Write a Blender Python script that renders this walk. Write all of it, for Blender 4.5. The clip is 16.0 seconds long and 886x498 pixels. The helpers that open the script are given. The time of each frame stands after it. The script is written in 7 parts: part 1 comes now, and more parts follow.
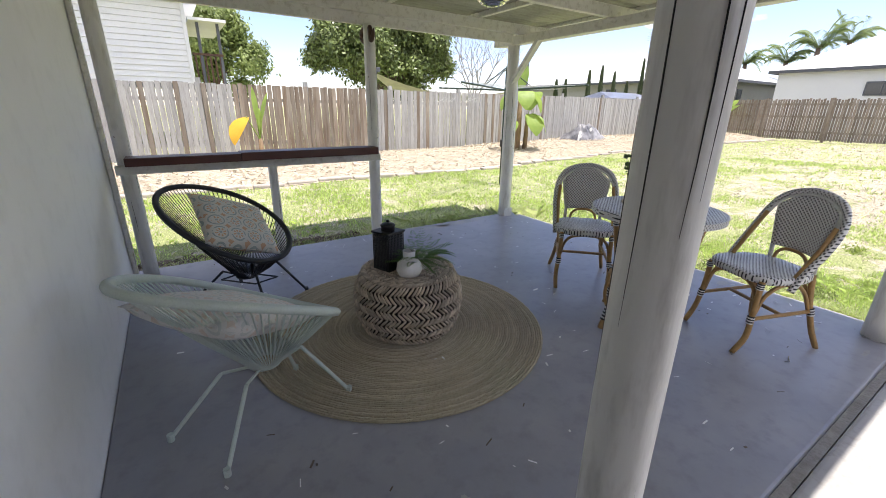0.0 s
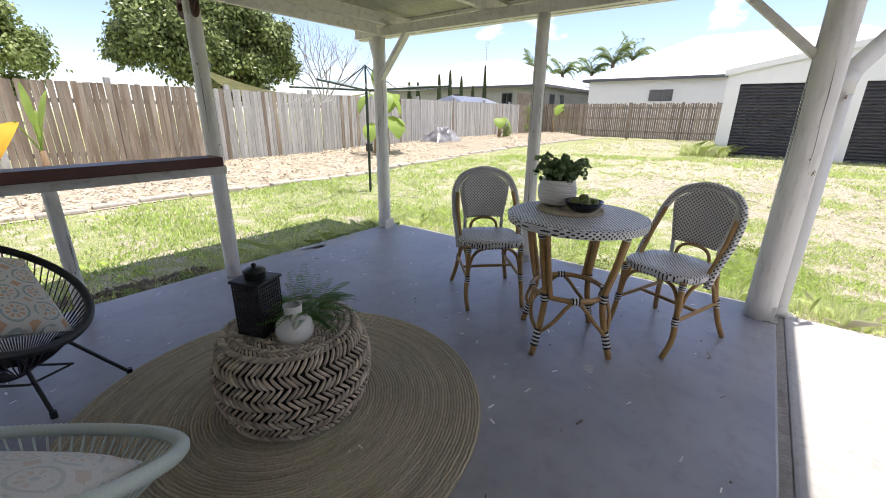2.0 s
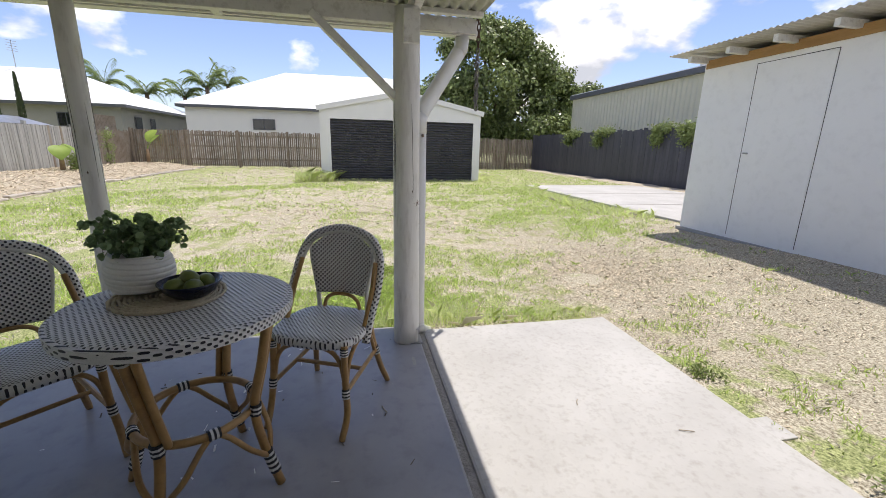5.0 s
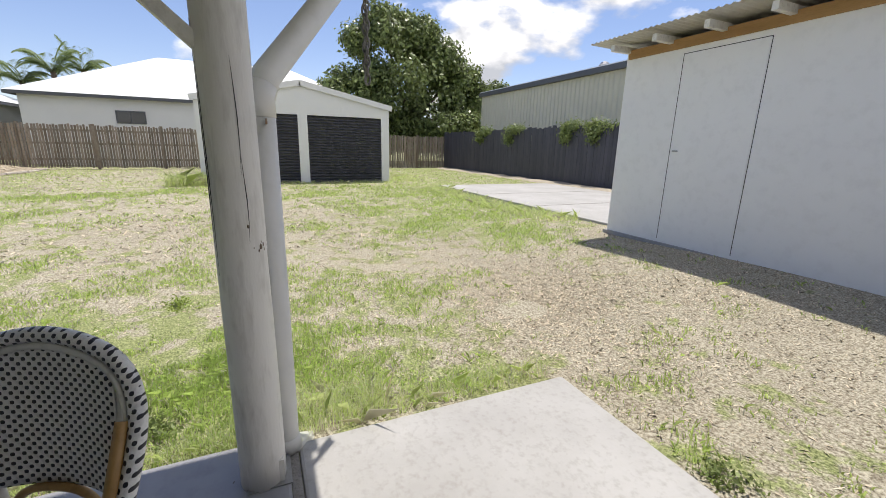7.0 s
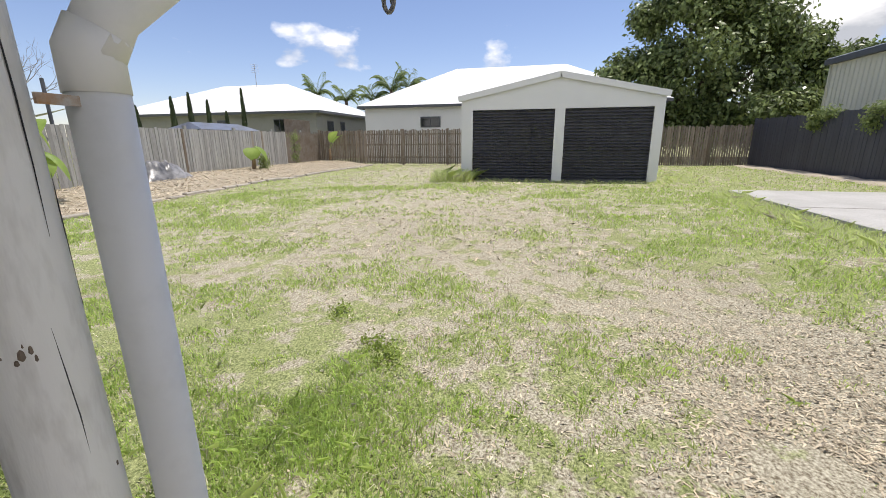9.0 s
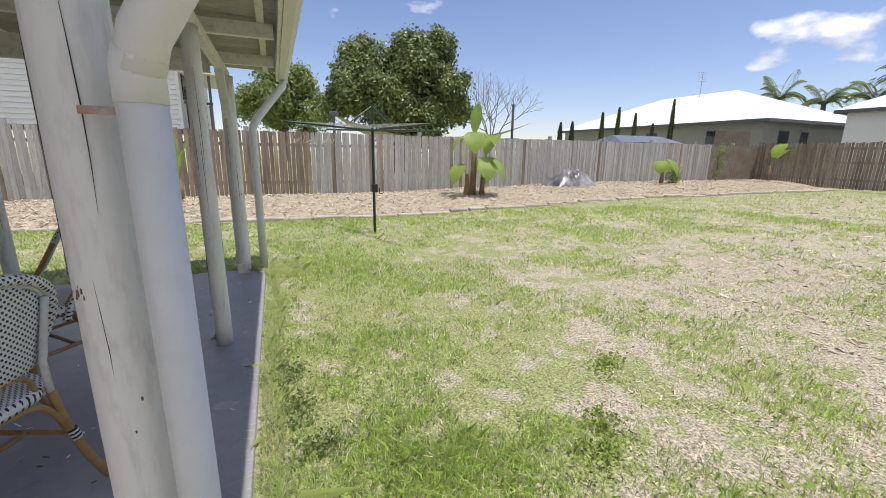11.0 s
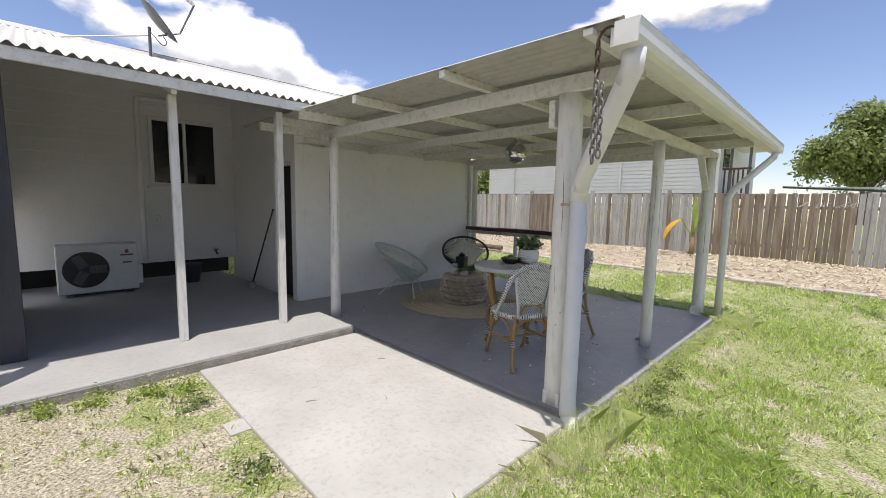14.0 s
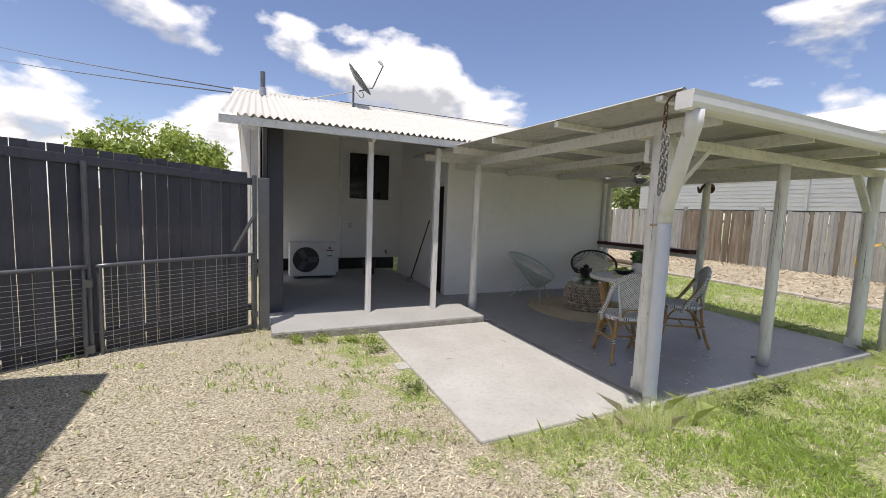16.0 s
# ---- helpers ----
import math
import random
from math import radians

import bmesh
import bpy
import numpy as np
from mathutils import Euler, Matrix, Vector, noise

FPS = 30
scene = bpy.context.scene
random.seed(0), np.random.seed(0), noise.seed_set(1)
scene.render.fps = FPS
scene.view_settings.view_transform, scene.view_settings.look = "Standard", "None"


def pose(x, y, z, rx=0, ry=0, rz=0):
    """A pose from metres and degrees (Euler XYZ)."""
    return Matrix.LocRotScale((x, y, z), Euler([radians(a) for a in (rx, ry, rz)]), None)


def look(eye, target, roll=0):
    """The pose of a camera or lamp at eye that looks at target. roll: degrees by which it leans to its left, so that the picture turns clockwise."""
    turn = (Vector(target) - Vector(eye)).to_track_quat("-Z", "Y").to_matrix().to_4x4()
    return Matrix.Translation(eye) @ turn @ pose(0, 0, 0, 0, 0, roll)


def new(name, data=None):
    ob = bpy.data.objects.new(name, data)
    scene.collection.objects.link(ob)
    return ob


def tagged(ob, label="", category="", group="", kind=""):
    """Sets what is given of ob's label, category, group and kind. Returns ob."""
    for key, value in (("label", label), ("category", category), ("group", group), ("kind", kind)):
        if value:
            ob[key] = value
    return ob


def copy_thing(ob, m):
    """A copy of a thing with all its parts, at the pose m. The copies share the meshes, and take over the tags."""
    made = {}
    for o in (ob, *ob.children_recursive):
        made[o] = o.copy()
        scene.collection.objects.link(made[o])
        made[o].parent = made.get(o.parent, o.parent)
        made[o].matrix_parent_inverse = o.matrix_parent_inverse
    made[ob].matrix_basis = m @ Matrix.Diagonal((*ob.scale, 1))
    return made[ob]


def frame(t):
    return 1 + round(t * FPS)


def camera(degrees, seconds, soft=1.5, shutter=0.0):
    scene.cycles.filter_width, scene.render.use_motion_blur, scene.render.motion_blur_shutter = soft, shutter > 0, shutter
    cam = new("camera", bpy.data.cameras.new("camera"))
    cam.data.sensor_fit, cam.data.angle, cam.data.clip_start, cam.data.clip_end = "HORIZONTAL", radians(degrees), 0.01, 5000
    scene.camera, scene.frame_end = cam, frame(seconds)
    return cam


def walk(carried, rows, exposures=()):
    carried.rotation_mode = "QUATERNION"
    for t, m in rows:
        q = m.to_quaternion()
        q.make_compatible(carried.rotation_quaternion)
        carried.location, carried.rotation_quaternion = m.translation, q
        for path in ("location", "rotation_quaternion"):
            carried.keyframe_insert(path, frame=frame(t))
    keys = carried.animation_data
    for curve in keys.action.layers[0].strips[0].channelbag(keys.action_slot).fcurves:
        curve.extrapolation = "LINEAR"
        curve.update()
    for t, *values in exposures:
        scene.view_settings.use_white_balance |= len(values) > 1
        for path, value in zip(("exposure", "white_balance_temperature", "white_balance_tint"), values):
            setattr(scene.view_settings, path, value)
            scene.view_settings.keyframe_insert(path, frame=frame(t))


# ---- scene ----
cam = camera(94.8, 16.0, 0.9)
PATH = [
    (0, (0.659, 0.634, 1.276), (1.692, 2.216, 0.621), 0.8),
    (0.5, (0.679, 0.845, 1.286), (1.79, 2.362, 0.603), 0.4),
    (1, (0.68, 1.005, 1.28), (1.911, 2.421, 0.588), 0.3),
    (1.5, (0.732, 1.086, 1.235), (2.096, 2.385, 0.562), 0.5),
    (2, (0.882, 1.191, 1.232), (2.392, 2.34, 0.602), 0.7),
    (2.5, (0.973, 1.28, 1.245), (2.633, 2.236, 0.671), 1.0),
    (3, (1.048, 1.385, 1.271), (2.841, 2.098, 0.745), 0.8),
    (3.5, (1.095, 1.423, 1.273), (2.981, 1.867, 0.776), 0.5),
    (4, (1.166, 1.437, 1.263), (3.101, 1.602, 0.782), 0.6),
    (4.5, (1.293, 1.398, 1.253), (3.231, 1.279, 0.771), 0.9),
    (5, (1.506, 1.309, 1.273), (3.404, 0.898, 0.791), 1.3),
    (7.5, (2.807, 0.76, 1.271), (4.575, -0.041, 0.788), 1.3),
    (8, (3.055, 0.545, 1.272), (4.928, 0.046, 0.778), 0.7),
    (10.5, (4.263, -0.2, 1.276), (5.4, 1.371, 0.786), 0.2),
    (11, (4.442, -0.205, 1.27), (5.178, 1.597, 0.806), 0.9),
    (11.5, (4.574, -0.296, 1.238), (4.863, 1.638, 0.817), 0.7),
    (12, (4.65, -0.532, 1.253), (4.49, 1.425, 0.871), 0.6),
    (12.5, (4.767, -0.764, 1.281), (4.195, 1.123, 0.944), 0.4),
    (13, (4.998, -0.984, 1.295), (4.075, 0.766, 1.0), 0.3),
    (13.5, (5.168, -1.209, 1.296), (3.966, 0.369, 1.042), 0.7),
    (14, (5.374, -1.429, 1.34), (3.964, -0.028, 1.115), 1.1),
    (14.5, (5.626, -1.548, 1.344), (4.072, -0.306, 1.139), 1.6),
    (15, (5.848, -1.658, 1.369), (4.185, -0.564, 1.174), 2.0),
    (15.5, (6.054, -1.803, 1.368), (4.307, -0.848, 1.178), 2.3),
    (16, (6.264, -1.857, 1.391), (4.455, -1.025, 1.203), 2.2),
]
EXPOSURES = [(0, 1.5, 6550, 15), (2.0, 1.4, 6550, 15), (3.0, 1.22, 6550, 15), (4.0, 1.04, 6550, 15), (5.2, 0.82, 6550, 13), (7.5, 0.66, 6600, 11.5), (10.5, 0.58, 6550, 12.5), (12.5, 0.9, 6550, 13.5), (14, 0.8, 6650, 12.5), (16, 0.66, 6750, 13)]
walk(cam, [(t, look(eye, target, roll)) for t, eye, target, roll in PATH], EXPOSURES)

# world, sun, exposure
SUN = Vector((0.20, -0.176, 1.0)).normalized()
world = bpy.data.worlds.new("sky")
scene.world = world
world.use_nodes = True
wt = world.node_tree
wt.nodes.clear()


def link_nodes(tree, a, ai, b, bi):
    tree.links.new(a.outputs[ai], b.inputs[bi])


def sky_world():
    """Clear sky with scattered cumulus, thicker to the south and west than to the north-east."""
    n = wt.nodes.new

    def maths(op, a, b):
        m = n("ShaderNodeMath")
        m.operation = op
        for k, v in enumerate((a, b)):
            if isinstance(v, tuple):
                link_nodes(wt, v[0], v[1], m, k)
            else:
                m.inputs[k].default_value = v
        return m

    out, bg, sky = n("ShaderNodeOutputWorld"), n("ShaderNodeBackground"), n("ShaderNodeTexSky")
    sky.sky_type, sky.sun_disc = "NISHITA", False
    sky.sun_elevation = math.asin(SUN.z)
    sky.sun_rotation = math.atan2(SUN.x, SUN.y)
    sky.air_density, sky.dust_density, sky.ozone_density = 0.95, 0.25, 2.2
    tc = n("ShaderNodeTexCoord")

    def cloud_noise(lift):
        mp, no = n("ShaderNodeMapping"), n("ShaderNodeTexNoise")
        mp.inputs["Location"].default_value = (CLOUD_SHIFT[0], CLOUD_SHIFT[1], CLOUD_SHIFT[2] + lift)
        mp.inputs["Scale"].default_value = (1.0, 1.0, 1.9)
        link_nodes(wt, tc, "Generated", mp, "Vector")
        link_nodes(wt, mp, "Vector", no, "Vector")
        no.inputs["Scale"].default_value, no.inputs["Detail"].default_value, no.inputs["Roughness"].default_value = 3.1, 9, 0.5
        no.inputs["Distortion"].default_value = 0.12
        return no

    body, above = cloud_noise(0.0), cloud_noise(0.075)
    side = n("ShaderNodeVectorMath")
    side.operation, side.inputs[1].default_value = "DOT_PRODUCT", (0.75, 0.66, 0.0)
    link_nodes(wt, tc, "Generated", side, 0)
    edge = maths("MULTIPLY", (side, "Value"), 0.115)
    dens = maths("SUBTRACT", (body, "Fac"), (edge, 0))
    ramp = n("ShaderNodeValToRGB")
    ramp.color_ramp.elements[0].position, ramp.color_ramp.elements[1].position = 0.512, 0.575
    link_nodes(wt, dens, 0, ramp, "Fac")
    # undersides are greyer than the sunlit tops
    under = maths("SUBTRACT", (above, "Fac"), (body, "Fac"))
    lit = n("ShaderNodeMapRange")
    lit.inputs["From Min"].default_value, lit.inputs["From Max"].default_value = 0.05, -0.07
    link_nodes(wt, under, 0, lit, "Value")
    shade, mix = n("ShaderNodeMix"), n("ShaderNodeMix")
    shade.data_type = mix.data_type = "RGBA"
    shade.inputs["A"].default_value, shade.inputs["B"].default_value = (4.0, 4.2, 4.6, 1), (9.2, 9.1, 9.0, 1)
    link_nodes(wt, lit, 0, shade, "Factor")
    link_nodes(wt, ramp, "Color", mix, "Factor")
    tint = n("ShaderNodeMix")
    tint.data_type, tint.blend_type = "RGBA", "MULTIPLY"
    tint.inputs["Factor"].default_value, tint.inputs["B"].default_value = 1.0, (1.0, 0.93, 1.0, 1)
    link_nodes(wt, sky, "Color", tint, "A")
    link_nodes(wt, tint, "Result", mix, "A")
    link_nodes(wt, shade, "Result", mix, "B")
    link_nodes(wt, mix, "Result", bg, "Color")
    bg.inputs["Strength"].default_value = SKY_STRENGTH
    link_nodes(wt, bg, 0, out, 0)


SKY_STRENGTH, CLOUD_SHIFT = 0.095, (3.1, 7.4, 0.3)
sky_world()
sun = new("sun", bpy.data.lights.new("sun", "SUN"))
sun.data.energy, sun.data.angle, sun.data.color = 2.9, radians(0.6), (1.0, 0.955, 0.88)
sun.matrix_world = look(SUN * 50, (0, 0, 0))


# materials
def mat(name, a, b=None, c=None, scale=4.0, fine=60.0, rough=0.6, metal=0.0, bump=0.15, stretch=(1, 1, 1), vary=0.0, island=False, spec=0.5):
    """Two or three colours mixed by coarse and fine noise, with a fine relief. vary: brightness from piece to piece."""
    m = bpy.data.materials.new(name)
    m.use_nodes = True
    t = m.node_tree
    p = t.nodes["Principled BSDF"]
    b = b or tuple(v * 0.8 for v in a)
    c = c or tuple(v * 0.7 for v in b)
    tc, mp = t.nodes.new("ShaderNodeTexCoord"), t.nodes.new("ShaderNodeMapping")
    mp.inputs["Scale"].default_value = stretch
    link_nodes(t, tc, "Object", mp, "Vector")
    if vary:
        info = t.nodes.new("ShaderNodeNewGeometry" if island else "ShaderNodeObjectInfo")
        rnd = "Random Per Island" if island else "Random"
        mul = t.nodes.new("ShaderNodeMath")
        mul.operation, mul.inputs[1].default_value = "MULTIPLY", 40.0
        link_nodes(t, info, rnd, mul, 0)
        link_nodes(t, mul, 0, mp, "Location")
    n1, n2 = t.nodes.new("ShaderNodeTexNoise"), t.nodes.new("ShaderNodeTexNoise")
    for n, s, d in ((n1, scale, 5), (n2, fine, 4)):
        n.inputs["Scale"].default_value, n.inputs["Detail"].default_value, n.inputs["Roughness"].default_value = s, d, 0.62
        link_nodes(t, mp, "Vector", n, "Vector")
    r1, r2 = t.nodes.new("ShaderNodeValToRGB"), t.nodes.new("ShaderNodeValToRGB")
    r1.color_ramp.elements[0].position, r1.color_ramp.elements[1].position = 0.36, 0.66
    r2.color_ramp.elements[0].position, r2.color_ramp.elements[1].position = 0.50, 0.78
    link_nodes(t, n1, "Fac", r1, "Fac")
    link_nodes(t, n2, "Fac", r2, "Fac")
    m1, m2 = t.nodes.new("ShaderNodeMix"), t.nodes.new("ShaderNodeMix")
    for x in (m1, m2):
        x.data_type = "RGBA"
    m1.inputs["A"].default_value, m1.inputs["B"].default_value, m2.inputs["B"].default_value = (*a, 1), (*b, 1), (*c, 1)
    link_nodes(t, r1, "Color", m1, "Factor")
    half = t.nodes.new("ShaderNodeMath")
    half.operation, half.inputs[1].default_value = "MULTIPLY", 0.6
    link_nodes(t, r2, "Color", half, 0)
    link_nodes(t, half, 0, m2, "Factor")
    link_nodes(t, m1, "Result", m2, "A")
    last = m2
    sock = "Result"
    if vary:
        hsv, rng = t.nodes.new("ShaderNodeHueSaturation"), t.nodes.new("ShaderNodeMapRange")
        rng.inputs["To Min"].default_value, rng.inputs["To Max"].default_value = 1 - vary, 1 + vary
        link_nodes(t, info, rnd, rng, "Value")
        link_nodes(t, rng, 0, hsv, "Value")
        link_nodes(t, m2, "Result", hsv, "Color")
        last, sock = hsv, "Color"
    link_nodes(t, last, sock, p, "Base Color")
    bp = t.nodes.new("ShaderNodeBump")
    bp.inputs["Strength"].default_value, bp.inputs["Distance"].default_value = bump, 0.01
    link_nodes(t, n2, "Fac", bp, "Height")
    link_nodes(t, bp, 0, p, "Normal")
    p.inputs["Roughness"].default_value, p.inputs["Metallic"].default_value = rough, metal
    p.inputs["Specular IOR Level"].default_value = spec
    return m


def leaf_mat(name, a, b, rough=0.5, vary=0.35, through_light=0.25):
    m = mat(name, a, b, scale=3, fine=20, rough=rough, bump=0.05, vary=vary, island=True, spec=0.3)
    t = m.node_tree
    p = t.nodes["Principled BSDF"]
    tr, add = t.nodes.new("ShaderNodeBsdfTranslucent"), t.nodes.new("ShaderNodeMixShader")
    tr.inputs["Color"].default_value = (*[min(1, v * 1.6) for v in b], 1)
    add.inputs["Fac"].default_value = through_light
    link_nodes(t, p, 0, add, 1)
    link_nodes(t, tr, 0, add, 2)
    link_nodes(t, add, 0, t.nodes["Material Output"], "Surface")
    return m


def weave_mat(name, axes, pitch=0.0108):
    """White cane with staggered rows of black ticks."""
    m = mat(name, (0.72, 0.72, 0.72), (0.66, 0.66, 0.67), rough=0.45, fine=200)
    t = m.node_tree
    p = t.nodes["Principled BSDF"]
    base = p.inputs["Base Color"].links[0].from_socket
    tc, sep = t.nodes.new("ShaderNodeTexCoord"), t.nodes.new("ShaderNodeSeparateXYZ")
    link_nodes(t, tc, "Object", sep, 0)
    waves = []
    for ax in axes:
        mu, si = t.nodes.new("ShaderNodeMath"), t.nodes.new("ShaderNodeMath")
        mu.operation, mu.inputs[1].default_value, si.operation = "MULTIPLY", math.pi / pitch, "SINE"
        link_nodes(t, sep, ax, mu, 0)
        link_nodes(t, mu, 0, si, 0)
        waves.append(si)
    pr, gt = t.nodes.new("ShaderNodeMath"), t.nodes.new("ShaderNodeMath")
    pr.operation, gt.operation, gt.inputs[1].default_value = "MULTIPLY", "GREATER_THAN", 0.3
    link_nodes(t, waves[0], 0, pr, 0)
    link_nodes(t, waves[1], 0, pr, 1)
    link_nodes(t, pr, 0, gt, 0)
    mix = t.nodes.new("ShaderNodeMix")
    mix.data_type = "RGBA"
    mix.inputs["B"].default_value = (0.02, 0.02, 0.03, 1)
    link_nodes(t, gt, 0, mix, "Factor")
    t.links.new(base, mix.inputs["A"])
    link_nodes(t, mix, "Result", p, "Base Color")
    bp = t.nodes.new("ShaderNodeBump")
    bp.inputs["Strength"].default_value, bp.inputs["Distance"].default_value = 0.5, 0.002
    link_nodes(t, pr, 0, bp, "Height")
    link_nodes(t, bp, 0, p, "Normal")
    return m


def ground_mat():
    """Patchy lawn: green, straw and bare soil, with chips."""
    m = bpy.data.materials.new("lawn_soil")
    m.use_nodes = True
    t = m.node_tree
    p = t.nodes["Principled BSDF"]
    tc = t.nodes.new("ShaderNodeTexCoord")

    def noise_tex(scale, detail=6):
        n = t.nodes.new("ShaderNodeTexNoise")
        n.inputs["Scale"].default_value, n.inputs["Detail"].default_value, n.inputs["Roughness"].default_value = scale, detail, 0.65
        link_nodes(t, tc, "Object", n, "Vector")
        return n

    def ramp_of(src, lo, hi, sock="Fac"):
        r = t.nodes.new("ShaderNodeValToRGB")
        r.color_ramp.elements[0].position, r.color_ramp.elements[1].position = lo, hi
        link_nodes(t, src, sock, r, "Fac")
        return r

    def mixed(f, a, b):
        x = t.nodes.new("ShaderNodeMix")
        x.data_type = "RGBA"
        link_nodes(t, f, 0, x, "Factor")
        for key, v in (("A", a), ("B", b)):
            if isinstance(v, tuple):
                x.inputs[key].default_value = (*v, 1)
            else:
                link_nodes(t, v, "Result", x, key)
        return x

    grain, mid, big = noise_tex(70, 5), noise_tex(3.6, 8), noise_tex(0.35, 4)
    straw = mixed(ramp_of(grain, 0.36, 0.64), (0.17, 0.14, 0.095), (0.62, 0.58, 0.455))
    grassy = mixed(ramp_of(grain, 0.36, 0.66), (0.11, 0.135, 0.05), (0.46, 0.49, 0.23))
    at = t.nodes.new("ShaderNodeAttribute")
    at.attribute_name = "green"
    add = t.nodes.new("ShaderNodeMath")
    add.operation = "ADD"
    link_nodes(t, at, "Fac", add, 0)
    off = t.nodes.new("ShaderNodeMath")
    off.operation, off.inputs[1].default_value = "SUBTRACT", 0.5
    mm = t.nodes.new("ShaderNodeMath")
    mm.operation, mm.inputs[1].default_value = "MULTIPLY_ADD", 3.2
    link_nodes(t, mid, "Fac", off, 0)
    link_nodes(t, off, 0, mm, 0)
    mm.inputs[2].default_value = 0.0
    link_nodes(t, mm, 0, add, 1)
    gmask = ramp_of(add, 0.48, 0.70, 0)
    col = mixed(gmask, straw, grassy)
    dark = mixed(ramp_of(big, 0.55, 0.75), col, (0.17, 0.13, 0.09))
    fin = t.nodes.new("ShaderNodeMix")
    fin.data_type = "RGBA"
    fin.inputs["Factor"].default_value = 0.25
    link_nodes(t, col, "Result", fin, "A")
    link_nodes(t, dark, "Result", fin, "B")
    link_nodes(t, fin, "Result", p, "Base Color")
    bp = t.nodes.new("ShaderNodeBump")
    bp.inputs["Strength"].default_value, bp.inputs["Distance"].default_value = 0.7, 0.02
    link_nodes(t, grain, "Fac", bp, "Height")
    link_nodes(t, bp, 0, p, "Normal")
    p.inputs["Roughness"].default_value = 0.95
    p.inputs["Specular IOR Level"].default_value = 0.1
    return m


M_GROUND = ground_mat()
M_MULCH = mat("mulch", (0.49, 0.435, 0.34), (0.38, 0.325, 0.24), (0.22, 0.16, 0.10), scale=6, fine=35, rough=0.95, bump=0.8)
M_CHIP = mat("wood_chip", (0.56, 0.49, 0.375), (0.43, 0.365, 0.265), (0.2, 0.155, 0.11), rough=0.9, vary=0.4, island=True)
M_STRAW = mat("straw_chip", (0.56, 0.49, 0.37), (0.38, 0.315, 0.22), (0.17, 0.125, 0.08), rough=0.9, vary=0.55, island=True)
M_SLAB = mat("grey_painted_concrete", (0.265, 0.265, 0.288), (0.335, 0.332, 0.35), (0.20, 0.197, 0.215), scale=1.6, fine=11, rough=0.36, bump=0.05)
M_PALE = mat("bare_concrete", (0.45, 0.442, 0.425), (0.375, 0.366, 0.348), (0.27, 0.255, 0.23), scale=1.4, fine=30, rough=0.9, bump=0.2)
M_EDGE = mat("rough_concrete", (0.36, 0.34, 0.31), (0.25, 0.235, 0.21), (0.14, 0.13, 0.11), scale=9, fine=60, rough=0.95, bump=0.9)
M_RAISED = mat("grey_concrete", (0.38, 0.378, 0.372), (0.34, 0.338, 0.332), (0.27, 0.266, 0.26), scale=2, fine=30, rough=0.8, bump=0.15)
M_WALL = mat("white_wall_paint", (0.88, 0.88, 0.87), (0.85, 0.85, 0.845), (0.76, 0.76, 0.75), scale=1.2, fine=9, rough=0.7, bump=0.06)
M_BOARD = mat("white_board_paint", (0.78, 0.78, 0.78), (0.74, 0.74, 0.74), (0.64, 0.64, 0.64), scale=2, fine=30, rough=0.55, bump=0.06)
M_POST = mat("weathered_white_timber", (0.80, 0.79, 0.77), (0.71, 0.70, 0.68), (0.42, 0.40, 0.37), scale=2.2, fine=26, rough=0.6, bump=0.25, stretch=(1, 1, 0.22))
M_BEAM = mat("white_beam_paint", (0.79, 0.78, 0.75), (0.71, 0.70, 0.66), (0.36, 0.33, 0.28), scale=2.5, fine=22, rough=0.6, bump=0.2)
M_PIPE = mat("white_plastic_pipe", (0.74, 0.74, 0.73), (0.70, 0.70, 0.69), (0.62, 0.62, 0.6), scale=2, fine=12, rough=0.4, bump=0.03)
M_SHEET = mat("aged_zinc_underside", (0.46, 0.455, 0.42), (0.39, 0.385, 0.345), (0.26, 0.245, 0.2), scale=1.5, fine=12, rough=0.6, bump=0.08)
M_ROOF = mat("white_painted_iron", (0.60, 0.59, 0.56), (0.54, 0.52, 0.48), (0.33, 0.30, 0.25), scale=2, fine=10, rough=0.5, bump=0.08)
M_WHITE_ROOF = mat("white_steel_roof", (0.86, 0.86, 0.86), (0.82, 0.82, 0.83), (0.78, 0.78, 0.78), rough=0.45, bump=0.02)
M_PALING = mat("grey_paling", (0.40, 0.40, 0.395), (0.31, 0.305, 0.295), (0.16, 0.145, 0.125), scale=3, fine=14, rough=0.9, bump=0.5, stretch=(3, 3, 0.35), vary=0.16)
M_PALING_DARK = mat("stained_brown_paling", (0.17, 0.125, 0.09), (0.31, 0.275, 0.23), (0.07, 0.05, 0.035), scale=3, fine=12, rough=0.9, bump=0.5, stretch=(3, 3, 0.35), vary=0.22)
M_PALING_FAR = mat("far_paling", (0.27, 0.235, 0.20), (0.20, 0.155, 0.115), (0.10, 0.08, 0.06), scale=2, fine=10, rough=0.9, bump=0.3, vary=0.3)
M_CHARCOAL = mat("charcoal_fence_paint", (0.052, 0.052, 0.068), (0.068, 0.068, 0.086), (0.034, 0.034, 0.044), scale=4, fine=30, rough=0.5, bump=0.2, stretch=(1, 1, 0.3), vary=0.18)
M_CHAR_STEEL = mat("grey_steel", (0.16, 0.165, 0.18), (0.13, 0.135, 0.15), (0.1, 0.1, 0.11), rough=0.35, metal=0.5, fine=80)
M_ROLLER = mat("charcoal_roller_door", (0.062, 0.063, 0.075), (0.07, 0.071, 0.084), (0.06, 0.06, 0.07), rough=0.4, scale=1, fine=6, bump=0.02)
M_STEEL_WHITE = mat("white_wall_steel", (0.74, 0.745, 0.75), (0.71, 0.715, 0.72), (0.62, 0.62, 0.62), rough=0.45, scale=1, bump=0.02)
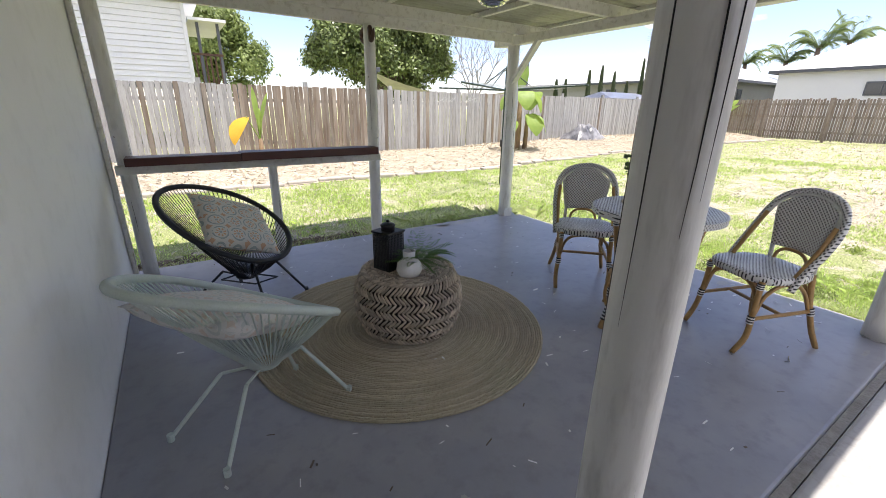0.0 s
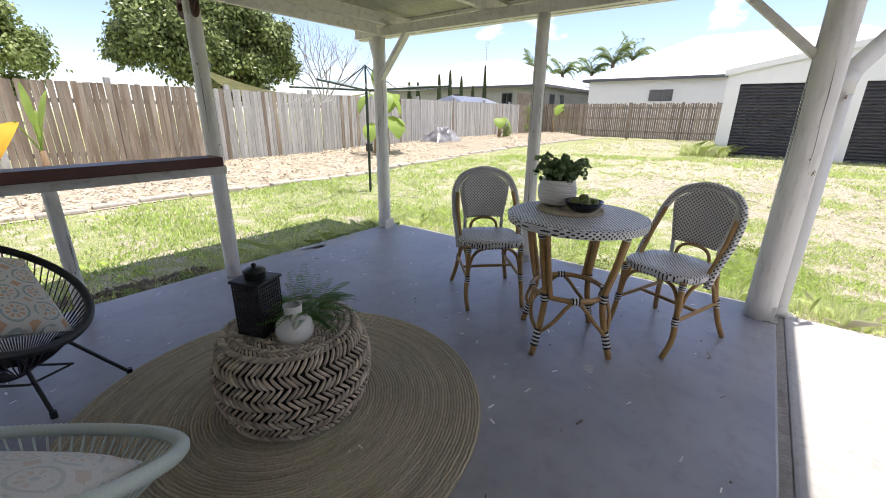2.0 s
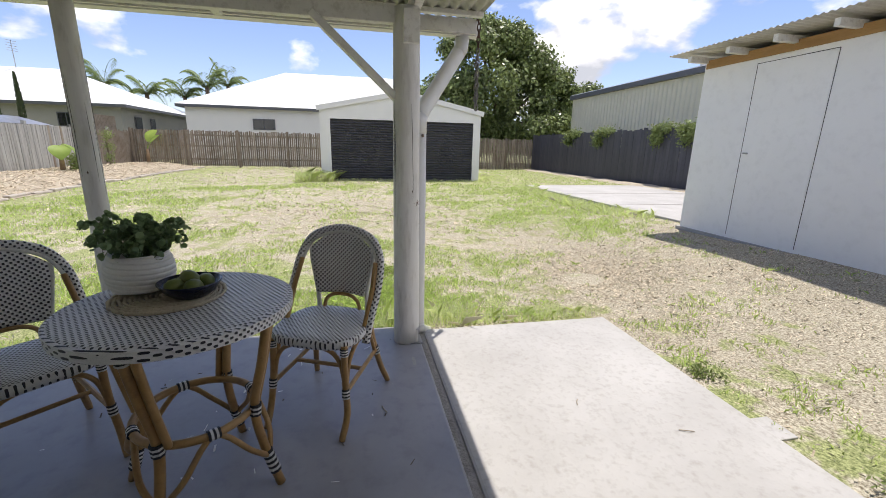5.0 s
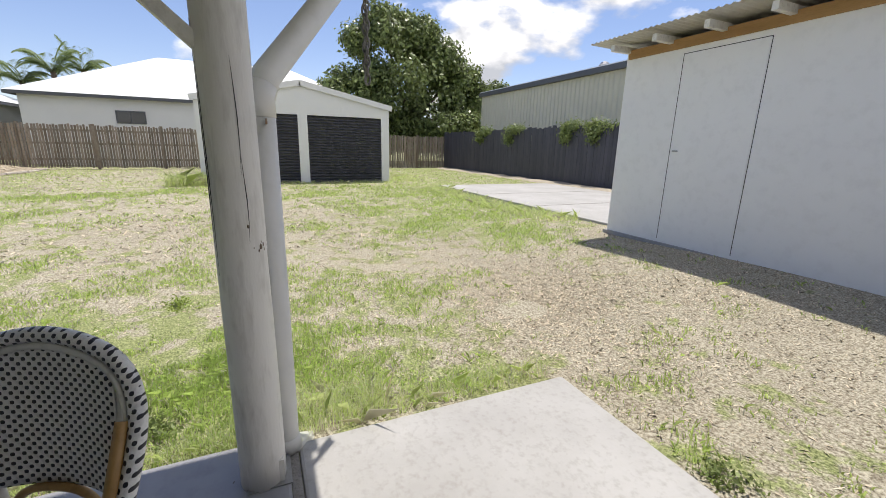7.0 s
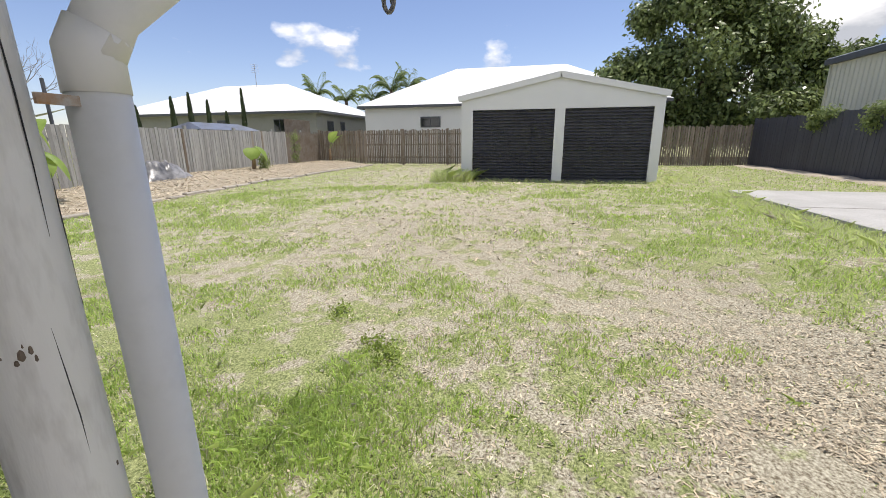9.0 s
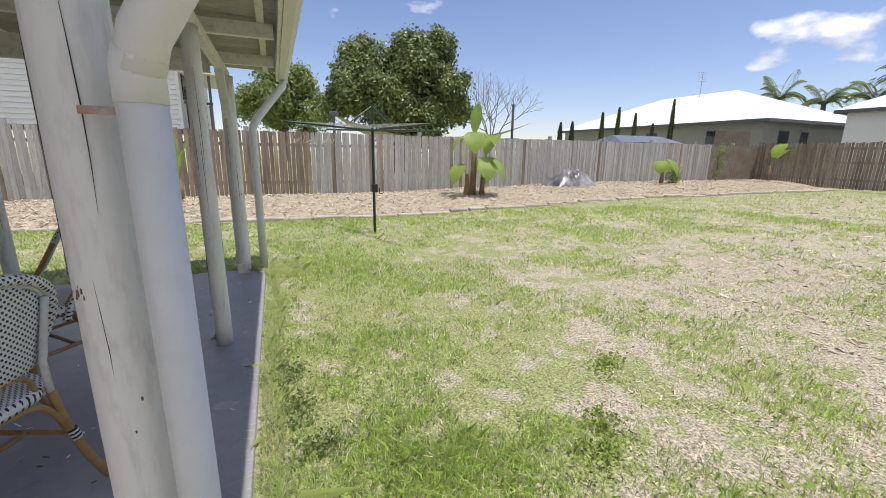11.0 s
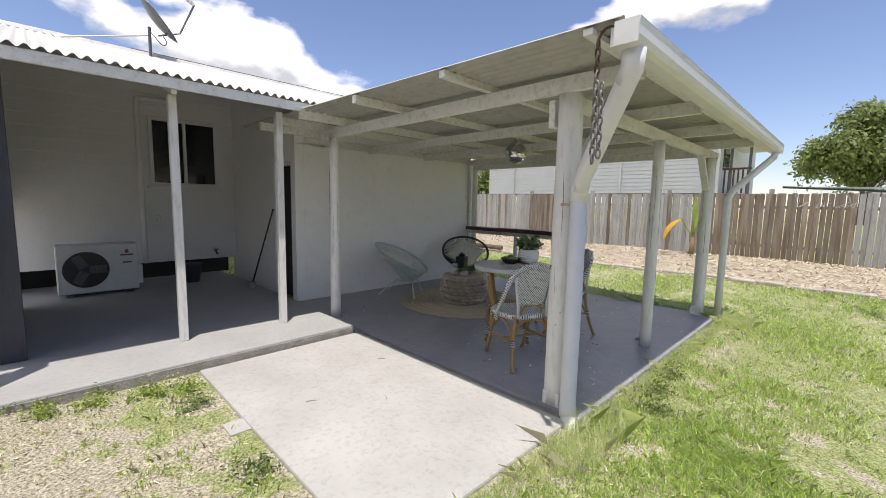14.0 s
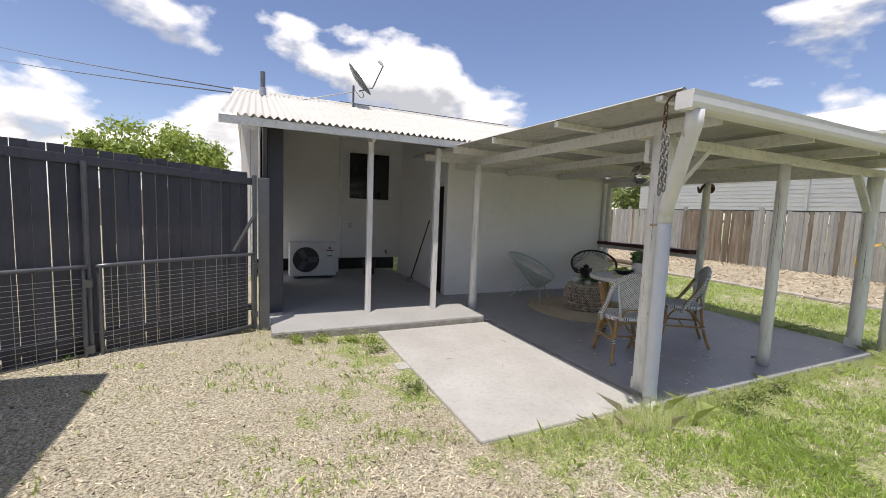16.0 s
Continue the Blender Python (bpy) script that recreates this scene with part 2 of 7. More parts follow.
M_CREAM = mat("cream_wall_steel", (0.62, 0.60, 0.48), (0.58, 0.56, 0.45), (0.52, 0.5, 0.4), rough=0.5, scale=1, bump=0.02)
M_GREYWALL = mat("grey_render", (0.30, 0.30, 0.28), (0.27, 0.27, 0.25), rough=0.7, scale=1)
M_TRIM = mat("dark_grey_trim", (0.10, 0.105, 0.12), (0.085, 0.09, 0.1), rough=0.45)
M_BLACK = mat("black_metal", (0.018, 0.018, 0.02), (0.025, 0.025, 0.027), rough=0.4)
# near-black base colour holds the shade of openings: doorway and underfloor
M_UNLIT_BLACK = mat("unlit_opening_black", (0.03, 0.03, 0.032), (0.02, 0.02, 0.022), rough=0.9)
M_REDWOOD = mat("red_stained_timber", (0.085, 0.022, 0.018), (0.06, 0.015, 0.012), (0.03, 0.01, 0.01), scale=3, fine=25, rough=0.4, stretch=(0.3, 2, 2), bump=0.15)
M_RATTAN = mat("rattan_cane", (0.40, 0.245, 0.095), (0.32, 0.185, 0.065), (0.19, 0.10, 0.035), scale=9, fine=50, rough=0.42, bump=0.1)
M_WRAP_W = mat("white_binding", (0.70, 0.70, 0.68), rough=0.5)
M_WRAP_B = mat("black_binding", (0.02, 0.02, 0.025), rough=0.5)
M_WEAVE_TOP = weave_mat("woven_cane_flat", ("X", "Y"))
M_WEAVE_BACK = weave_mat("woven_cane_upright", ("X", "Z"))
M_JUTE = mat("jute_braid", (0.58, 0.51, 0.375), (0.45, 0.385, 0.27), (0.22, 0.175, 0.115), scale=5, fine=95, rough=0.95, bump=0.9, vary=0.13, island=True)
M_HYACINTH = mat("grey_brown_woven_fibre", (0.66, 0.57, 0.46), (0.52, 0.43, 0.335), (0.25, 0.18, 0.13), scale=30, fine=150, rough=0.85, bump=0.5, vary=0.3, island=True)
M_HYA_CORE = mat("dark_fibre_core", (0.035, 0.024, 0.018), rough=0.9)
M_CERAMIC = mat("white_ceramic", (0.76, 0.75, 0.73), (0.70, 0.69, 0.67), (0.6, 0.58, 0.56), scale=8, fine=90, rough=0.45, bump=0.12)
M_NAVY = mat("navy_glaze", (0.012, 0.014, 0.032), (0.018, 0.02, 0.04), rough=0.15)
M_PEAR = mat("green_fruit", (0.17, 0.20, 0.045), (0.12, 0.15, 0.03), rough=0.4, scale=12)
M_CORD_W = mat("white_green_cord", (0.60, 0.67, 0.62), (0.54, 0.61, 0.56), rough=0.4, fine=200)
M_CORD_B = mat("black_cord", (0.022, 0.023, 0.026), (0.03, 0.03, 0.033), rough=0.45, fine=200)
M_GREEN_METAL = mat("dark_green_metal", (0.012, 0.03, 0.02), (0.02, 0.045, 0.03), rough=0.35)
M_WIRE = mat("pale_line_wire", (0.55, 0.56, 0.55), rough=0.5)
M_GALV = mat("galvanised_steel", (0.5, 0.5, 0.5), (0.38, 0.38, 0.39), rough=0.35, metal=0.9, fine=90)
M_BARK = mat("bark", (0.17, 0.13, 0.10), (0.11, 0.08, 0.06), (0.05, 0.04, 0.03), scale=5, fine=20, rough=0.95, bump=0.8)
M_TWIG = mat("grey_twig", (0.30, 0.28, 0.25), (0.22, 0.20, 0.18), rough=0.9)
M_LEAF = leaf_mat("mango_leaf", (0.065, 0.10, 0.03), (0.24, 0.29, 0.11), rough=0.35, vary=0.55, through_light=0.12)
M_LEAF_LIGHT = leaf_mat("light_leaf", (0.11, 0.155, 0.045), (0.25, 0.30, 0.11))
M_PALM = leaf_mat("palm_leaf", (0.10, 0.14, 0.055), (0.16, 0.21, 0.08))
M_CYPRESS = leaf_mat("cypress_leaf", (0.05, 0.07, 0.035), (0.075, 0.10, 0.045))
M_GRASS = leaf_mat("grass_blade", (0.17, 0.28, 0.055), (0.50, 0.60, 0.20), vary=0.75, through_light=0.4)
M_GRASS_LONG = leaf_mat("long_grass_blade", (0.33, 0.42, 0.15), (0.56, 0.62, 0.29), vary=0.4, through_light=0.5)
M_GRASS_DRY = leaf_mat("dry_grass_blade", (0.52, 0.49, 0.35), (0.70, 0.66, 0.51), vary=0.5)
M_FERN = leaf_mat("fern_leaf", (0.055, 0.12, 0.03), (0.13, 0.24, 0.06), vary=0.4)
M_POTLEAF = leaf_mat("round_leaf", (0.11, 0.18, 0.085), (0.22, 0.30, 0.15), vary=0.4)
M_BTRUNK = mat("shaggy_banana_stem", (0.27, 0.19, 0.115), (0.18, 0.12, 0.07), (0.07, 0.045, 0.03), scale=9, fine=40, rough=0.95, bump=0.9, stretch=(1, 1, 0.4))
M_LEAF_LIME = leaf_mat("lime_leaf", (0.15, 0.22, 0.04), (0.33, 0.40, 0.10), vary=0.4)
M_BANANA = leaf_mat("banana_leaf", (0.16, 0.25, 0.045), (0.28, 0.38, 0.09), vary=0.2, through_light=0.35)
M_YELLOW = leaf_mat("yellow_leaf", (0.62, 0.33, 0.03), (0.72, 0.43, 0.05), vary=0.1)
M_TARP = mat("silver_black_plastic", (0.04, 0.04, 0.045), (0.36, 0.36, 0.37), (0.02, 0.02, 0.022), scale=1.6, fine=9, rough=0.35, bump=0.6)
M_STONE = mat("pale_edging_stone", (0.46, 0.42, 0.37), (0.36, 0.33, 0.29), (0.23, 0.2, 0.17), scale=5, fine=30, rough=0.95, bump=0.6, vary=0.15)
M_SAIL = mat("cream_shade_cloth", (0.62, 0.60, 0.48), rough=0.8)
M_CHAIN = mat("weathered_chain_steel", (0.24, 0.235, 0.225), (0.15, 0.14, 0.13), (0.09, 0.06, 0.04), scale=12, fine=60, rough=0.55, metal=0.4)
M_RUSTY_STRAP = mat("rust_streaked_zinc", (0.42, 0.40, 0.37), (0.36, 0.20, 0.09), (0.22, 0.10, 0.04), scale=25, fine=80, rough=0.7)
M_RUST = mat("rusty_steel", (0.10, 0.05, 0.03), (0.06, 0.03, 0.02), rough=0.7, bump=0.4)


def glass_mat(name, tint):
    m = bpy.data.materials.new(name)
    m.use_nodes = True
    p = m.node_tree.nodes["Principled BSDF"]
    p.inputs["Base Color"].default_value, p.inputs["Roughness"].default_value = (*tint, 1), 0.04
    p.inputs["Specular IOR Level"].default_value = 0.7
    return m


M_GLASS = glass_mat("dark_glass", (0.015, 0.018, 0.02))
M_MIRROR = glass_mat("mirror_tile", (0.8, 0.8, 0.8))
M_MIRROR.node_tree.nodes["Principled BSDF"].inputs["Metallic"].default_value = 1.0


def fabric_mat(name, cell, strength, ground):
    """Pale cushion cloth printed with ringed rosettes, grey-green rings round orange petals."""
    m = mat(name, ground, tuple(v * 0.94 for v in ground), rough=0.95, fine=250, bump=0.3)
    t = m.node_tree
    p = t.nodes["Principled BSDF"]
    base = p.inputs["Base Color"].links[0].from_socket
    tc, mp = t.nodes.new("ShaderNodeTexCoord"), t.nodes.new("ShaderNodeMapping")
    mp.inputs["Scale"].default_value = (cell, cell, 0)
    link_nodes(t, tc, "Object", mp, "Vector")
    fr, ce, ln, sep = t.nodes.new("ShaderNodeVectorMath"), t.nodes.new("ShaderNodeVectorMath"), t.nodes.new("ShaderNodeVectorMath"), t.nodes.new("ShaderNodeSeparateXYZ")
    fr.operation, ce.operation, ln.operation = "FRACTION", "SUBTRACT", "LENGTH"
    ce.inputs[1].default_value = (0.5, 0.5, 0)
    link_nodes(t, mp, "Vector", fr, 0)
    link_nodes(t, fr, 0, ce, 0)
    link_nodes(t, ce, 0, ln, 0)
    link_nodes(t, ce, 0, sep, 0)

    def maths(op, a, b=0.0):
        x = t.nodes.new("ShaderNodeMath")
        x.operation = op
        for k, v in enumerate((a, b)):
            if isinstance(v, tuple):
                link_nodes(t, v[0], v[1], x, k)
            else:
                x.inputs[k].default_value = v
        return x

    def band(lo, hi):
        a, b = maths("GREATER_THAN", (ln, "Value"), lo), maths("LESS_THAN", (ln, "Value"), hi)
        return maths("MULTIPLY", (a, 0), (b, 0))

    ang = maths("ARCTAN2", (sep, "Y"), (sep, "X"))
    petals = maths("GREATER_THAN", (maths("SINE", (maths("MULTIPLY", (ang, 0), 8.0), 0)), 0), 0.1)
    orange = maths("MULTIPLY", (band(0.13, 0.29), 0), (petals, 0))
    wear = t.nodes.new("ShaderNodeTexNoise")
    wear.inputs["Scale"].default_value = 30
    link_nodes(t, tc, "Object", wear, "Vector")
    worn = maths("GREATER_THAN", (wear, "Fac"), 0.42)
    last = base
    for mask, colour in ((band(0.36, 0.44), (0.33, 0.40, 0.39, 1)), (band(0.0, 0.08), (0.36, 0.42, 0.41, 1)), (maths("GREATER_THAN", (ln, "Value"), 0.58), (0.60, 0.36, 0.22, 1)), (orange, (0.62, 0.36, 0.21, 1))):
        f = maths("MULTIPLY", (maths("MULTIPLY", (mask, 0), (worn, 0)), 0), strength)
        mix = t.nodes.new("ShaderNodeMix")
        mix.data_type = "RGBA"
        mix.inputs["B"].default_value = colour
        link_nodes(t, f, 0, mix, "Factor")
        t.links.new(last, mix.inputs["A"])
        last = mix.outputs["Result"]
    t.links.new(last, p.inputs["Base Color"])
    return m


M_FABRIC = fabric_mat("patterned_cushion_cloth", 9.5, 0.9, (0.70, 0.68, 0.63))
M_FABRIC_PALE = fabric_mat("faded_cushion_cloth", 9.5, 0.35, (0.74, 0.72, 0.69))


# mesh tools
def part(name, bm, material, parent=None, label="", smooth=False):
    me = bpy.data.meshes.new(name)
    if isinstance(bm, tuple):
        me.from_pydata(bm[0], [], bm[1])
    else:
        bm.to_mesh(me)
        bm.free()
    me.materials.append(material)
    if smooth:
        me.shade_smooth()
    ob = new(name, me)
    if parent:
        ob.parent = parent
    if label:
        ob["label"] = label
    return ob


def thing(name, m, label, category, group="", kind=""):
    e = new(name)
    e.empty_display_size = 0.1
    e.matrix_world = m
    return tagged(e, label, category, group, kind)


def structure(name, bm, material, label, category="structure", smooth=False):
    return tagged(part(name, bm, material, None, "", smooth), label, category, "", "structure")


def box(bm, x0, x1, y0, y1, z0, z1, bevel=0.0):
    vs = [bm.verts.new((x, y, z)) for x in (x0, x1) for y in (y0, y1) for z in (z0, z1)]
    fs = [bm.faces.new([vs[i] for i in q]) for q in ((0, 1, 3, 2), (4, 6, 7, 5), (0, 4, 5, 1), (2, 3, 7, 6), (0, 2, 6, 4), (1, 5, 7, 3))]
    if bevel:
        es = list({e for f in fs for e in f.edges})
        bmesh.ops.bevel(bm, geom=es, offset=bevel, segments=2, affect="EDGES", profile=0.5)
    return bm


def a_box(*a, bevel=0.0):
    return box(bmesh.new(), *a, bevel=bevel)


def tube(bm, pts, r, seg=10, closed=False, flat=1.0):
    """A round bar along points. r: one radius or one for each point."""
    pts = [Vector(p) for p in pts]
    n = len(pts)
    rad = r if isinstance(r, (list, tuple)) else [r] * n
    rings, ref = [], None
    for i, p in enumerate(pts):
        a = pts[(i - 1) % n] if closed or i else pts[0]
        b = pts[(i + 1) % n] if closed or i < n - 1 else pts[-1]
        d = (b - a).normalized()
        if ref is None:
            ref = d.orthogonal().normalized()
        ref = (ref - d * ref.dot(d)).normalized()
        side = d.cross(ref)
        rings.append([bm.verts.new(p + (ref * math.cos(t) + side * math.sin(t) * flat) * rad[i]) for t in (2 * math.pi * k / seg for k in range(seg))])
    for i in range(n if closed else n - 1):
        a, b = rings[i], rings[(i + 1) % n]
        for k in range(seg):
            bm.faces.new((a[k], a[(k + 1) % seg], b[(k + 1) % seg], b[k]))
    if not closed:
        bm.faces.new(rings[0][::-1])
        bm.faces.new(rings[-1])
    return bm


def a_tube(pts, r, seg=10, closed=False, flat=1.0):
    return tube(bmesh.new(), pts, r, seg, closed, flat)


def lathe(bm, prof, seg=32, wobble=0.0):
    rings = []
    for r, z in prof:
        rings.append([bm.verts.new((max(r, 1e-4) * math.cos(t), max(r, 1e-4) * math.sin(t), z)) for t in (2 * math.pi * k / seg for k in range(seg))])
    for a, b in zip(rings, rings[1:]):
        for k in range(seg):
            bm.faces.new((a[k], a[(k + 1) % seg], b[(k + 1) % seg], b[k]))
    bm.faces.new(rings[0][::-1])
    bm.faces.new(rings[-1])
    return bm


def smooth_path(pts, n=8):
    """Catmull-Rom through the points."""
    p = [Vector(q) for q in pts]
    p = [2 * p[0] - p[1]] + p + [2 * p[-1] - p[-2]]
    out = []
    for i in range(1, len(p) - 2):
        for k in range(n):
            t = k / n
            a, b, c, d = p[i - 1], p[i], p[i + 1], p[i + 2]
            out.append(0.5 * ((2 * b) + (c - a) * t + (2 * a - 5 * b + 4 * c - d) * t * t + (3 * b - a - 3 * c + d) * t ** 3))
    return out + [p[-2]]


def corrugated(origin, along, across, length, width, pitch=0.076, depth=0.016, up=(0, 0, 1), seg=6):
    """A corrugated sheet: ridges run along 'along', waves follow 'across'."""
    o, u, v, w = Vector(origin), Vector(along).normalized(), Vector(across).normalized(), Vector(up)
    n = max(2, int(width / pitch * seg))
    vs, fs = [], []
    for i in range(n + 1):
        s = width * i / n
        h = depth / 2 * math.sin(2 * math.pi * s / pitch)
        for t in (0, length):
            vs.append(tuple(o + v * s + u * t + w * h))
    for i in range(n):
        fs.append((2 * i, 2 * i + 1, 2 * i + 3, 2 * i + 2))
    k = len(vs)
    vs += [tuple(Vector(q) + w * 0.0015) for q in vs]
    fs += [(k + a, k + d, k + c, k + b) for a, b, c, d in fs[:n]]
    return vs, fs


def wall_with_holes(bm, axis, at, thick, u0, u1, z0, z1, holes):
    """A wall at x or y = at, cut into boxes round rectangular holes (u0, u1, z0, z1)."""
    us = sorted({u0, u1, *[h for q in holes for h in q[:2]]})
    zs = sorted({z0, z1, *[h for q in holes for h in q[2:]]})
    for a, b in zip(us, us[1:]):
        for c, d in zip(zs, zs[1:]):
            if any(q[0] <= a and b <= q[1] and q[2] <= c and d <= q[3] for q in holes):
                continue
            if axis == "x":
                box(bm, at - thick, at, a, b, c, d)
            else:
                box(bm, a, b, at, at + thick, c, d)
    return bm


def sm(a, b, v):
    t = np.clip((v - a) / (b - a), 0, 1)
    return t * t * (3 - 2 * t)


def ground_z(x, y):
    """Height of the yard."""
    x, y = np.asarray(x, float), np.asarray(y, float)
    z = -0.085 + 0.05 * sm(7.0, 4.9, x) * sm(5.2, 4.4, y) + 0.20 * sm(6, 16, x) - 0.06 * sm(2.5, 5.5, y) + 0.11 * sm(8.3, 11.5, y) + 0.20 * sm(-0.9, -3.6, y) * (1 - sm(6, 12, x))
    z = z + 0.015 * np.sin(x * 1.7 + 0.6 * y) * np.sin(y * 1.3 - 0.4 * x) * sm(0.3, 1.2, np.maximum(np.maximum(x - 4.3, -0.7 - y), y - 4.6))
    return z


# ground
def build_ground():
    def steps(lo, hi, fine_lo, fine_hi, fine):
        a = np.concatenate([-np.geomspace(fine_lo - lo + 1, 1, 22)[:-1] + 1 + fine_lo, np.arange(fine_lo, fine_hi, fine), np.geomspace(1, hi - fine_hi + 1, 26) - 1 + fine_hi])
        return a

    xs, ys = steps(-400, 600, -3, 27, 0.25), steps(-500, 500, -10, 13, 0.25)
    gx, gy = np.meshgrid(xs, ys, indexing="ij")
    gz = ground_z(gx, gy)
    # the yard lies below the slabs so that only their own tops show
    under = (gx > -2.6) & (gx < 4.3) & (gy > -1.75) & (gy < 4.55) & ((gy > -0.65) | (gx < 1.85))
    gz = np.where(under, np.minimum(gz, -0.03), gz)
    n, m = len(xs), len(ys)
    co = np.stack([gx, gy, gz], -1).reshape(-1, 3)
    i = np.arange((n - 1) * m).reshape(n - 1, m)[:, :-1].ravel()
    fs = np.stack([i, i + m, i + m + 1, i + 1], -1)
    me = bpy.data.meshes.new("ground")
    me.from_pydata(co.tolist(), [], fs.tolist())
    me.shade_smooth()
    g = green(co[:, 0], co[:, 1])
    at = me.attributes.new("green", "FLOAT", "POINT")
    at.data.foreach_set("value", g.astype(np.float32))
    me.materials.append(M_GROUND)
    return tagged(new("ground", me), "patchy lawn of green grass, straw and bare soil", "ground", "", "structure")


def green(x, y):
    """How green the lawn is: 1 by the patio and beds, 0 on the dry middle and the chips by the gate."""
    x, y = np.asarray(x, float), np.asarray(y, float)
    dry = 1.0 * np.exp(-(((x - 10.6) / 4.2) ** 2 + ((y - 1.9) / 3.0) ** 2)) + 0.8 * np.exp(-(((x - 20) / 5.0) ** 2 + ((y - 5) / 2.4) ** 2))
    chips = sm(-0.2, -1.6, y) * sm(9.0, 5.5, x) + 0.22 * np.exp(-(((x - 7.0) / 2.2) ** 2 + ((y + 0.8) / 1.6) ** 2))
    g = 0.72 - 0.42 * dry - 0.62 * chips + 0.2 * np.exp(-(((x - 5.2) / 0.9) ** 2)) * sm(0.5, 1.5, y) + 0.3 * np.exp(-(((x - 12) / 3.0) ** 2 + ((y + 4.3) / 0.8) ** 2))
    for px, py, pr in ((3.4, -1.5, 0.5), (4.3, -1.9, 0.6), (2.3, -1.1, 0.45), (5.6, -2.6, 0.7), (7.4, -2.4, 0.9), (9.0, -1.4, 0.8)):
        g = g + 0.4 * np.exp(-(((x - px) / pr) ** 2 + ((y - py) / (0.7 * pr)) ** 2))
    return np.clip(g, 0.05, 1.0)


build_ground()

# slabs
floor = structure("floor", a_box(0.25, 4.27, 0.905, 4.52, -0.28, 0.0, bevel=0.012), M_SLAB, "dark grey painted concrete patio floor, scuffed", "floor")
tagged(part("pavement", a_box(1.83, 4.215, -0.605, 0.862, -0.28, -0.012, bevel=0.015), M_PALE), "sunlit bare pale concrete slab", "pavement", "", "structure")
structure("expansion_joint", a_box(1.83, 4.215, 0.864, 0.903, -0.2, -0.02), M_EDGE, "dirt filled joint between two slabs", "joint")
structure("floor_raised", a_box(-2.5, 1.80, -1.72, 0.828, -0.25, 0.06, bevel=0.012), M_RAISED, "grey concrete step slab under the back awning", "floor")
structure("floor_strip", a_box(0.25, 1.826, 0.832, 0.903, -0.28, -0.001), M_SLAB, "grey painted concrete between step and patio", "floor")
structure("floor_doorway", a_box(-2.2, 0.246, 0.832, 0.948, -0.28, -0.001), M_SLAB, "grey painted concrete at the dark doorway", "floor")
structure("step_edge", a_box(1.795, 1.812, -1.70, 0.80, -0.1, 0.04), M_EDGE, "rough broken concrete step edge", "step")
structure("pavement_shed", a_box(7.2, 14.2, -8.2, -4.15, -0.2, 0.145, bevel=0.01), M_PALE, "pale concrete pad beside the shed", "pavement")

# outbuilding with the white wall
bm = wall_with_holes(bmesh.new(), "y", 0.95, 0.12, -2.2, 0.25, 0.0, 2.06, [(-0.42, 0.14, 0.0, 1.85)])
structure("wall_south", bm, M_WALL, "white rendered wall with a dark doorway", "wall")
structure("wall_white", a_box(0.10, 0.25, 1.072, 4.30, -0.1, 2.06), M_WALL, "smooth white painted patio wall", "wall")
structure("wall_back", a_box(-2.2, -2.08, 1.072, 4.30, -0.1, 2.06), M_WALL, "plain white wall", "wall")
structure("wall_end", a_box(-2.2, 0.25, 4.302, 4.42, -0.1, 2.06), M_WALL, "plain white end wall", "wall")
structure("wall_plate", a_box(0.13, 0.235, 1.03, 4.36, 2.062, 2.19), M_BEAM, "white timber plate on the wall top", "beam")
structure("ceiling", a_box(-2.2, 0.09, 1.0, 4.3, 2.07, 2.1), M_WALL, "plain ceiling board", "ceiling")


def weatherboards(name, x, y0, y1, z0, z1, holes, label):
    """Lapped boards, each an object of its own, round the holes."""
    base = structure(name, wall_with_holes(bmesh.new(), "x", x - 0.02, 0.1, y0, y1, z0, z1, holes), M_BOARD, label, "wall")
    z = z0
    while z < z1 - 0.02:
        t = min(z + 0.155, z1)
        cuts = [y0, y1]
        for h in holes:
            if h[2] < t - 0.01 and h[3] > z + 0.01:
                cuts = [y0, h[0], h[1], y1]
        for a, b in zip(cuts[::2], cuts[1::2]):
            m = bmesh.new()
            box(m, x - 0.02, x, a, b, z, t)
            for v in m.verts:
                if v.co.x > x - 0.01 and v.co.z > z + 0.05:
                    v.co.x -= 0.018
            part("board", m, M_BOARD, base)
        z += 0.155
    return base


wall_house = weatherboards("wall_house", -2.05, -1.95, 0.9495, 0.36, 3.2, [(-0.19, 0.69, 1.54, 2.51)], "white weatherboard house wall")
# the gap below the boards gets its shade from this near-black backing
structure("underfloor_shade_panel", a_box(-2.6, -2.5, -1.95, 0.949, 0.062, 0.5), M_UNLIT_BLACK, "near-black panel painted as the shade under the raised house", "wall")
structure("wall_side", a_box(-5.2, -2.05, -2.1, -1.96, 0.0, 3.3), M_BOARD, "white house side wall", "wall")
win = thing("window_1", pose(-2.05, 0.25, 2.02), "dark two-pane sliding window with white frame", "window", "", "structure")
for nm, a in (("window_frame", (-0.06, 0.03, -0.46, -0.41, -0.5, 0.5)), ("window_frame", (-0.06, 0.03, 0.41, 0.46, -0.5, 0.5)), ("window_frame", (-0.06, 0.03, -0.41, 0.41, 0.455, 0.5)),
              ("window_frame", (-0.06, 0.03, -0.41, 0.41, -0.5, -0.455)), ("window_mullion", (-0.05, 0.025, -0.02, 0.02, -0.455, 0.455)), ("window_sill", (-0.06, 0.07, -0.5, 0.5, -0.55, -0.503))):
    part(nm, a_box(*a, bevel=0.004), M_BOARD, win)
part("pane", a_box(-0.03, -0.022, -0.41, -0.02, -0.455, 0.455), M_GLASS, win)
part("pane", a_box(-0.012, -0.004, 0.02, 0.41, -0.455, 0.455), M_GLASS, win)
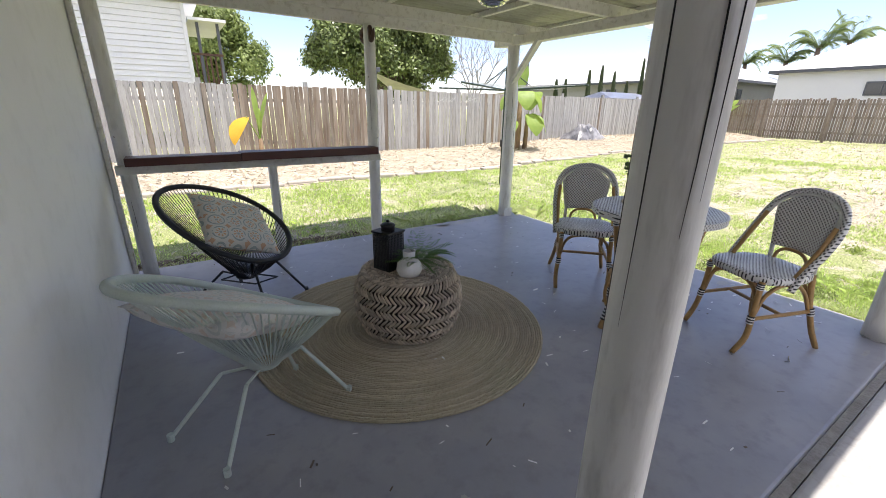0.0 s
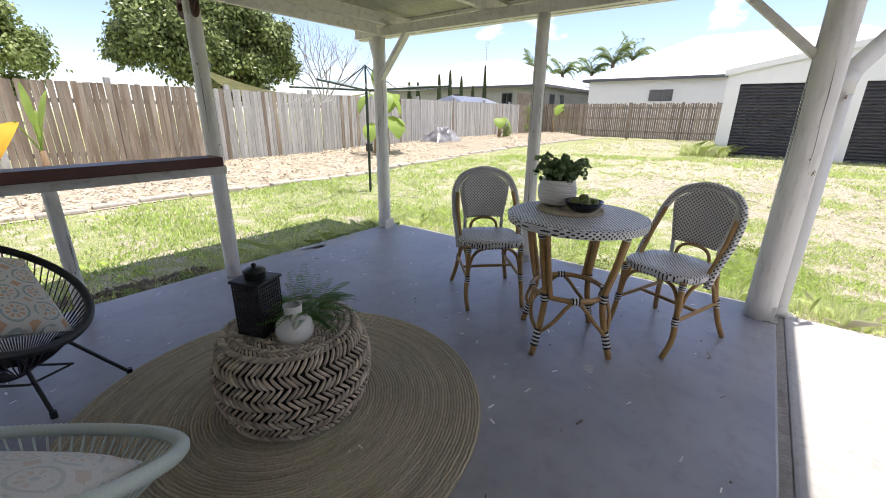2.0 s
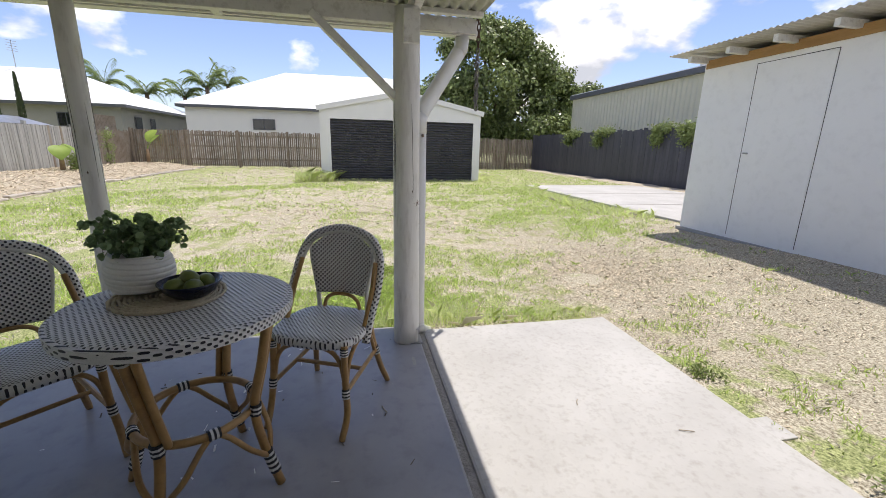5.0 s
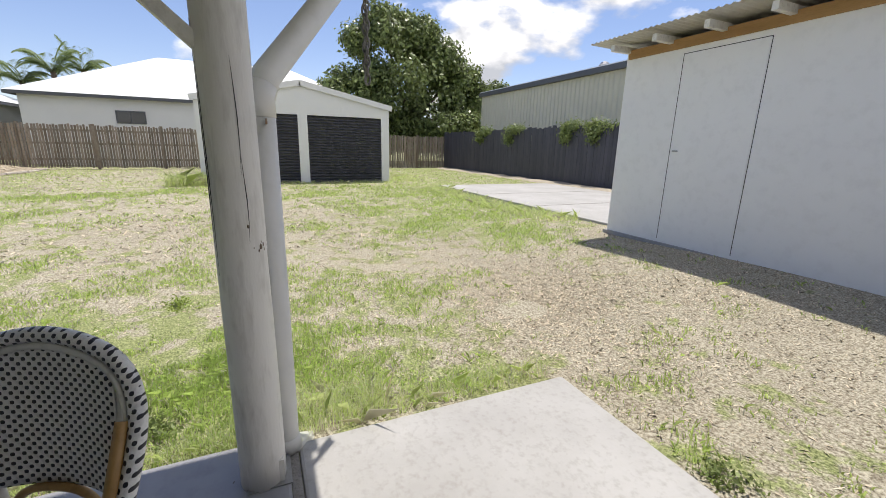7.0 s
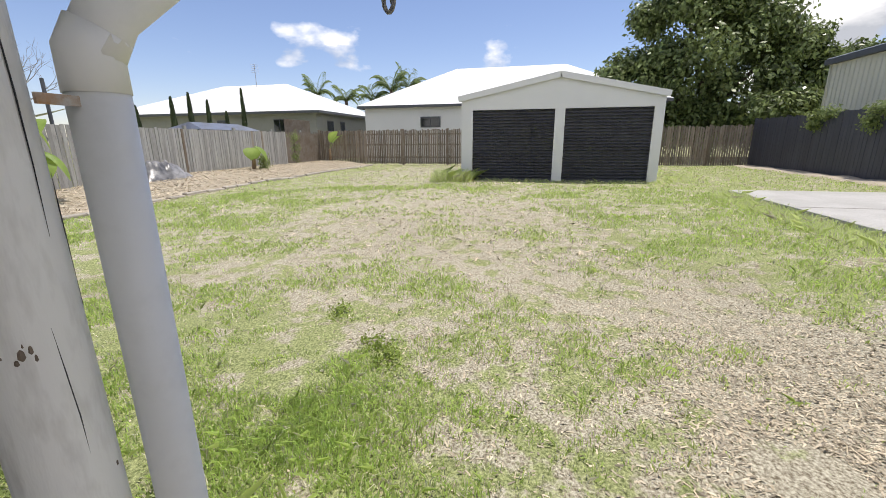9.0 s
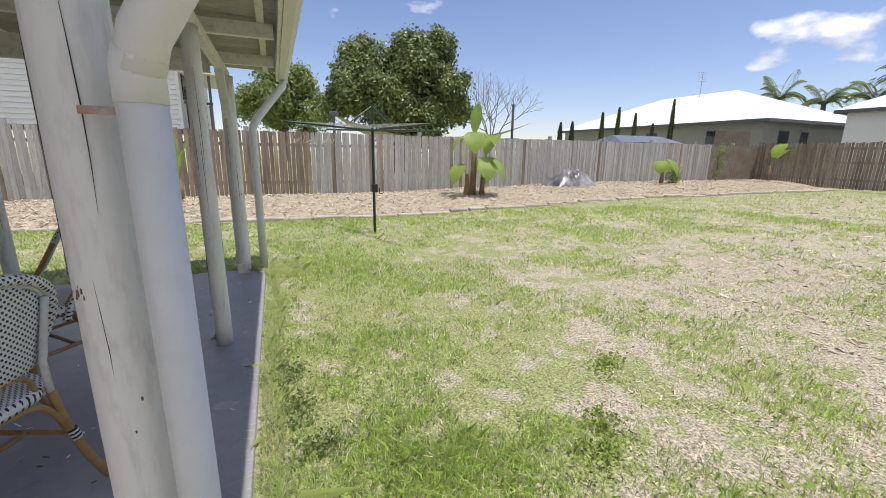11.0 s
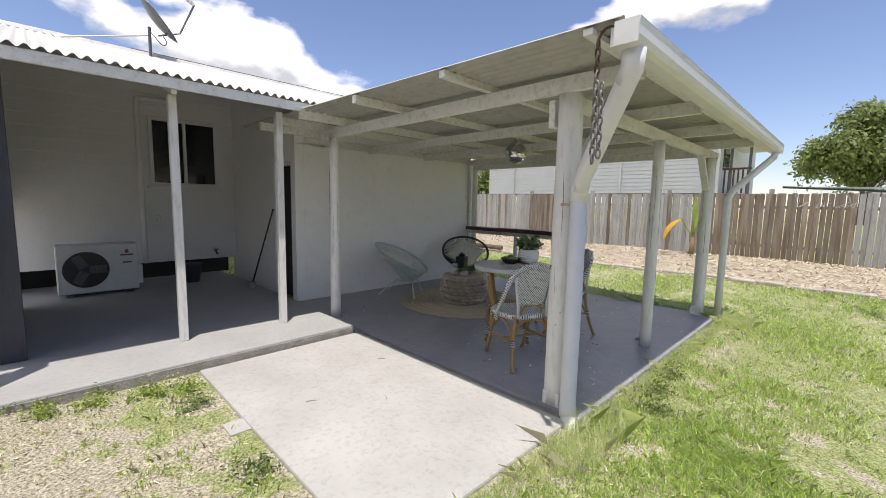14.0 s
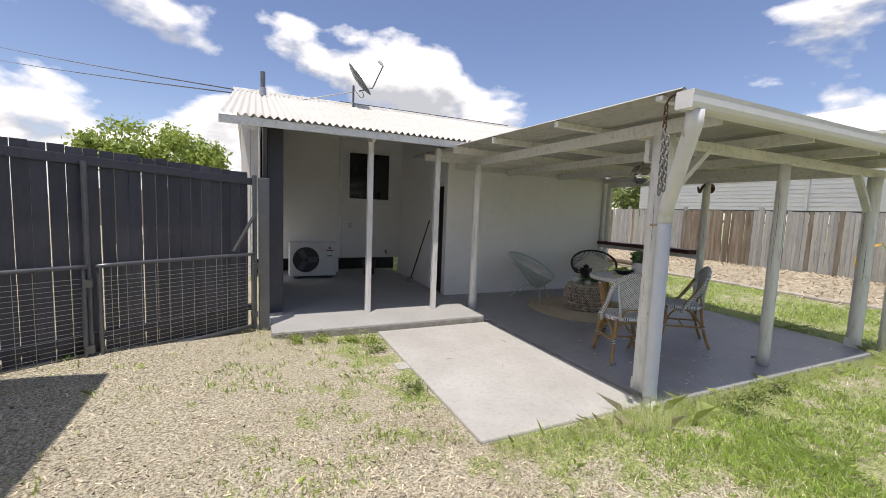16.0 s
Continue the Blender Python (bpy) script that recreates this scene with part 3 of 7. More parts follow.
duct = thing("conduit", pose(-2.03, -0.33, 0.36), "white cable duct bent over the back window", "duct")
part("duct_body", a_tube(smooth_path([(0, 0, 0), (0, 0, 1.2), (0, 0, 2.28), (0, 0.04, 2.38), (0, 0.14, 2.4), (0, 0.55, 2.4)], 6), 0.035, 8), M_BOARD, duct, smooth=True)
door = thing("door_1", pose(-0.14, 1.0, 0.0), "white door frame round a dark doorway", "door", "", "structure")
for a in ((-0.28, -0.25, -0.045, 0.03, 0, 1.845), (0.25, 0.28, -0.045, 0.03, 0, 1.845), (-0.25, 0.25, -0.045, 0.03, 1.80, 1.845)):
    part("door_frame", a_box(*a), M_BOARD, door)
# flat near-black panel: the doorway's inner shade is put into its colour
part("doorway_shade_panel", a_box(-0.25, 0.25, 0.035, 0.06, 0, 1.80), M_UNLIT_BLACK, door, "near-black panel painted as the shade inside the doorway")

# back awning and house roof
slope_n = Vector((1.06, 0, 3.5)).normalized()
house_roof = thing("house_roof", pose(0, 0, 0), "white corrugated iron roof with flaking paint", "roof", "", "structure")
d = Vector((-3.6, 0, 1.09))
part("roof_sheet", corrugated((1.55, -2.2, 2.285), d, (0, 1, 0), d.length, 7.2, depth=0.03, up=slope_n), M_ROOF, house_roof, smooth=True)
part("roof_sheet", corrugated((-2.1, -2.2, 3.36), (-3.6, 0, -0.9), (0, 1, 0), 3.7, 7.2, up=(0, 0, 1)), M_ROOF, house_roof, smooth=True)
part("fascia", a_box(1.50, 1.53, -2.2, 0.75, 2.19, 2.27), M_BEAM, house_roof)
part("ridge_cap", a_tube([(-2.08, -2.22, 3.37), (-2.08, 5.0, 3.37)], 0.06, 8), M_ROOF, house_roof)
for y in (-1.9, -0.6, 0.6):
    bm = bmesh.new()
    box(bm, 0, 3.5, -0.02, 0.02, -0.1, 0)
    ob = part("rafter", bm, M_BEAM, house_roof)
    ob.matrix_world = pose(1.5, y, 2.255, 0, 180 + 16.85, 0) @ pose(0, 0, 0, 180)
bm = bmesh.new()
vs = [bm.verts.new((x, y, z)) for y in (-1.79, -1.75) for x, z in ((-2.04, 1.2), (0.85, 1.2), (1.45, 2.19), (1.45, 2.28), (-2.04, 3.33))]
bm.faces.new(vs[:5])
bm.faces.new(vs[5:][::-1])
for k in range(5):
    bm.faces.new((vs[k], vs[5 + k], vs[5 + (k + 1) % 5], vs[(k + 1) % 5]))
structure("wall_gable", bm, M_CHARCOAL, "dark end wall of the awning", "wall")
bm = bmesh.new()
vs = [bm.verts.new((x, y, z)) for y in (0.955, 1.065) for x, z in ((-2.15, 2.062), (0.245, 2.062), (0.245, 2.62), (-2.15, 3.31))]
bm.faces.new(vs[:4])
bm.faces.new(vs[4:][::-1])
for k in range(4):
    bm.faces.new((vs[k], vs[4 + k], vs[4 + (k + 1) % 4], vs[(k + 1) % 4]))
structure("wall_gable_north", bm, M_WALL, "white wall filling the gap under the awning roof", "wall")
structure("ceiling_awning", a_box(-2.04, -1.2, -1.95, 0.94, 2.98, 3.0), M_BOARD, "white lining under the awning", "ceiling")
for i, y in enumerate((-0.35, 0.65, 1.65, 2.65)):
    s = thing("solar_panel", pose(-2.3, y, 3.42, 0, 6, 0), "dark framed solar panel lying on the roof", "solar panel", "solar panels on the roof")
    part("panel_frame", a_box(-0.8, 0.1, 0.01, 0.98, 0.03, 0.065, bevel=0.004), M_TRIM, s)
    part("panel_glass", a_box(-0.77, 0.07, 0.04, 0.95, 0.066, 0.07), M_GLASS, s)
for x, y in ((1.205, -0.565), (1.25, 0.325)):
    tagged(part("awning_post", a_box(x - 0.033, x + 0.033, y - 0.033, y + 0.033, 0.06, 2.20, bevel=0.006), M_POST), "white square timber post holding the awning", "post", "awning posts")
tagged(part("dark_post", a_box(0.86, 0.95, -1.74, -1.56, 0.06, 2.30, bevel=0.006), M_CHARCOAL), "charcoal painted timber post by the gate", "post")
tagged(part("screen_wall", a_box(-1.2, 0.85, -1.715, -1.685, 0.06, 1.95), M_CHARCOAL), "charcoal painted screen wall beside the awning", "screen")
tagged(part("side_cladding", corrugated((-1.6, -1.82, 1.2), (0, 0, 1), (1, 0, 0), 1.3, 2.4, up=(0, -1, 0)), M_ROOF, smooth=True), "white corrugated side cladding under the roof", "cladding", "", "structure")

# patio roof
patio_roof = thing("patio_roof", pose(0, 0, 0), "low patio roof of corrugated iron on white beams", "roof", "", "structure")
part("roof_sheet", corrugated((-0.1, 0.43, 2.235), (4.68, 0, -0.075), (0, 1, 0), 4.68, 4.87, depth=0.024, up=(0, 0, 1)), M_SHEET, patio_roof, "aged grey-green corrugated sheet", smooth=True)
for y in (0.945, 2.1, 3.2, 4.3):
    part("rafter", a_box(0.1 if y > 1 else 0.95, 4.5, y - 0.025, y + 0.025, 2.03, 2.125, bevel=0.004), M_BEAM, patio_roof)
for x in (0.48, 0.98, 1.48, 2.44, 3.45, 4.42):
    part("purlin", a_box(x - 0.025, x + 0.025, 0.44, 5.2, 2.127, 2.155 + 0.016 * (4.6 - x), bevel=0.003), M_BEAM, patio_roof)
part("edge_beam", a_box(4.02, 4.08, 0.99, 4.75, 1.945, 2.028, bevel=0.004), M_BEAM, patio_roof)
part("end_beam", a_box(0.3, 3.95, 4.355, 4.40, 1.95, 2.04, bevel=0.004), M_BEAM, patio_roof)
part("fascia", a_box(4.525, 4.55, 0.45, 5.28, 2.05, 2.145), M_BEAM, patio_roof)


def brace(a, b, w=0.035):
    d = Vector(b) - Vector(a)
    bm = bmesh.new()
    box(bm, -w, w, -w * 0.6, w * 0.6, 0, d.length, bevel=0.004)
    ob = part("brace", bm, M_BEAM, patio_roof)
    ob.matrix_world = Matrix.Translation(a) @ d.to_track_quat("Z", "Y").to_matrix().to_4x4()


brace((4.05, 1.06, 1.55), (4.05, 1.52, 1.97))
brace((4.05, 4.44, 1.53), (4.05, 4.05, 1.96))
part("timber_block", a_box(3.928, 3.972, 0.94, 1.03, 1.83, 2.0, bevel=0.004), M_BEAM, patio_roof)

gutter = thing("gutter", pose(4.60, 0.425, 2.085), "white metal gutter along the patio roof", "gutter")
bm = bmesh.new()
prof = [(-0.048, 0.06), (-0.048, -0.042), (0.015, -0.047), (0.042, -0.036), (0.056, -0.01), (0.058, 0.03), (0.064, 0.056), (0.058, 0.058), (0.05, 0.03), (0.048, -0.006), (0.036, -0.028), (0.012, -0.038), (-0.04, -0.034), (-0.04, 0.06)]
ra, rb = [[bm.verts.new((x, y, z)) for x, z in prof] for y in (0, 4.86)]
for k in range(len(prof)):
    bm.faces.new((ra[k], ra[(k + 1) % len(prof)], rb[(k + 1) % len(prof)], rb[k]))
bm.faces.new(ra)
bm.faces.new(rb[::-1])
part("trough", bm, M_PIPE, gutter)
part("stop_end", a_box(-0.048, 0.058, -0.004, 0.0, -0.045, 0.058), M_PIPE, gutter)
part("stop_end", a_box(-0.048, 0.058, 4.86, 4.864, -0.045, 0.058), M_PIPE, gutter)

pipe_n = thing("downpipe", pose(0, 0, 0), "white plastic downpipe strapped to the corner post", "downpipe", "downpipes")
part("pipe", a_tube([(4.60, 0.535, 2.045), (4.59, 0.545, 1.96), (4.215, 0.878, 1.50), (4.186, 0.905, 1.42)], 0.05, 16), M_PIPE, pipe_n, smooth=True)
part("pipe", a_tube([(4.186, 0.905, 1.43), (4.186, 0.905, 0.03), (4.21, 0.88, -0.02), (4.29, 0.80, -0.085)], 0.0495, 16), M_PIPE, pipe_n, smooth=True)
part("elbow", a_tube([(4.20, 0.892, 1.465), (4.186, 0.905, 1.43), (4.186, 0.905, 1.36)], 0.0515, 16), M_PIPE, pipe_n, smooth=True)
part("elbow", a_tube([(4.602, 0.533, 2.05), (4.592, 0.543, 1.965), (4.555, 0.576, 1.92)], 0.0515, 16), M_PIPE, pipe_n, smooth=True)
part("collar", a_tube([(4.186, 0.905, 0.06), (4.186, 0.905, 0.03), (4.198, 0.893, -0.002)], 0.0525, 16), M_PIPE, pipe_n, smooth=True)
part("strap", a_box(4.075, 4.145, 0.888, 0.894, 1.335, 1.352), M_RUSTY_STRAP, pipe_n, "rusted steel strap")
pipe_f = thing("downpipe", pose(0, 0, 0), "white plastic downpipe beside the far corner post", "downpipe", "downpipes")
part("pipe", a_tube([(4.60, 5.12, 2.04), (4.595, 5.09, 1.98), (4.29, 4.65, 1.56), (4.255, 4.60, 1.46), (4.255, 4.60, 0.6), (4.255, 4.60, -0.14)], 0.04, 12), M_PIPE, pipe_f, smooth=True)


def round_post(name, x, y, r, z0, z1, lean=(0, 0), label="", group="round patio posts"):
    """A peeled pole with a slight taper, knots and drying cracks."""
    bm, n, seg = bmesh.new(), 14, 24
    rng = random.Random(int(x * 100 + y * 10))
    crack = rng.uniform(0, 6.28)
    rings = []
    for i in range(n + 1):
        t = i / n
        ring = []
        for k in range(seg):
            a = 2 * math.pi * k / seg
            rr = r * (1.04 - 0.08 * t) * (1 + 0.018 * noise.noise(Vector((math.cos(a), math.sin(a), t * 4 + x))))
            if k in (3, 14) and 1 < i < n - 1:
                rr *= 0.94
            ring.append(bm.verts.new((x + lean[0] * t + rr * math.cos(a + crack), y + lean[1] * t + rr * math.sin(a + crack), z0 + (z1 - z0) * t)))
        rings.append(ring)
    for a, b in zip(rings, rings[1:]):
        for k in range(seg):
            bm.faces.new((a[k], a[(k + 1) % seg], b[(k + 1) % seg], b[k]))
    bm.faces.new(rings[-1])
    bm.faces.new(rings[0][::-1])
    e = thing(name, pose(0, 0, 0), label, "post", group)
    part("pole", bm, M_POST, e, smooth=True)
    for k in range(11):
        a, z, l = rng.uniform(0, 6.28), rng.uniform(0.05, 0.6) * z1, rng.uniform(0.12, 0.38) * z1
        pts = [(x + lean[0] * (z + l * q) / z1 + (r * 1.012 - 0.0012) * math.cos(a + 0.05 * math.sin(q * 4)), y + lean[1] * (z + l * q) / z1 + (r * 1.012 - 0.0012) * math.sin(a + 0.05 * math.sin(q * 4)), z0 + z + l * q) for q in (0, 0.25, 0.5, 0.75, 1)]
        part("crack", a_tube(pts, [0.0003, 0.0010, 0.0015, 0.0011, 0.0003], 5), M_BLACK, e, "dark drying crack")
    for k in range(3):
        a, z = rng.uniform(0, 6.28), rng.uniform(0.1, 0.9) * z1
        q = (x + lean[0] * z / z1 + r * math.cos(a) * 0.985, y + lean[1] * z / z1 + r * math.sin(a) * 0.985)
        part("knot", a_tube([(*q, z0 + z + u) for u in (-0.008, -0.004, 0.003, 0.007)], [0.0005, 0.003, 0.0035, 0.0005], 6), M_BARK, e, "dark knot")
    return e


pl = "white painted round timber pole with drying cracks"
pC = round_post("patio_post", 4.05, 1.0, 0.08, 0.0, 2.03, label=pl + " at the slab corner")
part("post_shoe", a_box(3.99, 4.11, 0.925, 0.945, 0.0, 0.10), M_POST, pC)
for dx, dz, l, w in ((0, 0, 0.012, 0.006), (0.012, 0.006, 0.01, 0.004), (-0.008, -0.012, 0.007, 0.004), (0.016, -0.01, 0.009, 0.003), (-0.026, 0.0, 0.004, 0.0025), (0.004, 0.016, 0.006, 0.0025)):
    a = math.atan2(-0.06, -0.053) + dx / 0.08
    q = (4.05 + 0.0785 * math.cos(a), 1.0 + 0.0785 * math.sin(a))
    part("stain", a_tube([(*q, 0.938 + dz + u * l) for u in (-1, -0.4, 0.5, 1)], [0.0006, w, w * 0.8, 0.0006], 6, flat=1.0), M_BARK, pC, "dark scuffed stain")
part("base_plate", a_box(3.97, 4.13, 0.90, 1.06, 0.0, 0.006), M_GALV, pC)
pB = round_post("patio_post", 4.045, 2.68, 0.05, 0.0, 1.945, label=pl + ", thinner")
part("bolt", a_tube([(3.985, 2.62, 0.06), (3.99, 2.68, 0.06)], 0.015, 8), M_GALV, pB)
pA = round_post("patio_post", 4.065, 4.45, 0.066, 0.0, 1.945, label=pl + " at the far corner")
part("post_shoe", a_box(4.005, 4.125, 4.37, 4.385, 0.0, 0.10), M_POST, pA)
round_post("patio_post", 1.245, 0.945, 0.055, 0.0, 2.03, label=pl + " beside the step")
round_post("patio_post", 2.265, 4.32, 0.052, 0.0, 1.95, label=pl + " carrying the rail")
round_post("patio_post", 0.36, 4.36, 0.05, 0.0, 1.95, label=pl + " against the wall end")
round_post("rail_post", 1.34, 4.32, 0.036, 0.0, 0.82, label="short white post under the rail", group="rail posts")
tagged(part("wall_batten", a_box(0.255, 0.285, 4.28, 4.33, 0.0, 2.05), M_BEAM), "white timber batten on the wall end", "batten")
rail = thing("rail", pose(0, 0, 0), "white rail topped with red-brown stained planks", "rail")
part("rail_beam", a_box(0.30, 2.30, 4.245, 4.285, 0.80, 0.865, bevel=0.004), M_BEAM, rail)
part("plank", a_box(0.37, 1.14, 4.12, 4.30, 0.868, 0.925, bevel=0.006), M_REDWOOD, rail)
part("plank", a_box(1.09, 2.22, 4.105, 4.285, 0.872, 0.935, bevel=0.006), M_REDWOOD, rail)


# fences
def paling_mesh(name, w, h, t, cut, material):
    bm = bmesh.new()
    box(bm, -w / 2, w / 2, -t / 2, t / 2, 0, h)
    for v in bm.verts:
        if v.co.z > h / 2:
            v.co.z += cut * v.co.x / w
    me = bpy.data.meshes.new(name)
    bm.to_mesh(me)
    bm.free()
    me.materials.append(material)
    return me


def joined_palings(spots, w, h, t):
    """Boards joined into one sheet of geometry; spots: rows of x, y, z, turn, height."""
    vs, fs = [], []
    for x, y, z, a, hh in spots:
        c, s, k = math.cos(a), math.sin(a), len(vs)
        for u in (-w / 2, w / 2):
            for v in (-t / 2, t / 2):
                for q in (0, hh):
                    vs.append((x + u * c - v * s, y + u * s + v * c, z + q))
        fs += [tuple(k + i for i in q) for q in ((0, 1, 3, 2), (4, 6, 7, 5), (0, 4, 5, 1), (2, 3, 7, 6), (0, 2, 6, 4), (1, 5, 7, 3))]
    return vs, fs


def fence_north():
    f = thing("fence_north", pose(0, 0, 0), "weathered grey timber paling fence with brown stained stretch", "fence", "", "structure")
    rng = random.Random(4)
    kinds = [[paling_mesh("paling", 0.098, h, 0.016, c, m) for h in (1.725, 1.735, 1.745) for c in (-0.006, 0.005)] for m in (M_PALING, M_PALING_DARK)]
    for z in (0.35, 1.35):
        part("fence_rail", a_box(-16, 25.0, 11.93, 11.98, z, z + 0.08), M_PALING, f)
    for x in np.arange(-15.4, 25, 2.4):
        part("fence_post", a_box(x - 0.05, x + 0.05, 11.985, 12.08, -0.1, 1.85), M_PALING, f)
    far, x = [], -16.0
    while x < 24.9:
        x += 0.106 + rng.uniform(-0.004, 0.006)
        z, a = 0.0 + rng.uniform(-0.01, 0.01), rng.gauss(0, 0.006)
        if -6.5 < x < 21.5:
            dark = 0.96 if 2.1 < x < 5.25 or -3.4 < x < -1.1 else (0.3 if 5.2 < x < 6.2 else 0.04)
            me = rng.choice(kinds[1 if rng.random() < dark else 0])
            o = new("paling", me)
            o.parent = f
            o.matrix_world = pose(x, 11.9 + rng.gauss(0, 0.006), z, 0, math.degrees(a), rng.gauss(0, 2))
        else:
            far.append((x, 11.9, z, 0, rng.uniform(1.68, 1.77)))
    o = part("far_palings", joined_palings(far, 0.098, 1.7, 0.016), M_PALING_FAR, f)
    o["kind"] = "stuff"


def fence_far(name, a, b, z, h, w, gap, material, label, rail_mat):
    """A fence of upright boards on three rails."""
    f = thing(name, pose(0, 0, 0), label, "fence", "", "structure")
    a, b = Vector((*a, 0)), Vector((*b, 0))
    d = b - a
    turn = math.atan2(d.y, d.x)
    n, rng = int(d.length / (w + gap)), random.Random(len(name))
    kinds = [paling_mesh("paling", w, h + k, 0.018, 0.004, material) for k in (-0.03, -0.012, 0.0, 0.014, 0.03)]
    for i in range(n):
        p = a + d * (i + 0.5) / n
        o = new("paling", rng.choice(kinds))
        o.parent = f
        o.matrix_world = pose(p.x, p.y, z + rng.uniform(-0.02, 0.02), 0, rng.gauss(0, 0.25), math.degrees(turn))
    side = Vector((-math.sin(turn), math.cos(turn), 0)) * 0.045
    for zz in (0.3, h * 0.55, h - 0.25):
        bm = bmesh.new()
        box(bm, 0, d.length, -0.02, 0.02, 0, 0.08)
        o = part("fence_rail", bm, rail_mat, f)
        o.matrix_world = Matrix.Translation(a + side + Vector((0, 0, z + zz))) @ Matrix.Rotation(turn, 4, "Z")
    for i in range(int(d.length / 2.4) + 1):
        p = a + d.normalized() * 2.4 * i + side * 1.6
        part("fence_post", a_box(p.x - 0.05, p.x + 0.05, p.y - 0.05, p.y + 0.05, z - 0.1, z + h + 0.06), rail_mat, f)
    return f


fence_north()
fence_far("fence_east", (24.6, 11.9), (24.6, -9.0), 0.12, 1.72, 0.075, 0.022, M_PALING_FAR, "brown weathered paling fence at the back", M_PALING_DARK)
fence_far("fence_south", (24.6, -8.95), (2.0, -8.95), 0.1, 1.98, 0.14, 0.008, M_CHARCOAL, "charcoal painted tall paling fence", M_CHARCOAL)
structure("backdrop_west", a_box(-16.2, -16.0, -9, 12, -0.2, 1.8), M_PALING_FAR, "plain timber fence closing the yard", "fence")

# garden bed
def build_bed():
    xs, ys = np.arange(-16, 24.6, 0.2), np.arange(8.55, 11.95, 0.2)
    gx, gy = np.meshgrid(xs, ys, indexing="ij")
    h = 0.012 + 0.11 * sm(8.5, 10.2, gy) - 0.05 * sm(10.8, 11.9, gy)
    h = h + 0.05 * np.array([[noise.noise(Vector((x * 0.9, y * 0.9, 3))) for y in ys] for x in xs]) * sm(8.6, 9.3, gy)
    co = np.stack([gx, gy, ground_z(gx, gy) + h], -1).reshape(-1, 3)
    n, m = len(xs), len(ys)
    i = np.arange((n - 1) * m).reshape(n - 1, m)[:, :-1].ravel()
    b = structure("garden_bed", (co.tolist(), np.stack([i, i + m, i + m + 1, i + 1], -1).tolist()), M_MULCH, "wood chip mulch garden bed along the fence", "garden bed", True)
    return b


def scatter_chips(name, n, pick, size, material, label, seed, lift=0.004):
    """Flat slivers lying on the ground, one object."""
    r = np.random.RandomState(seed)
    x, y, z = pick(r, n)
    n = len(x)
    a, l, w = r.uniform(0, 6.28, n), size * r.uniform(0.5, 1.6, n), size * r.uniform(0.12, 0.4, n)
    tilt = r.normal(0, 0.25, n)
    u = np.stack([np.cos(a), np.sin(a), tilt], -1) * l[:, None] / 2
    v = np.stack([-np.sin(a), np.cos(a), r.normal(0, 0.3, n)], -1) * w[:, None] / 2
    c = np.stack([x, y, z + lift + np.abs(tilt) * l / 2], -1)
    co = np.stack([c - u - v, c + u - v, c + u + v, c - u + v], 1).reshape(-1, 3)
    me = bpy.data.meshes.new(name)
    me.vertices.add(4 * n)
    me.vertices.foreach_set("co", co.astype(np.float32).ravel())
    me.loops.add(4 * n)
    me.loops.foreach_set("vertex_index", np.arange(4 * n, dtype=np.int32))
    me.polygons.add(n)
    me.polygons.foreach_set("loop_start", np.arange(0, 4 * n, 4, dtype=np.int32))
    me.update(calc_edges=True)
    me.materials.append(material)
    return tagged(new(name, me), label, "ground cover", "", "stuff")


build_bed()
xs, ys = np.arange(7.0, 24.5, 0.25), np.arange(-8.93, -8.0, 0.13)
gx, gy = np.meshgrid(xs, ys, indexing="ij")
gz = 0.17 + 0.05 * np.array([[noise.noise(Vector((x * 1.3, y * 2.5, 8))) for y in ys] for x in xs]) - 0.12 * sm(-8.35, -8.05, gy)
n, m = len(xs), len(ys)
i = np.arange((n - 1) * m).reshape(n - 1, m)[:, :-1].ravel()
structure("garden_bed_south", (np.stack([gx, gy, gz], -1).reshape(-1, 3).tolist(), np.stack([i, i + m, i + m + 1, i + 1], -1).tolist()), M_MULCH, "strip of wood chip mulch along the charcoal fence", "garden bed", True)
for x in (9.4, 11.6):
    structure("pavement_joint", a_box(x, x + 0.025, -8.0, -4.2, 0.147, 0.149), M_EDGE, "dark joint across the concrete pad", "joint")
rng = random.Random(11)
border = thing("garden_border", pose(0, 0, 0), "row of pale stone blocks edging the bed", "border", "", "structure")
x, stones = -2.0, []
for k in range(3):
    bm = bmesh.new()
    box(bm, 0, 0.42 + 0.12 * k, -0.08, 0.08, -0.08, 0.075, bevel=0.02)
    for v in bm.verts:
        v.co += Vector((noise.noise(v.co * 9), noise.noise(v.co * 9 + Vector((5, 0, 0))), noise.noise(v.co * 9 + Vector((0, 7, 0))))) * 0.02
    me = bpy.data.meshes.new("stone")
    bm.to_mesh(me)
    bm.free()
    me.materials.append(M_STONE)
    stones.append(me)
while x < 23.5:
    k = rng.randrange(3)
    o = new("stone", stones[k])
    o.parent = border
    o.matrix_world = pose(x, 8.6 + 0.07 * math.sin(x * 0.7) + rng.gauss(0, 0.02), float(ground_z(x, 8.6)) + rng.uniform(-0.03, 0.0), 0, 0, rng.gauss(0, 3))
    x += 0.44 + 0.12 * k + rng.uniform(0.0, 0.08)
tagged(part("border_log", a_tube([(-4.5, 8.7, 0.0), (-2.2, 8.65, 0.0)], 0.07, 10), M_BARK), "old timber sleeper edging the bed", "sleeper")


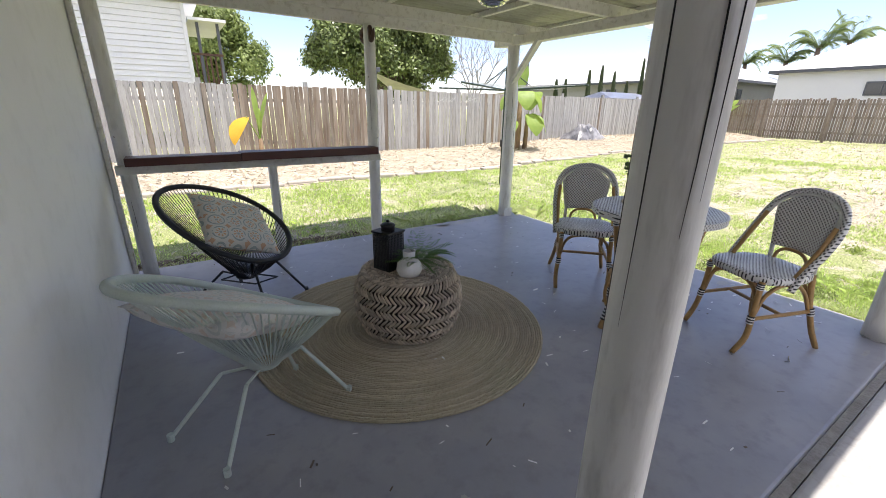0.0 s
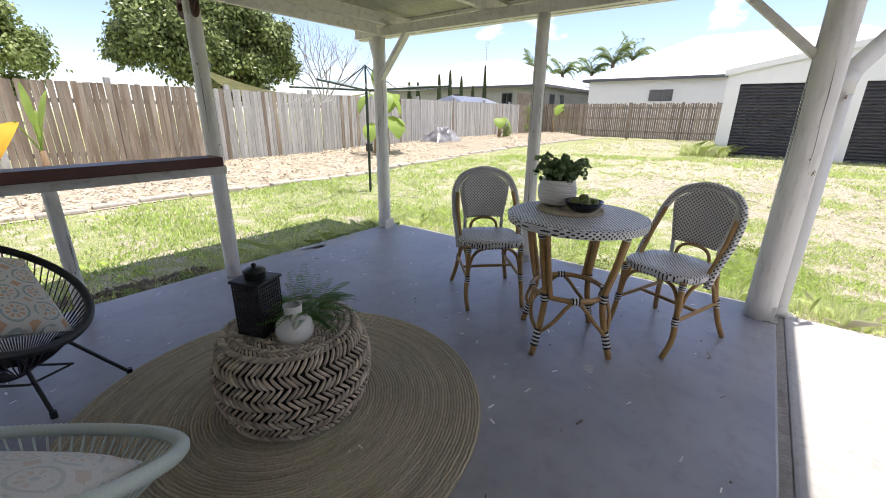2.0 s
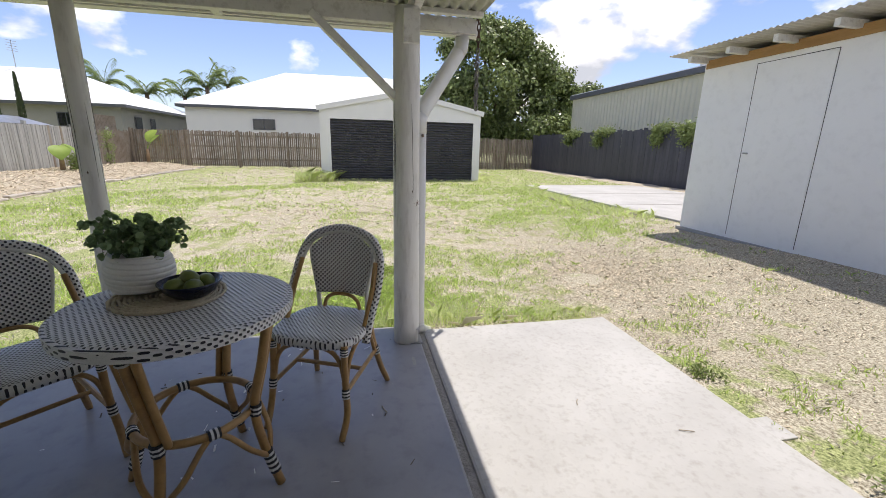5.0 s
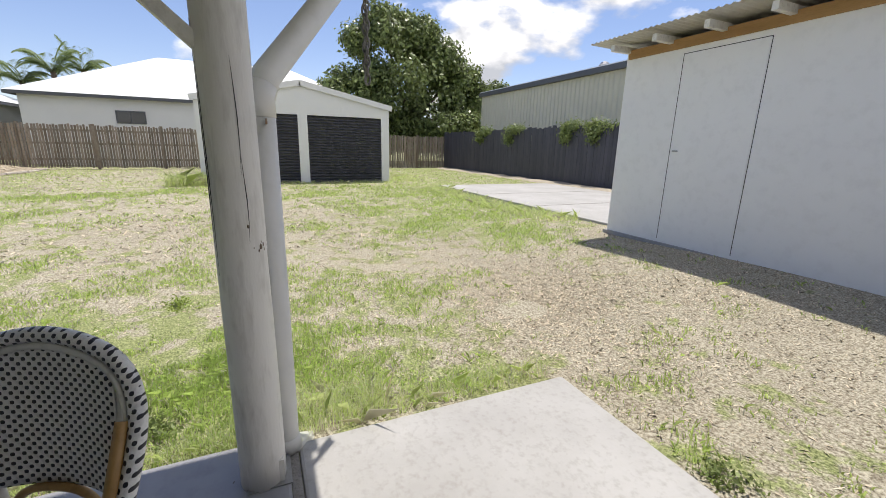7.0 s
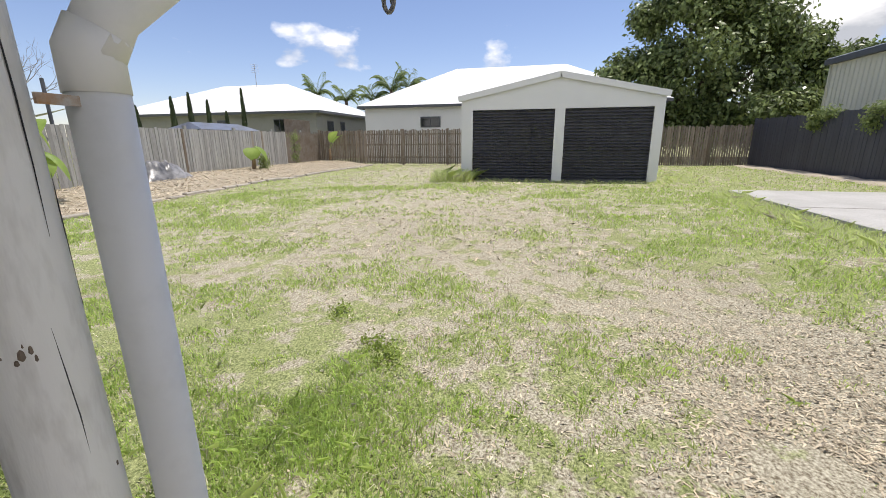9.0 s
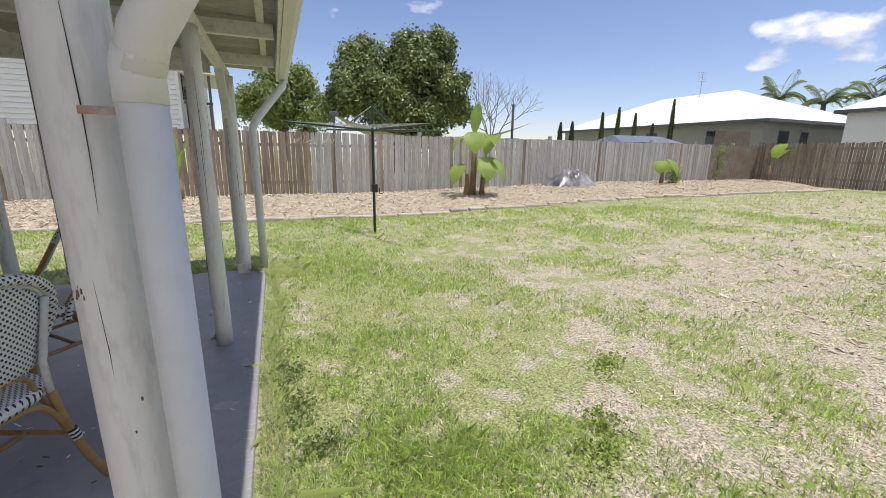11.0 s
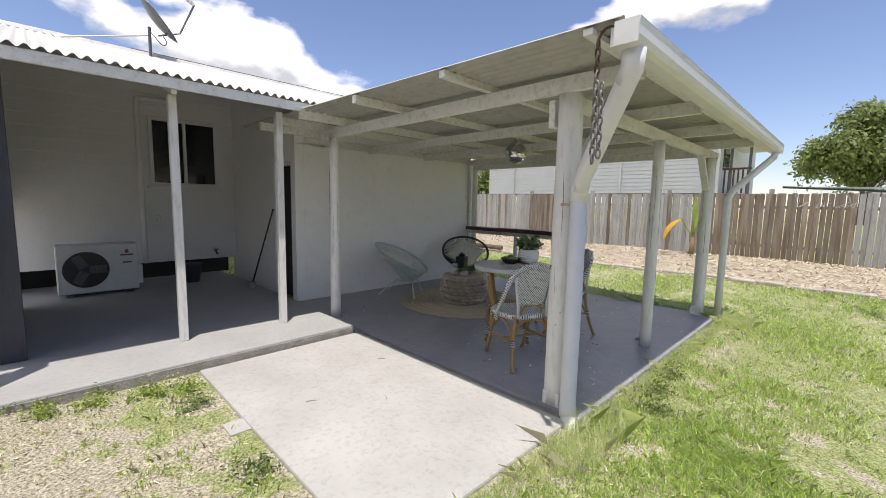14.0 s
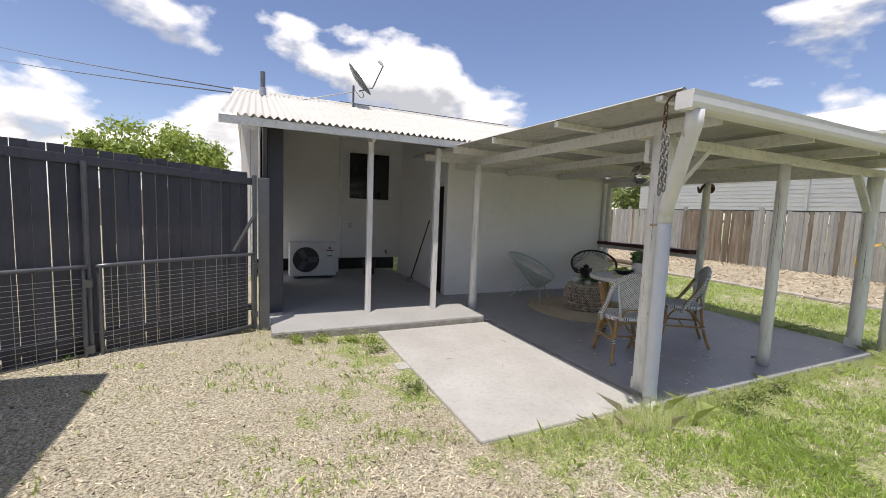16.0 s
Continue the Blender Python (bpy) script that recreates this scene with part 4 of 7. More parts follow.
# garage
def garage():
    g = thing("garage", pose(16.1, 0, 0.1), "white steel double garage with charcoal roller doors", "garage", "", "structure")
    y0, y1, ym = -3.12, 2.42, -0.38
    bm = bmesh.new()
    for a, b in ((y0, -2.86), (-0.55, -0.27), (2.08, y1)):
        box(bm, 0, 0.1, a, b, 0, 2.04)
    vs = [bm.verts.new((x, y, z)) for x in (0, 0.1) for y, z in ((y0, 2.041), (y1, 2.041), (y1, 2.42), (ym, 2.98), (y0, 2.42))]
    bm.faces.new(vs[:5][::-1])
    bm.faces.new(vs[5:])
    for k in range(5):
        bm.faces.new((vs[k], vs[(k + 1) % 5], vs[5 + (k + 1) % 5], vs[5 + k]))
    part("front_wall", bm, M_STEEL_WHITE, g)
    part("side_wall", corrugated((0.1, y1 - 0.02, 0), (0, 0, 1), (1, 0, 0), 2.42, 5.5, pitch=0.19, depth=0.03, up=(0, 1, 0)), M_STEEL_WHITE, g)
    part("side_wall", corrugated((0.1, y0 + 0.02, 0), (0, 0, 1), (1, 0, 0), 2.42, 5.5, pitch=0.19, depth=0.03, up=(0, 1, 0)), M_STEEL_WHITE, g)
    part("back_wall", a_box(5.5, 5.6, y0, y1, 0, 2.5), M_STEEL_WHITE, g)
    for s, ya in ((1, y1), (-1, y0)):
        dv = Vector((0, ya + s * 0.1 - ym, 2.40 - 2.99))
        part("roof", corrugated((-0.08, ym, 2.99), dv, (1, 0, 0), dv.length, 5.8, pitch=0.19, depth=0.03), M_WHITE_ROOF, g)
        bm = bmesh.new()
        box(bm, 0, dv.length, -0.02, 0.02, -0.14, 0.02)
        o = part("barge_trim", bm, M_STEEL_WHITE, g)
        o.matrix_local = Matrix.Translation((-0.06, ym, 3.0)) @ dv.to_track_quat("X", "Z").to_matrix().to_4x4()
    for a, b in ((-2.86, -0.55), (-0.27, 2.08)):
        vs, fs = [], []
        n = 24 * 4
        for i in range(n + 1):
            z = 2.04 * i / n
            h = 0.045 + 0.03 * (1.0, 0.7, -1.0, 0.9)[i % 4]
            vs += [(h, a, z), (h, b, z)]
        fs = [(2 * i, 2 * i + 1, 2 * i + 3, 2 * i + 2) for i in range(n)]
        dr = part("roller_door", (vs, fs), M_ROLLER, g, "charcoal roller door")
        part("bottom_rail", a_box(0.02, 0.06, a, b, 0.0, 0.05), M_TRIM, dr)
    part("threshold", a_box(-0.12, 0.1, y0, y1, -0.12, 0.0), M_PALE, g)


garage()


# white shed
def shed():
    s = thing("shed", pose(0, 0, 0), "white flat-panelled garden shed with iron roof", "shed", "", "structure")
    y = -3.69
    part("wall", a_box(3.55, 6.94, y - 2.2, y, 0.16, 2.52), M_WALL, s)
    part("plinth", a_box(3.5, 6.99, y - 2.25, y + 0.03, -0.1, 0.16), M_RAISED, s)
    for a in ((6.105, 6.112, 0.2, 2.39), (5.185, 5.192, 0.2, 2.39)):
        part("door_gap", a_box(a[0], a[1], y, y + 0.002, a[2], a[3]), M_BLACK, s)
    part("door_gap", a_box(5.192, 6.105, y, y + 0.002, 2.383, 2.39), M_BLACK, s)
    d = part("door", a_box(5.20, 6.098, y, y + 0.004, 0.2, 2.378), M_WALL, s)
    k = part("door_knob", a_tube([(6.03, y + 0.005, 1.29), (6.03, y + 0.05, 1.29), (5.97, y + 0.055, 1.29)], 0.011, 8), M_GALV, d)
    part("eave_board", a_box(3.6, 6.9, y + 0.003, y + 0.025, 2.45, 2.56), mat("raw_timber", (0.42, 0.25, 0.10), (0.34, 0.19, 0.07), rough=0.7, stretch=(0.3, 2, 2)), s, "unpainted timber batten")
    for x in np.arange(3.8, 7.0, 0.62):
        part("rafter_end", a_box(x - 0.03, x + 0.03, y - 0.1, y + 0.32, 2.522, 2.60, bevel=0.004), M_BEAM, s)
    part("roof_sheet", corrugated((3.2, y + 0.42, 2.65), (0, -1, -0.02), (1, 0, 0), 2.9, 4.0), M_ROOF, s, smooth=True)


shed()


# gate of charcoal palings with steel frames
def gate():
    a, u = Vector((1.50, -1.87, 0)), Vector((0.556, -0.831, 0))
    turn = math.atan2(u.y, u.x)
    back = thing("paling_gate", Matrix.Translation(a) @ Matrix.Rotation(turn, 4, "Z"), "charcoal painted paling gate with gaps", "gate")
    rng, s, k = random.Random(8), 0.06, 0
    while s < 3.2:
        w = rng.choice((0.088, 0.09, 0.095))
        h = 1.66 + 0.035 * s + rng.uniform(-0.01, 0.01)
        part("board", a_box(s, s + w, -0.055, -0.037, 0.06, h + 0.05, bevel=0.002), M_CHARCOAL, back)
        s += w + rng.choice((0.003, 0.006, 0.012, 0.007, 0.009))
    for z in (1.58, 0.25):
        bm = a_box(0.0, 3.2, -0.034, -0.005, z, z + 0.07, bevel=0.003)
        for v in bm.verts:
            v.co.z += 0.035 * v.co.x * (z > 1)
        part("batten", bm, M_CHARCOAL, back)
    for x in (0.0, 1.40, 2.85):
        part("upright", a_tube([(x + 0.02, 0.02, 0.02), (x + 0.02, 0.02, 1.68 if x < 1 else 1.66)], 0.022, 10), M_CHAR_STEEL, back)
    brace_bar = part("stay", a_box(-0.008, 0.008, -0.02, 0.02, 0, 0.42), M_CHAR_STEEL, back)
    brace_bar.matrix_local = Matrix.Translation((0.04, 0.04, 1.26)) @ Matrix.Rotation(radians(148), 4, "Y")
    for i, (x0, x1) in enumerate(((0.06, 1.36), (1.46, 2.84))):
        g = thing("steel_gate", back.matrix_world @ Matrix.Translation((0, 0.045, 0)), "grey tubular steel gate panel with wire mesh", "gate", "steel gate panels")
        z0, z1, r = 0.09, 0.86, 0.017
        pts = smooth_path([(x0, 0, z0 + 0.02), (x0, 0, z1 - 0.08), (x0 + 0.02, 0, z1 - 0.015), (x0 + 0.08, 0, z1), (x1 - 0.08, 0, z1), (x1 - 0.02, 0, z1 - 0.015), (x1, 0, z1 - 0.08), (x1, 0, z0 + 0.02)], 4)
        part("frame_tube", a_tube(pts, r, 8), M_CHAR_STEEL, g, smooth=True)
        part("frame_tube", a_tube([(x0 - 0.01, 0, z0), (x1 + 0.01, 0, z0)], 0.022, 8), M_CHAR_STEEL, g, smooth=True)
        bm = bmesh.new()
        for z in np.arange(0.14, 0.80, 0.037):
            tube(bm, [(x0, 0, z), (x1, 0, z)], 0.0022, 4)
        for x in np.arange(x0 + 0.07, x1, 0.105):
            tube(bm, [(x, 0.003, z0), (x, 0.003, z1 - 0.02)], 0.0022, 4)
        part("wire_mesh", bm, M_GALV, g, "galvanised wire mesh")
        part("hinge", a_box(x0 - 0.05, x0 + 0.01, -0.02, 0.02, 0.18, 0.24), M_CHAR_STEEL, g)
        part("hinge", a_box(x0 - 0.05, x0 + 0.01, -0.02, 0.02, 0.70, 0.76), M_CHAR_STEEL, g)
    tagged(part("gate_post", a_box(1.40, 1.52, -1.84, -1.73, -0.05, 1.66, bevel=0.006), M_CHAR_STEEL), "grey painted square gate post", "post")
    tagged(part("paver", a_box(2.12, 2.62, -3.08, -2.82, -0.06, 0.055, bevel=0.008), M_STONE), "grey concrete paver under the gate", "paver")


gate()


# patio furniture
def rug():
    e = thing("rug", pose(1.68, 2.66, 0.001), "round braided jute rug lying on the patio", "rug")
    bm = bmesh.new()
    r, k = 0.02, 0
    while r < 0.855:
        n = max(10, int(2 * math.pi * r / 0.03))
        pts = [((r + 0.0016 * math.sin(i * 2.1)) * math.cos(2 * math.pi * i / n), (r + 0.0016 * math.sin(i * 2.1)) * math.sin(2 * math.pi * i / n), 0.005 + 0.0012 * math.sin(i * 2.4 + k)) for i in range(n)]
        tube(bm, pts, 0.0068, 6, True, 0.75)
        r, k = r + 0.0132, k + 1
    o = part("braid", bm, M_JUTE, e, smooth=True)
    o["kind"] = "stuff"
    part("backing", lathe(bmesh.new(), [(0.86, 0.0), (0.862, 0.004), (0.5, 0.0045), (0.01, 0.005)], 64), M_JUTE, e)


def pouf():
    e = thing("pouf", pose(1.71, 2.62, 0.011), "round woven fibre pouf in herringbone on the rug", "pouf")
    prof = [(0.245, 0.0), (0.275, 0.02), (0.305, 0.09), (0.32, 0.17), (0.318, 0.24), (0.30, 0.31), (0.272, 0.355), (0.255, 0.368)]
    part("core", lathe(bmesh.new(), [(max(r - 0.012, 0.01), z) for r, z in prof] + [(0.05, 0.362)], 48), M_HYA_CORE, e, smooth=True)

    def radius(z):
        for (r0, z0), (r1, z1) in zip(prof, prof[1:]):
            if z <= z1:
                return r0 + (r1 - r0) * (z - z0) / (z1 - z0)
        return prof[-1][0]

    rows, n = 8, 78
    bm = bmesh.new()
    for j in range(rows):
        za, zb = 0.008 + 0.352 * j / rows, 0.008 + 0.352 * (j + 1) / rows
        for i in range(n):
            lean = 0.072 if j % 2 else -0.072
            pts = []
            for q in (0.02, 0.35, 0.7, 0.98):
                z = za + (zb - za) * q
                a = 2 * math.pi * (i + 0.15 * math.sin(i * 7.7 + j)) / n + lean * (q - 0.5) * 2.0
                rr = radius(z) - 0.004 + 0.004 * math.sin(math.pi * q)
                pts.append((rr * math.cos(a), rr * math.sin(a), z))
            tube(bm, pts, [0.0045, 0.0072, 0.0072, 0.0045], 5)
    o = part("side_weave", bm, M_HYACINTH, e, smooth=True)
    o["kind"] = "stuff"
    bm, r, j = bmesh.new(), 0.035, 0
    while r < 0.262:
        n = max(8, int(2 * math.pi * r / 0.019))
        for i in range(n):
            a = 2 * math.pi * i / n
            tw = (0.016 / max(r, 0.03)) * (1 if j % 2 else -1)
            pts = [((r + d) * math.cos(a + tw * s), (r + d) * math.sin(a + tw * s), 0.368 + 0.004 * (1 - abs(s))) for d, s in ((-0.014, -1), (0, 0), (0.014, 1))]
            tube(bm, pts, [0.004, 0.0066, 0.004], 5)
        r, j = r + 0.028, j + 1
    o = part("top_weave", bm, M_HYACINTH, e, smooth=True)
    o["kind"] = "stuff"
    part("top_rim", a_tube([(0.262 * math.cos(t), 0.262 * math.sin(t), 0.364) for t in np.linspace(0, 2 * math.pi, 60, endpoint=False)], 0.008, 6, True), M_HYACINTH, e, smooth=True)


def frond(vs, fs, base, heading, length, rise, width, leaflets, droop=1.0):
    """A fern or palm frond: a curved rib with paired leaflets."""
    b, h = Vector(base), Vector((math.cos(heading), math.sin(heading), 0))
    side = Vector((-h.y, h.x, 0))
    for i in range(leaflets):
        t = (i + 0.6) / leaflets
        p = b + h * length * t + Vector((0, 0, rise * t - droop * length * 0.55 * t * t))
        w = width * math.sin(math.pi * min(1, 0.12 + 0.86 * t)) ** 0.7
        for s in (-1, 1):
            tip = p + side * s * w + h * w * 0.55 + Vector((0, 0, -0.18 * w * (3.0 if leaflets > 30 else 1.0)))
            q = h * (length / leaflets * (0.75 if leaflets > 30 else 0.42))
            k = len(vs)
            mid = (p + tip) / 2
            vs += [tuple(p), tuple(mid + q), tuple(tip), tuple(mid - q)]
            fs.append((k, k + 1, k + 2, k + 3))


def pouf_things():
    z = 0.386
    v = thing("vase", pose(1.655, 2.50, z), "small round white ceramic vase on the pouf", "vase")
    part("vase_body", lathe(bmesh.new(), [(0.035, 0), (0.06, 0.01), (0.072, 0.04), (0.066, 0.075), (0.045, 0.095), (0.033, 0.102), (0.035, 0.145), (0.0365, 0.148), (0.031, 0.148), (0.028, 0.10), (0.02, 0.06)], 32), M_CERAMIC, v, smooth=True)
    p = thing("fern_pot", pose(1.755, 2.575, z), "green fern in a small white ceramic pot", "plant")
    part("pot", lathe(bmesh.new(), [(0.04, 0), (0.052, 0.006), (0.056, 0.05), (0.056, 0.085), (0.05, 0.085), (0.048, 0.06), (0.01, 0.055)], 28), M_CERAMIC, p, smooth=True)
    vs, fs, rng = [], [], random.Random(5)
    for i in range(64):
        a = rng.uniform(0, 6.28)
        frond(vs, fs, (0.02 * math.cos(a), 0.02 * math.sin(a), 0.06), a, rng.uniform(0.11, 0.21), rng.uniform(0.05, 0.2), rng.uniform(0.022, 0.038), 16, rng.uniform(0.5, 1.3))
    part("fern_fronds", (vs, fs), M_FERN, p, "feathery green fronds")["kind"] = "stuff"
    l = thing("lantern", pose(1.615, 2.675, z, 0, 0, 20), "black pierced metal lantern on the pouf", "lantern")
    w, h = 0.06, 0.215
    for x, y, a, b in ((-w, -w, 1, 0), (-w, w, 1, 0), (-w, -w, 0, 1), (w, -w, 0, 1)):
        bm = bmesh.new()
        for k in range(11):
            s = 2 * w * k / 10
            tube(bm, [(x + a * s, y + b * s, 0.0), (x + a * s, y + b * s, h)], 0.0035, 5)
        for zz in np.linspace(0.004, h, 15):
            tube(bm, [(x, y, zz), (x + a * 2 * w, y + b * 2 * w, zz)], 0.0038, 5)
        part("side_panel", bm, M_BLACK, l)["kind"] = "stuff"
    part("base_plate", a_box(-w - 0.004, w + 0.004, -w - 0.004, w + 0.004, 0.0, 0.006), M_BLACK, l)
    part("inner_liner", a_box(-w + 0.01, w - 0.01, -w + 0.01, w - 0.01, 0.006, h - 0.01), M_BLACK, l)
    part("lid", a_box(-w - 0.01, w + 0.01, -w - 0.01, w + 0.01, h, h + 0.012, bevel=0.004), M_BLACK, l)
    dm = part("chimney", lathe(bmesh.new(), [(0.04, h + 0.012), (0.04, h + 0.036), (0.043, h + 0.038), (0.043, h + 0.044), (0.03, h + 0.052), (0.008, h + 0.056)], 24), M_BLACK, l, smooth=True)
    part("lid_knob", lathe(bmesh.new(), [(0.004, h + 0.056), (0.009, h + 0.06), (0.01, h + 0.068), (0.003, h + 0.073)], 12), M_BLACK, dm, smooth=True)


def acapulco(name, centre, facing, feet, cord, frame_mat, label, tilt=31.0, low=0.37):
    """A pear-shaped hoop strung with cord down to a small ring, on three thin legs."""
    e = thing(name, pose(0, 0, 0), label, "chair", "string basket chairs")
    f = Vector((*facing, 0)).normalized()
    s = Vector((-f.y, f.x, 0))
    up = (-f * math.cos(radians(tilt)) + Vector((0, 0, math.sin(radians(tilt))))).normalized()
    front = Vector((*centre, low)) + f * 0.33

    def rim(t):
        a = 0.37 * math.sin(t) * (1 + 0.10 * math.cos(t))
        b = 0.42 - 0.42 * math.cos(t)
        return front + s * a + up * b + Vector((0, 0, 0.03 * math.sin(t) ** 2))

    n = 420
    part("rim", a_tube([rim(2 * math.pi * i / n) for i in range(n)], [0.0185 if i % 2 else 0.0158 for i in range(n)], 9, True), cord, e, "rim bound with cord", True)
    hub = front - f * 0.27 + Vector((0, 0, -0.155))

    def ring(t):
        return hub + s * 0.065 * math.sin(t) + (f * math.cos(t) * 0.065)

    part("seat_ring", a_tube([ring(2 * math.pi * i / 24) for i in range(24)], 0.008, 6, True), frame_mat, e)
    for i in range(84):
        t = 2 * math.pi * (i + 0.5) / 84
        a, b = rim(t), ring(t)
        mid = a * 0.5 + b * 0.5 + Vector((0, 0, -0.012))
        part("cord", a_tube([a, mid, b], 0.0034, 4), cord, e)
    for x, y in feet:
        foot = Vector((x, y, 0.012))
        d = Vector((x - hub.x, y - hub.y, 0))
        top = hub + d * 0.45 + Vector((0, 0, 0.02 + 0.10 * max(0, d.normalized().dot(f))))
        lg = part("leg", a_tube([top, foot], 0.0085, 8), frame_mat, e)
        part("foot_cap", a_tube([foot + Vector((0, 0, 0.02)), foot - Vector((0, 0, 0.012))], 0.013, 8), frame_mat, lg)
        part("strut", a_tube([top, ring(math.atan2(d.dot(s), d.dot(f)))], 0.007, 6), frame_mat, e)
    order = sorted(feet, key=lambda q: math.atan2(q[1] - hub.y, q[0] - hub.x))
    mids = [hub.lerp(Vector((x, y, 0.0)), 0.5) + Vector((0, 0, 0.05)) for x, y in order]
    if cord is M_CORD_B:
        part("leg_brace", a_tube([(p.x, p.y, p.z) for p in mids], 0.006, 6, True), frame_mat, e)
    return front, f, s, up


def cushion(m, label, cloth):
    e = thing("cushion", m, label, "cushion", "patterned cushions")
    bm, n, w = bmesh.new(), 18, 0.245
    for side in (1, -1):
        grid = []
        for i in range(n + 1):
            row = []
            for j in range(n + 1):
                u, v = 2 * i / n - 1, 2 * j / n - 1
                pin = 1 - 0.07 * (1 - abs(u) ** 2) * abs(v) ** 4 - 0.0
                pin2 = 1 - 0.07 * (1 - abs(v) ** 2) * abs(u) ** 4
                hgt = 0.065 * ((1 - u ** 4) * (1 - v ** 4)) ** 0.6
                row.append(bm.verts.new((u * w * pin2, v * w * pin, side * hgt + 0.004 * noise.noise(Vector((u * 3, v * 3, side))))))
            grid.append(row)
        for i in range(n):
            for j in range(n):
                q = (grid[i][j], grid[i + 1][j], grid[i + 1][j + 1], grid[i][j + 1])
                bm.faces.new(q if side > 0 else q[::-1])
    bmesh.ops.remove_doubles(bm, verts=bm.verts, dist=0.001)
    part("cushion_cover", bm, cloth, e, smooth=True)


rug()
pouf()
pouf_things()
fr, fd, sd, upv = acapulco("string_chair", (0.90, 3.54), (0.75, -0.66), [(1.31, 3.44), (1.01, 3.33), (0.64, 3.71), (0.93, 3.85)], M_CORD_B, M_BLACK, "black string basket chair with a cushion on it", 30, 0.34)
c = fr + upv * 0.36 + sd.cross(upv) * 0.02
ax = Matrix((sd, upv, sd.cross(upv))).transposed().to_4x4()
cushion(Matrix.Translation(c) @ ax @ pose(0, 0, 0, 8, 0, 0) @ pose(0, 0, 0, 0, 0, -36), "pale square cushion with orange and grey rosettes", M_FABRIC)
fr, fd, sd, upv = acapulco("string_chair", (0.80, 2.33), (0.80, 0.59), [(1.17, 2.21), (0.63, 2.0), (0.46, 2.3), (1.0, 2.51)], M_CORD_W, M_CORD_W, "pale green-white string basket chair with a cushion in it", 27, 0.35)
c = fr + upv * 0.44 + sd.cross(upv) * -0.045
ax = Matrix((sd, upv, sd.cross(upv))).transposed().to_4x4()
cushion(Matrix.Translation(c) @ ax @ pose(0, 0, 0, -6, 0, 4), "pale square cushion sunk in the basket seat", M_FABRIC_PALE)


def wrap(parent, a, b, r, bands=6):
    """Black and white binding round a cane."""
    a, b = Vector(a), Vector(b)
    for i in range(bands):
        p, q = a.lerp(b, i / bands), a.lerp(b, (i + 1) / bands)
        part("binding", a_tube([p, q], r, 8), M_WRAP_B if i % 2 == 0 else M_WRAP_W, parent)


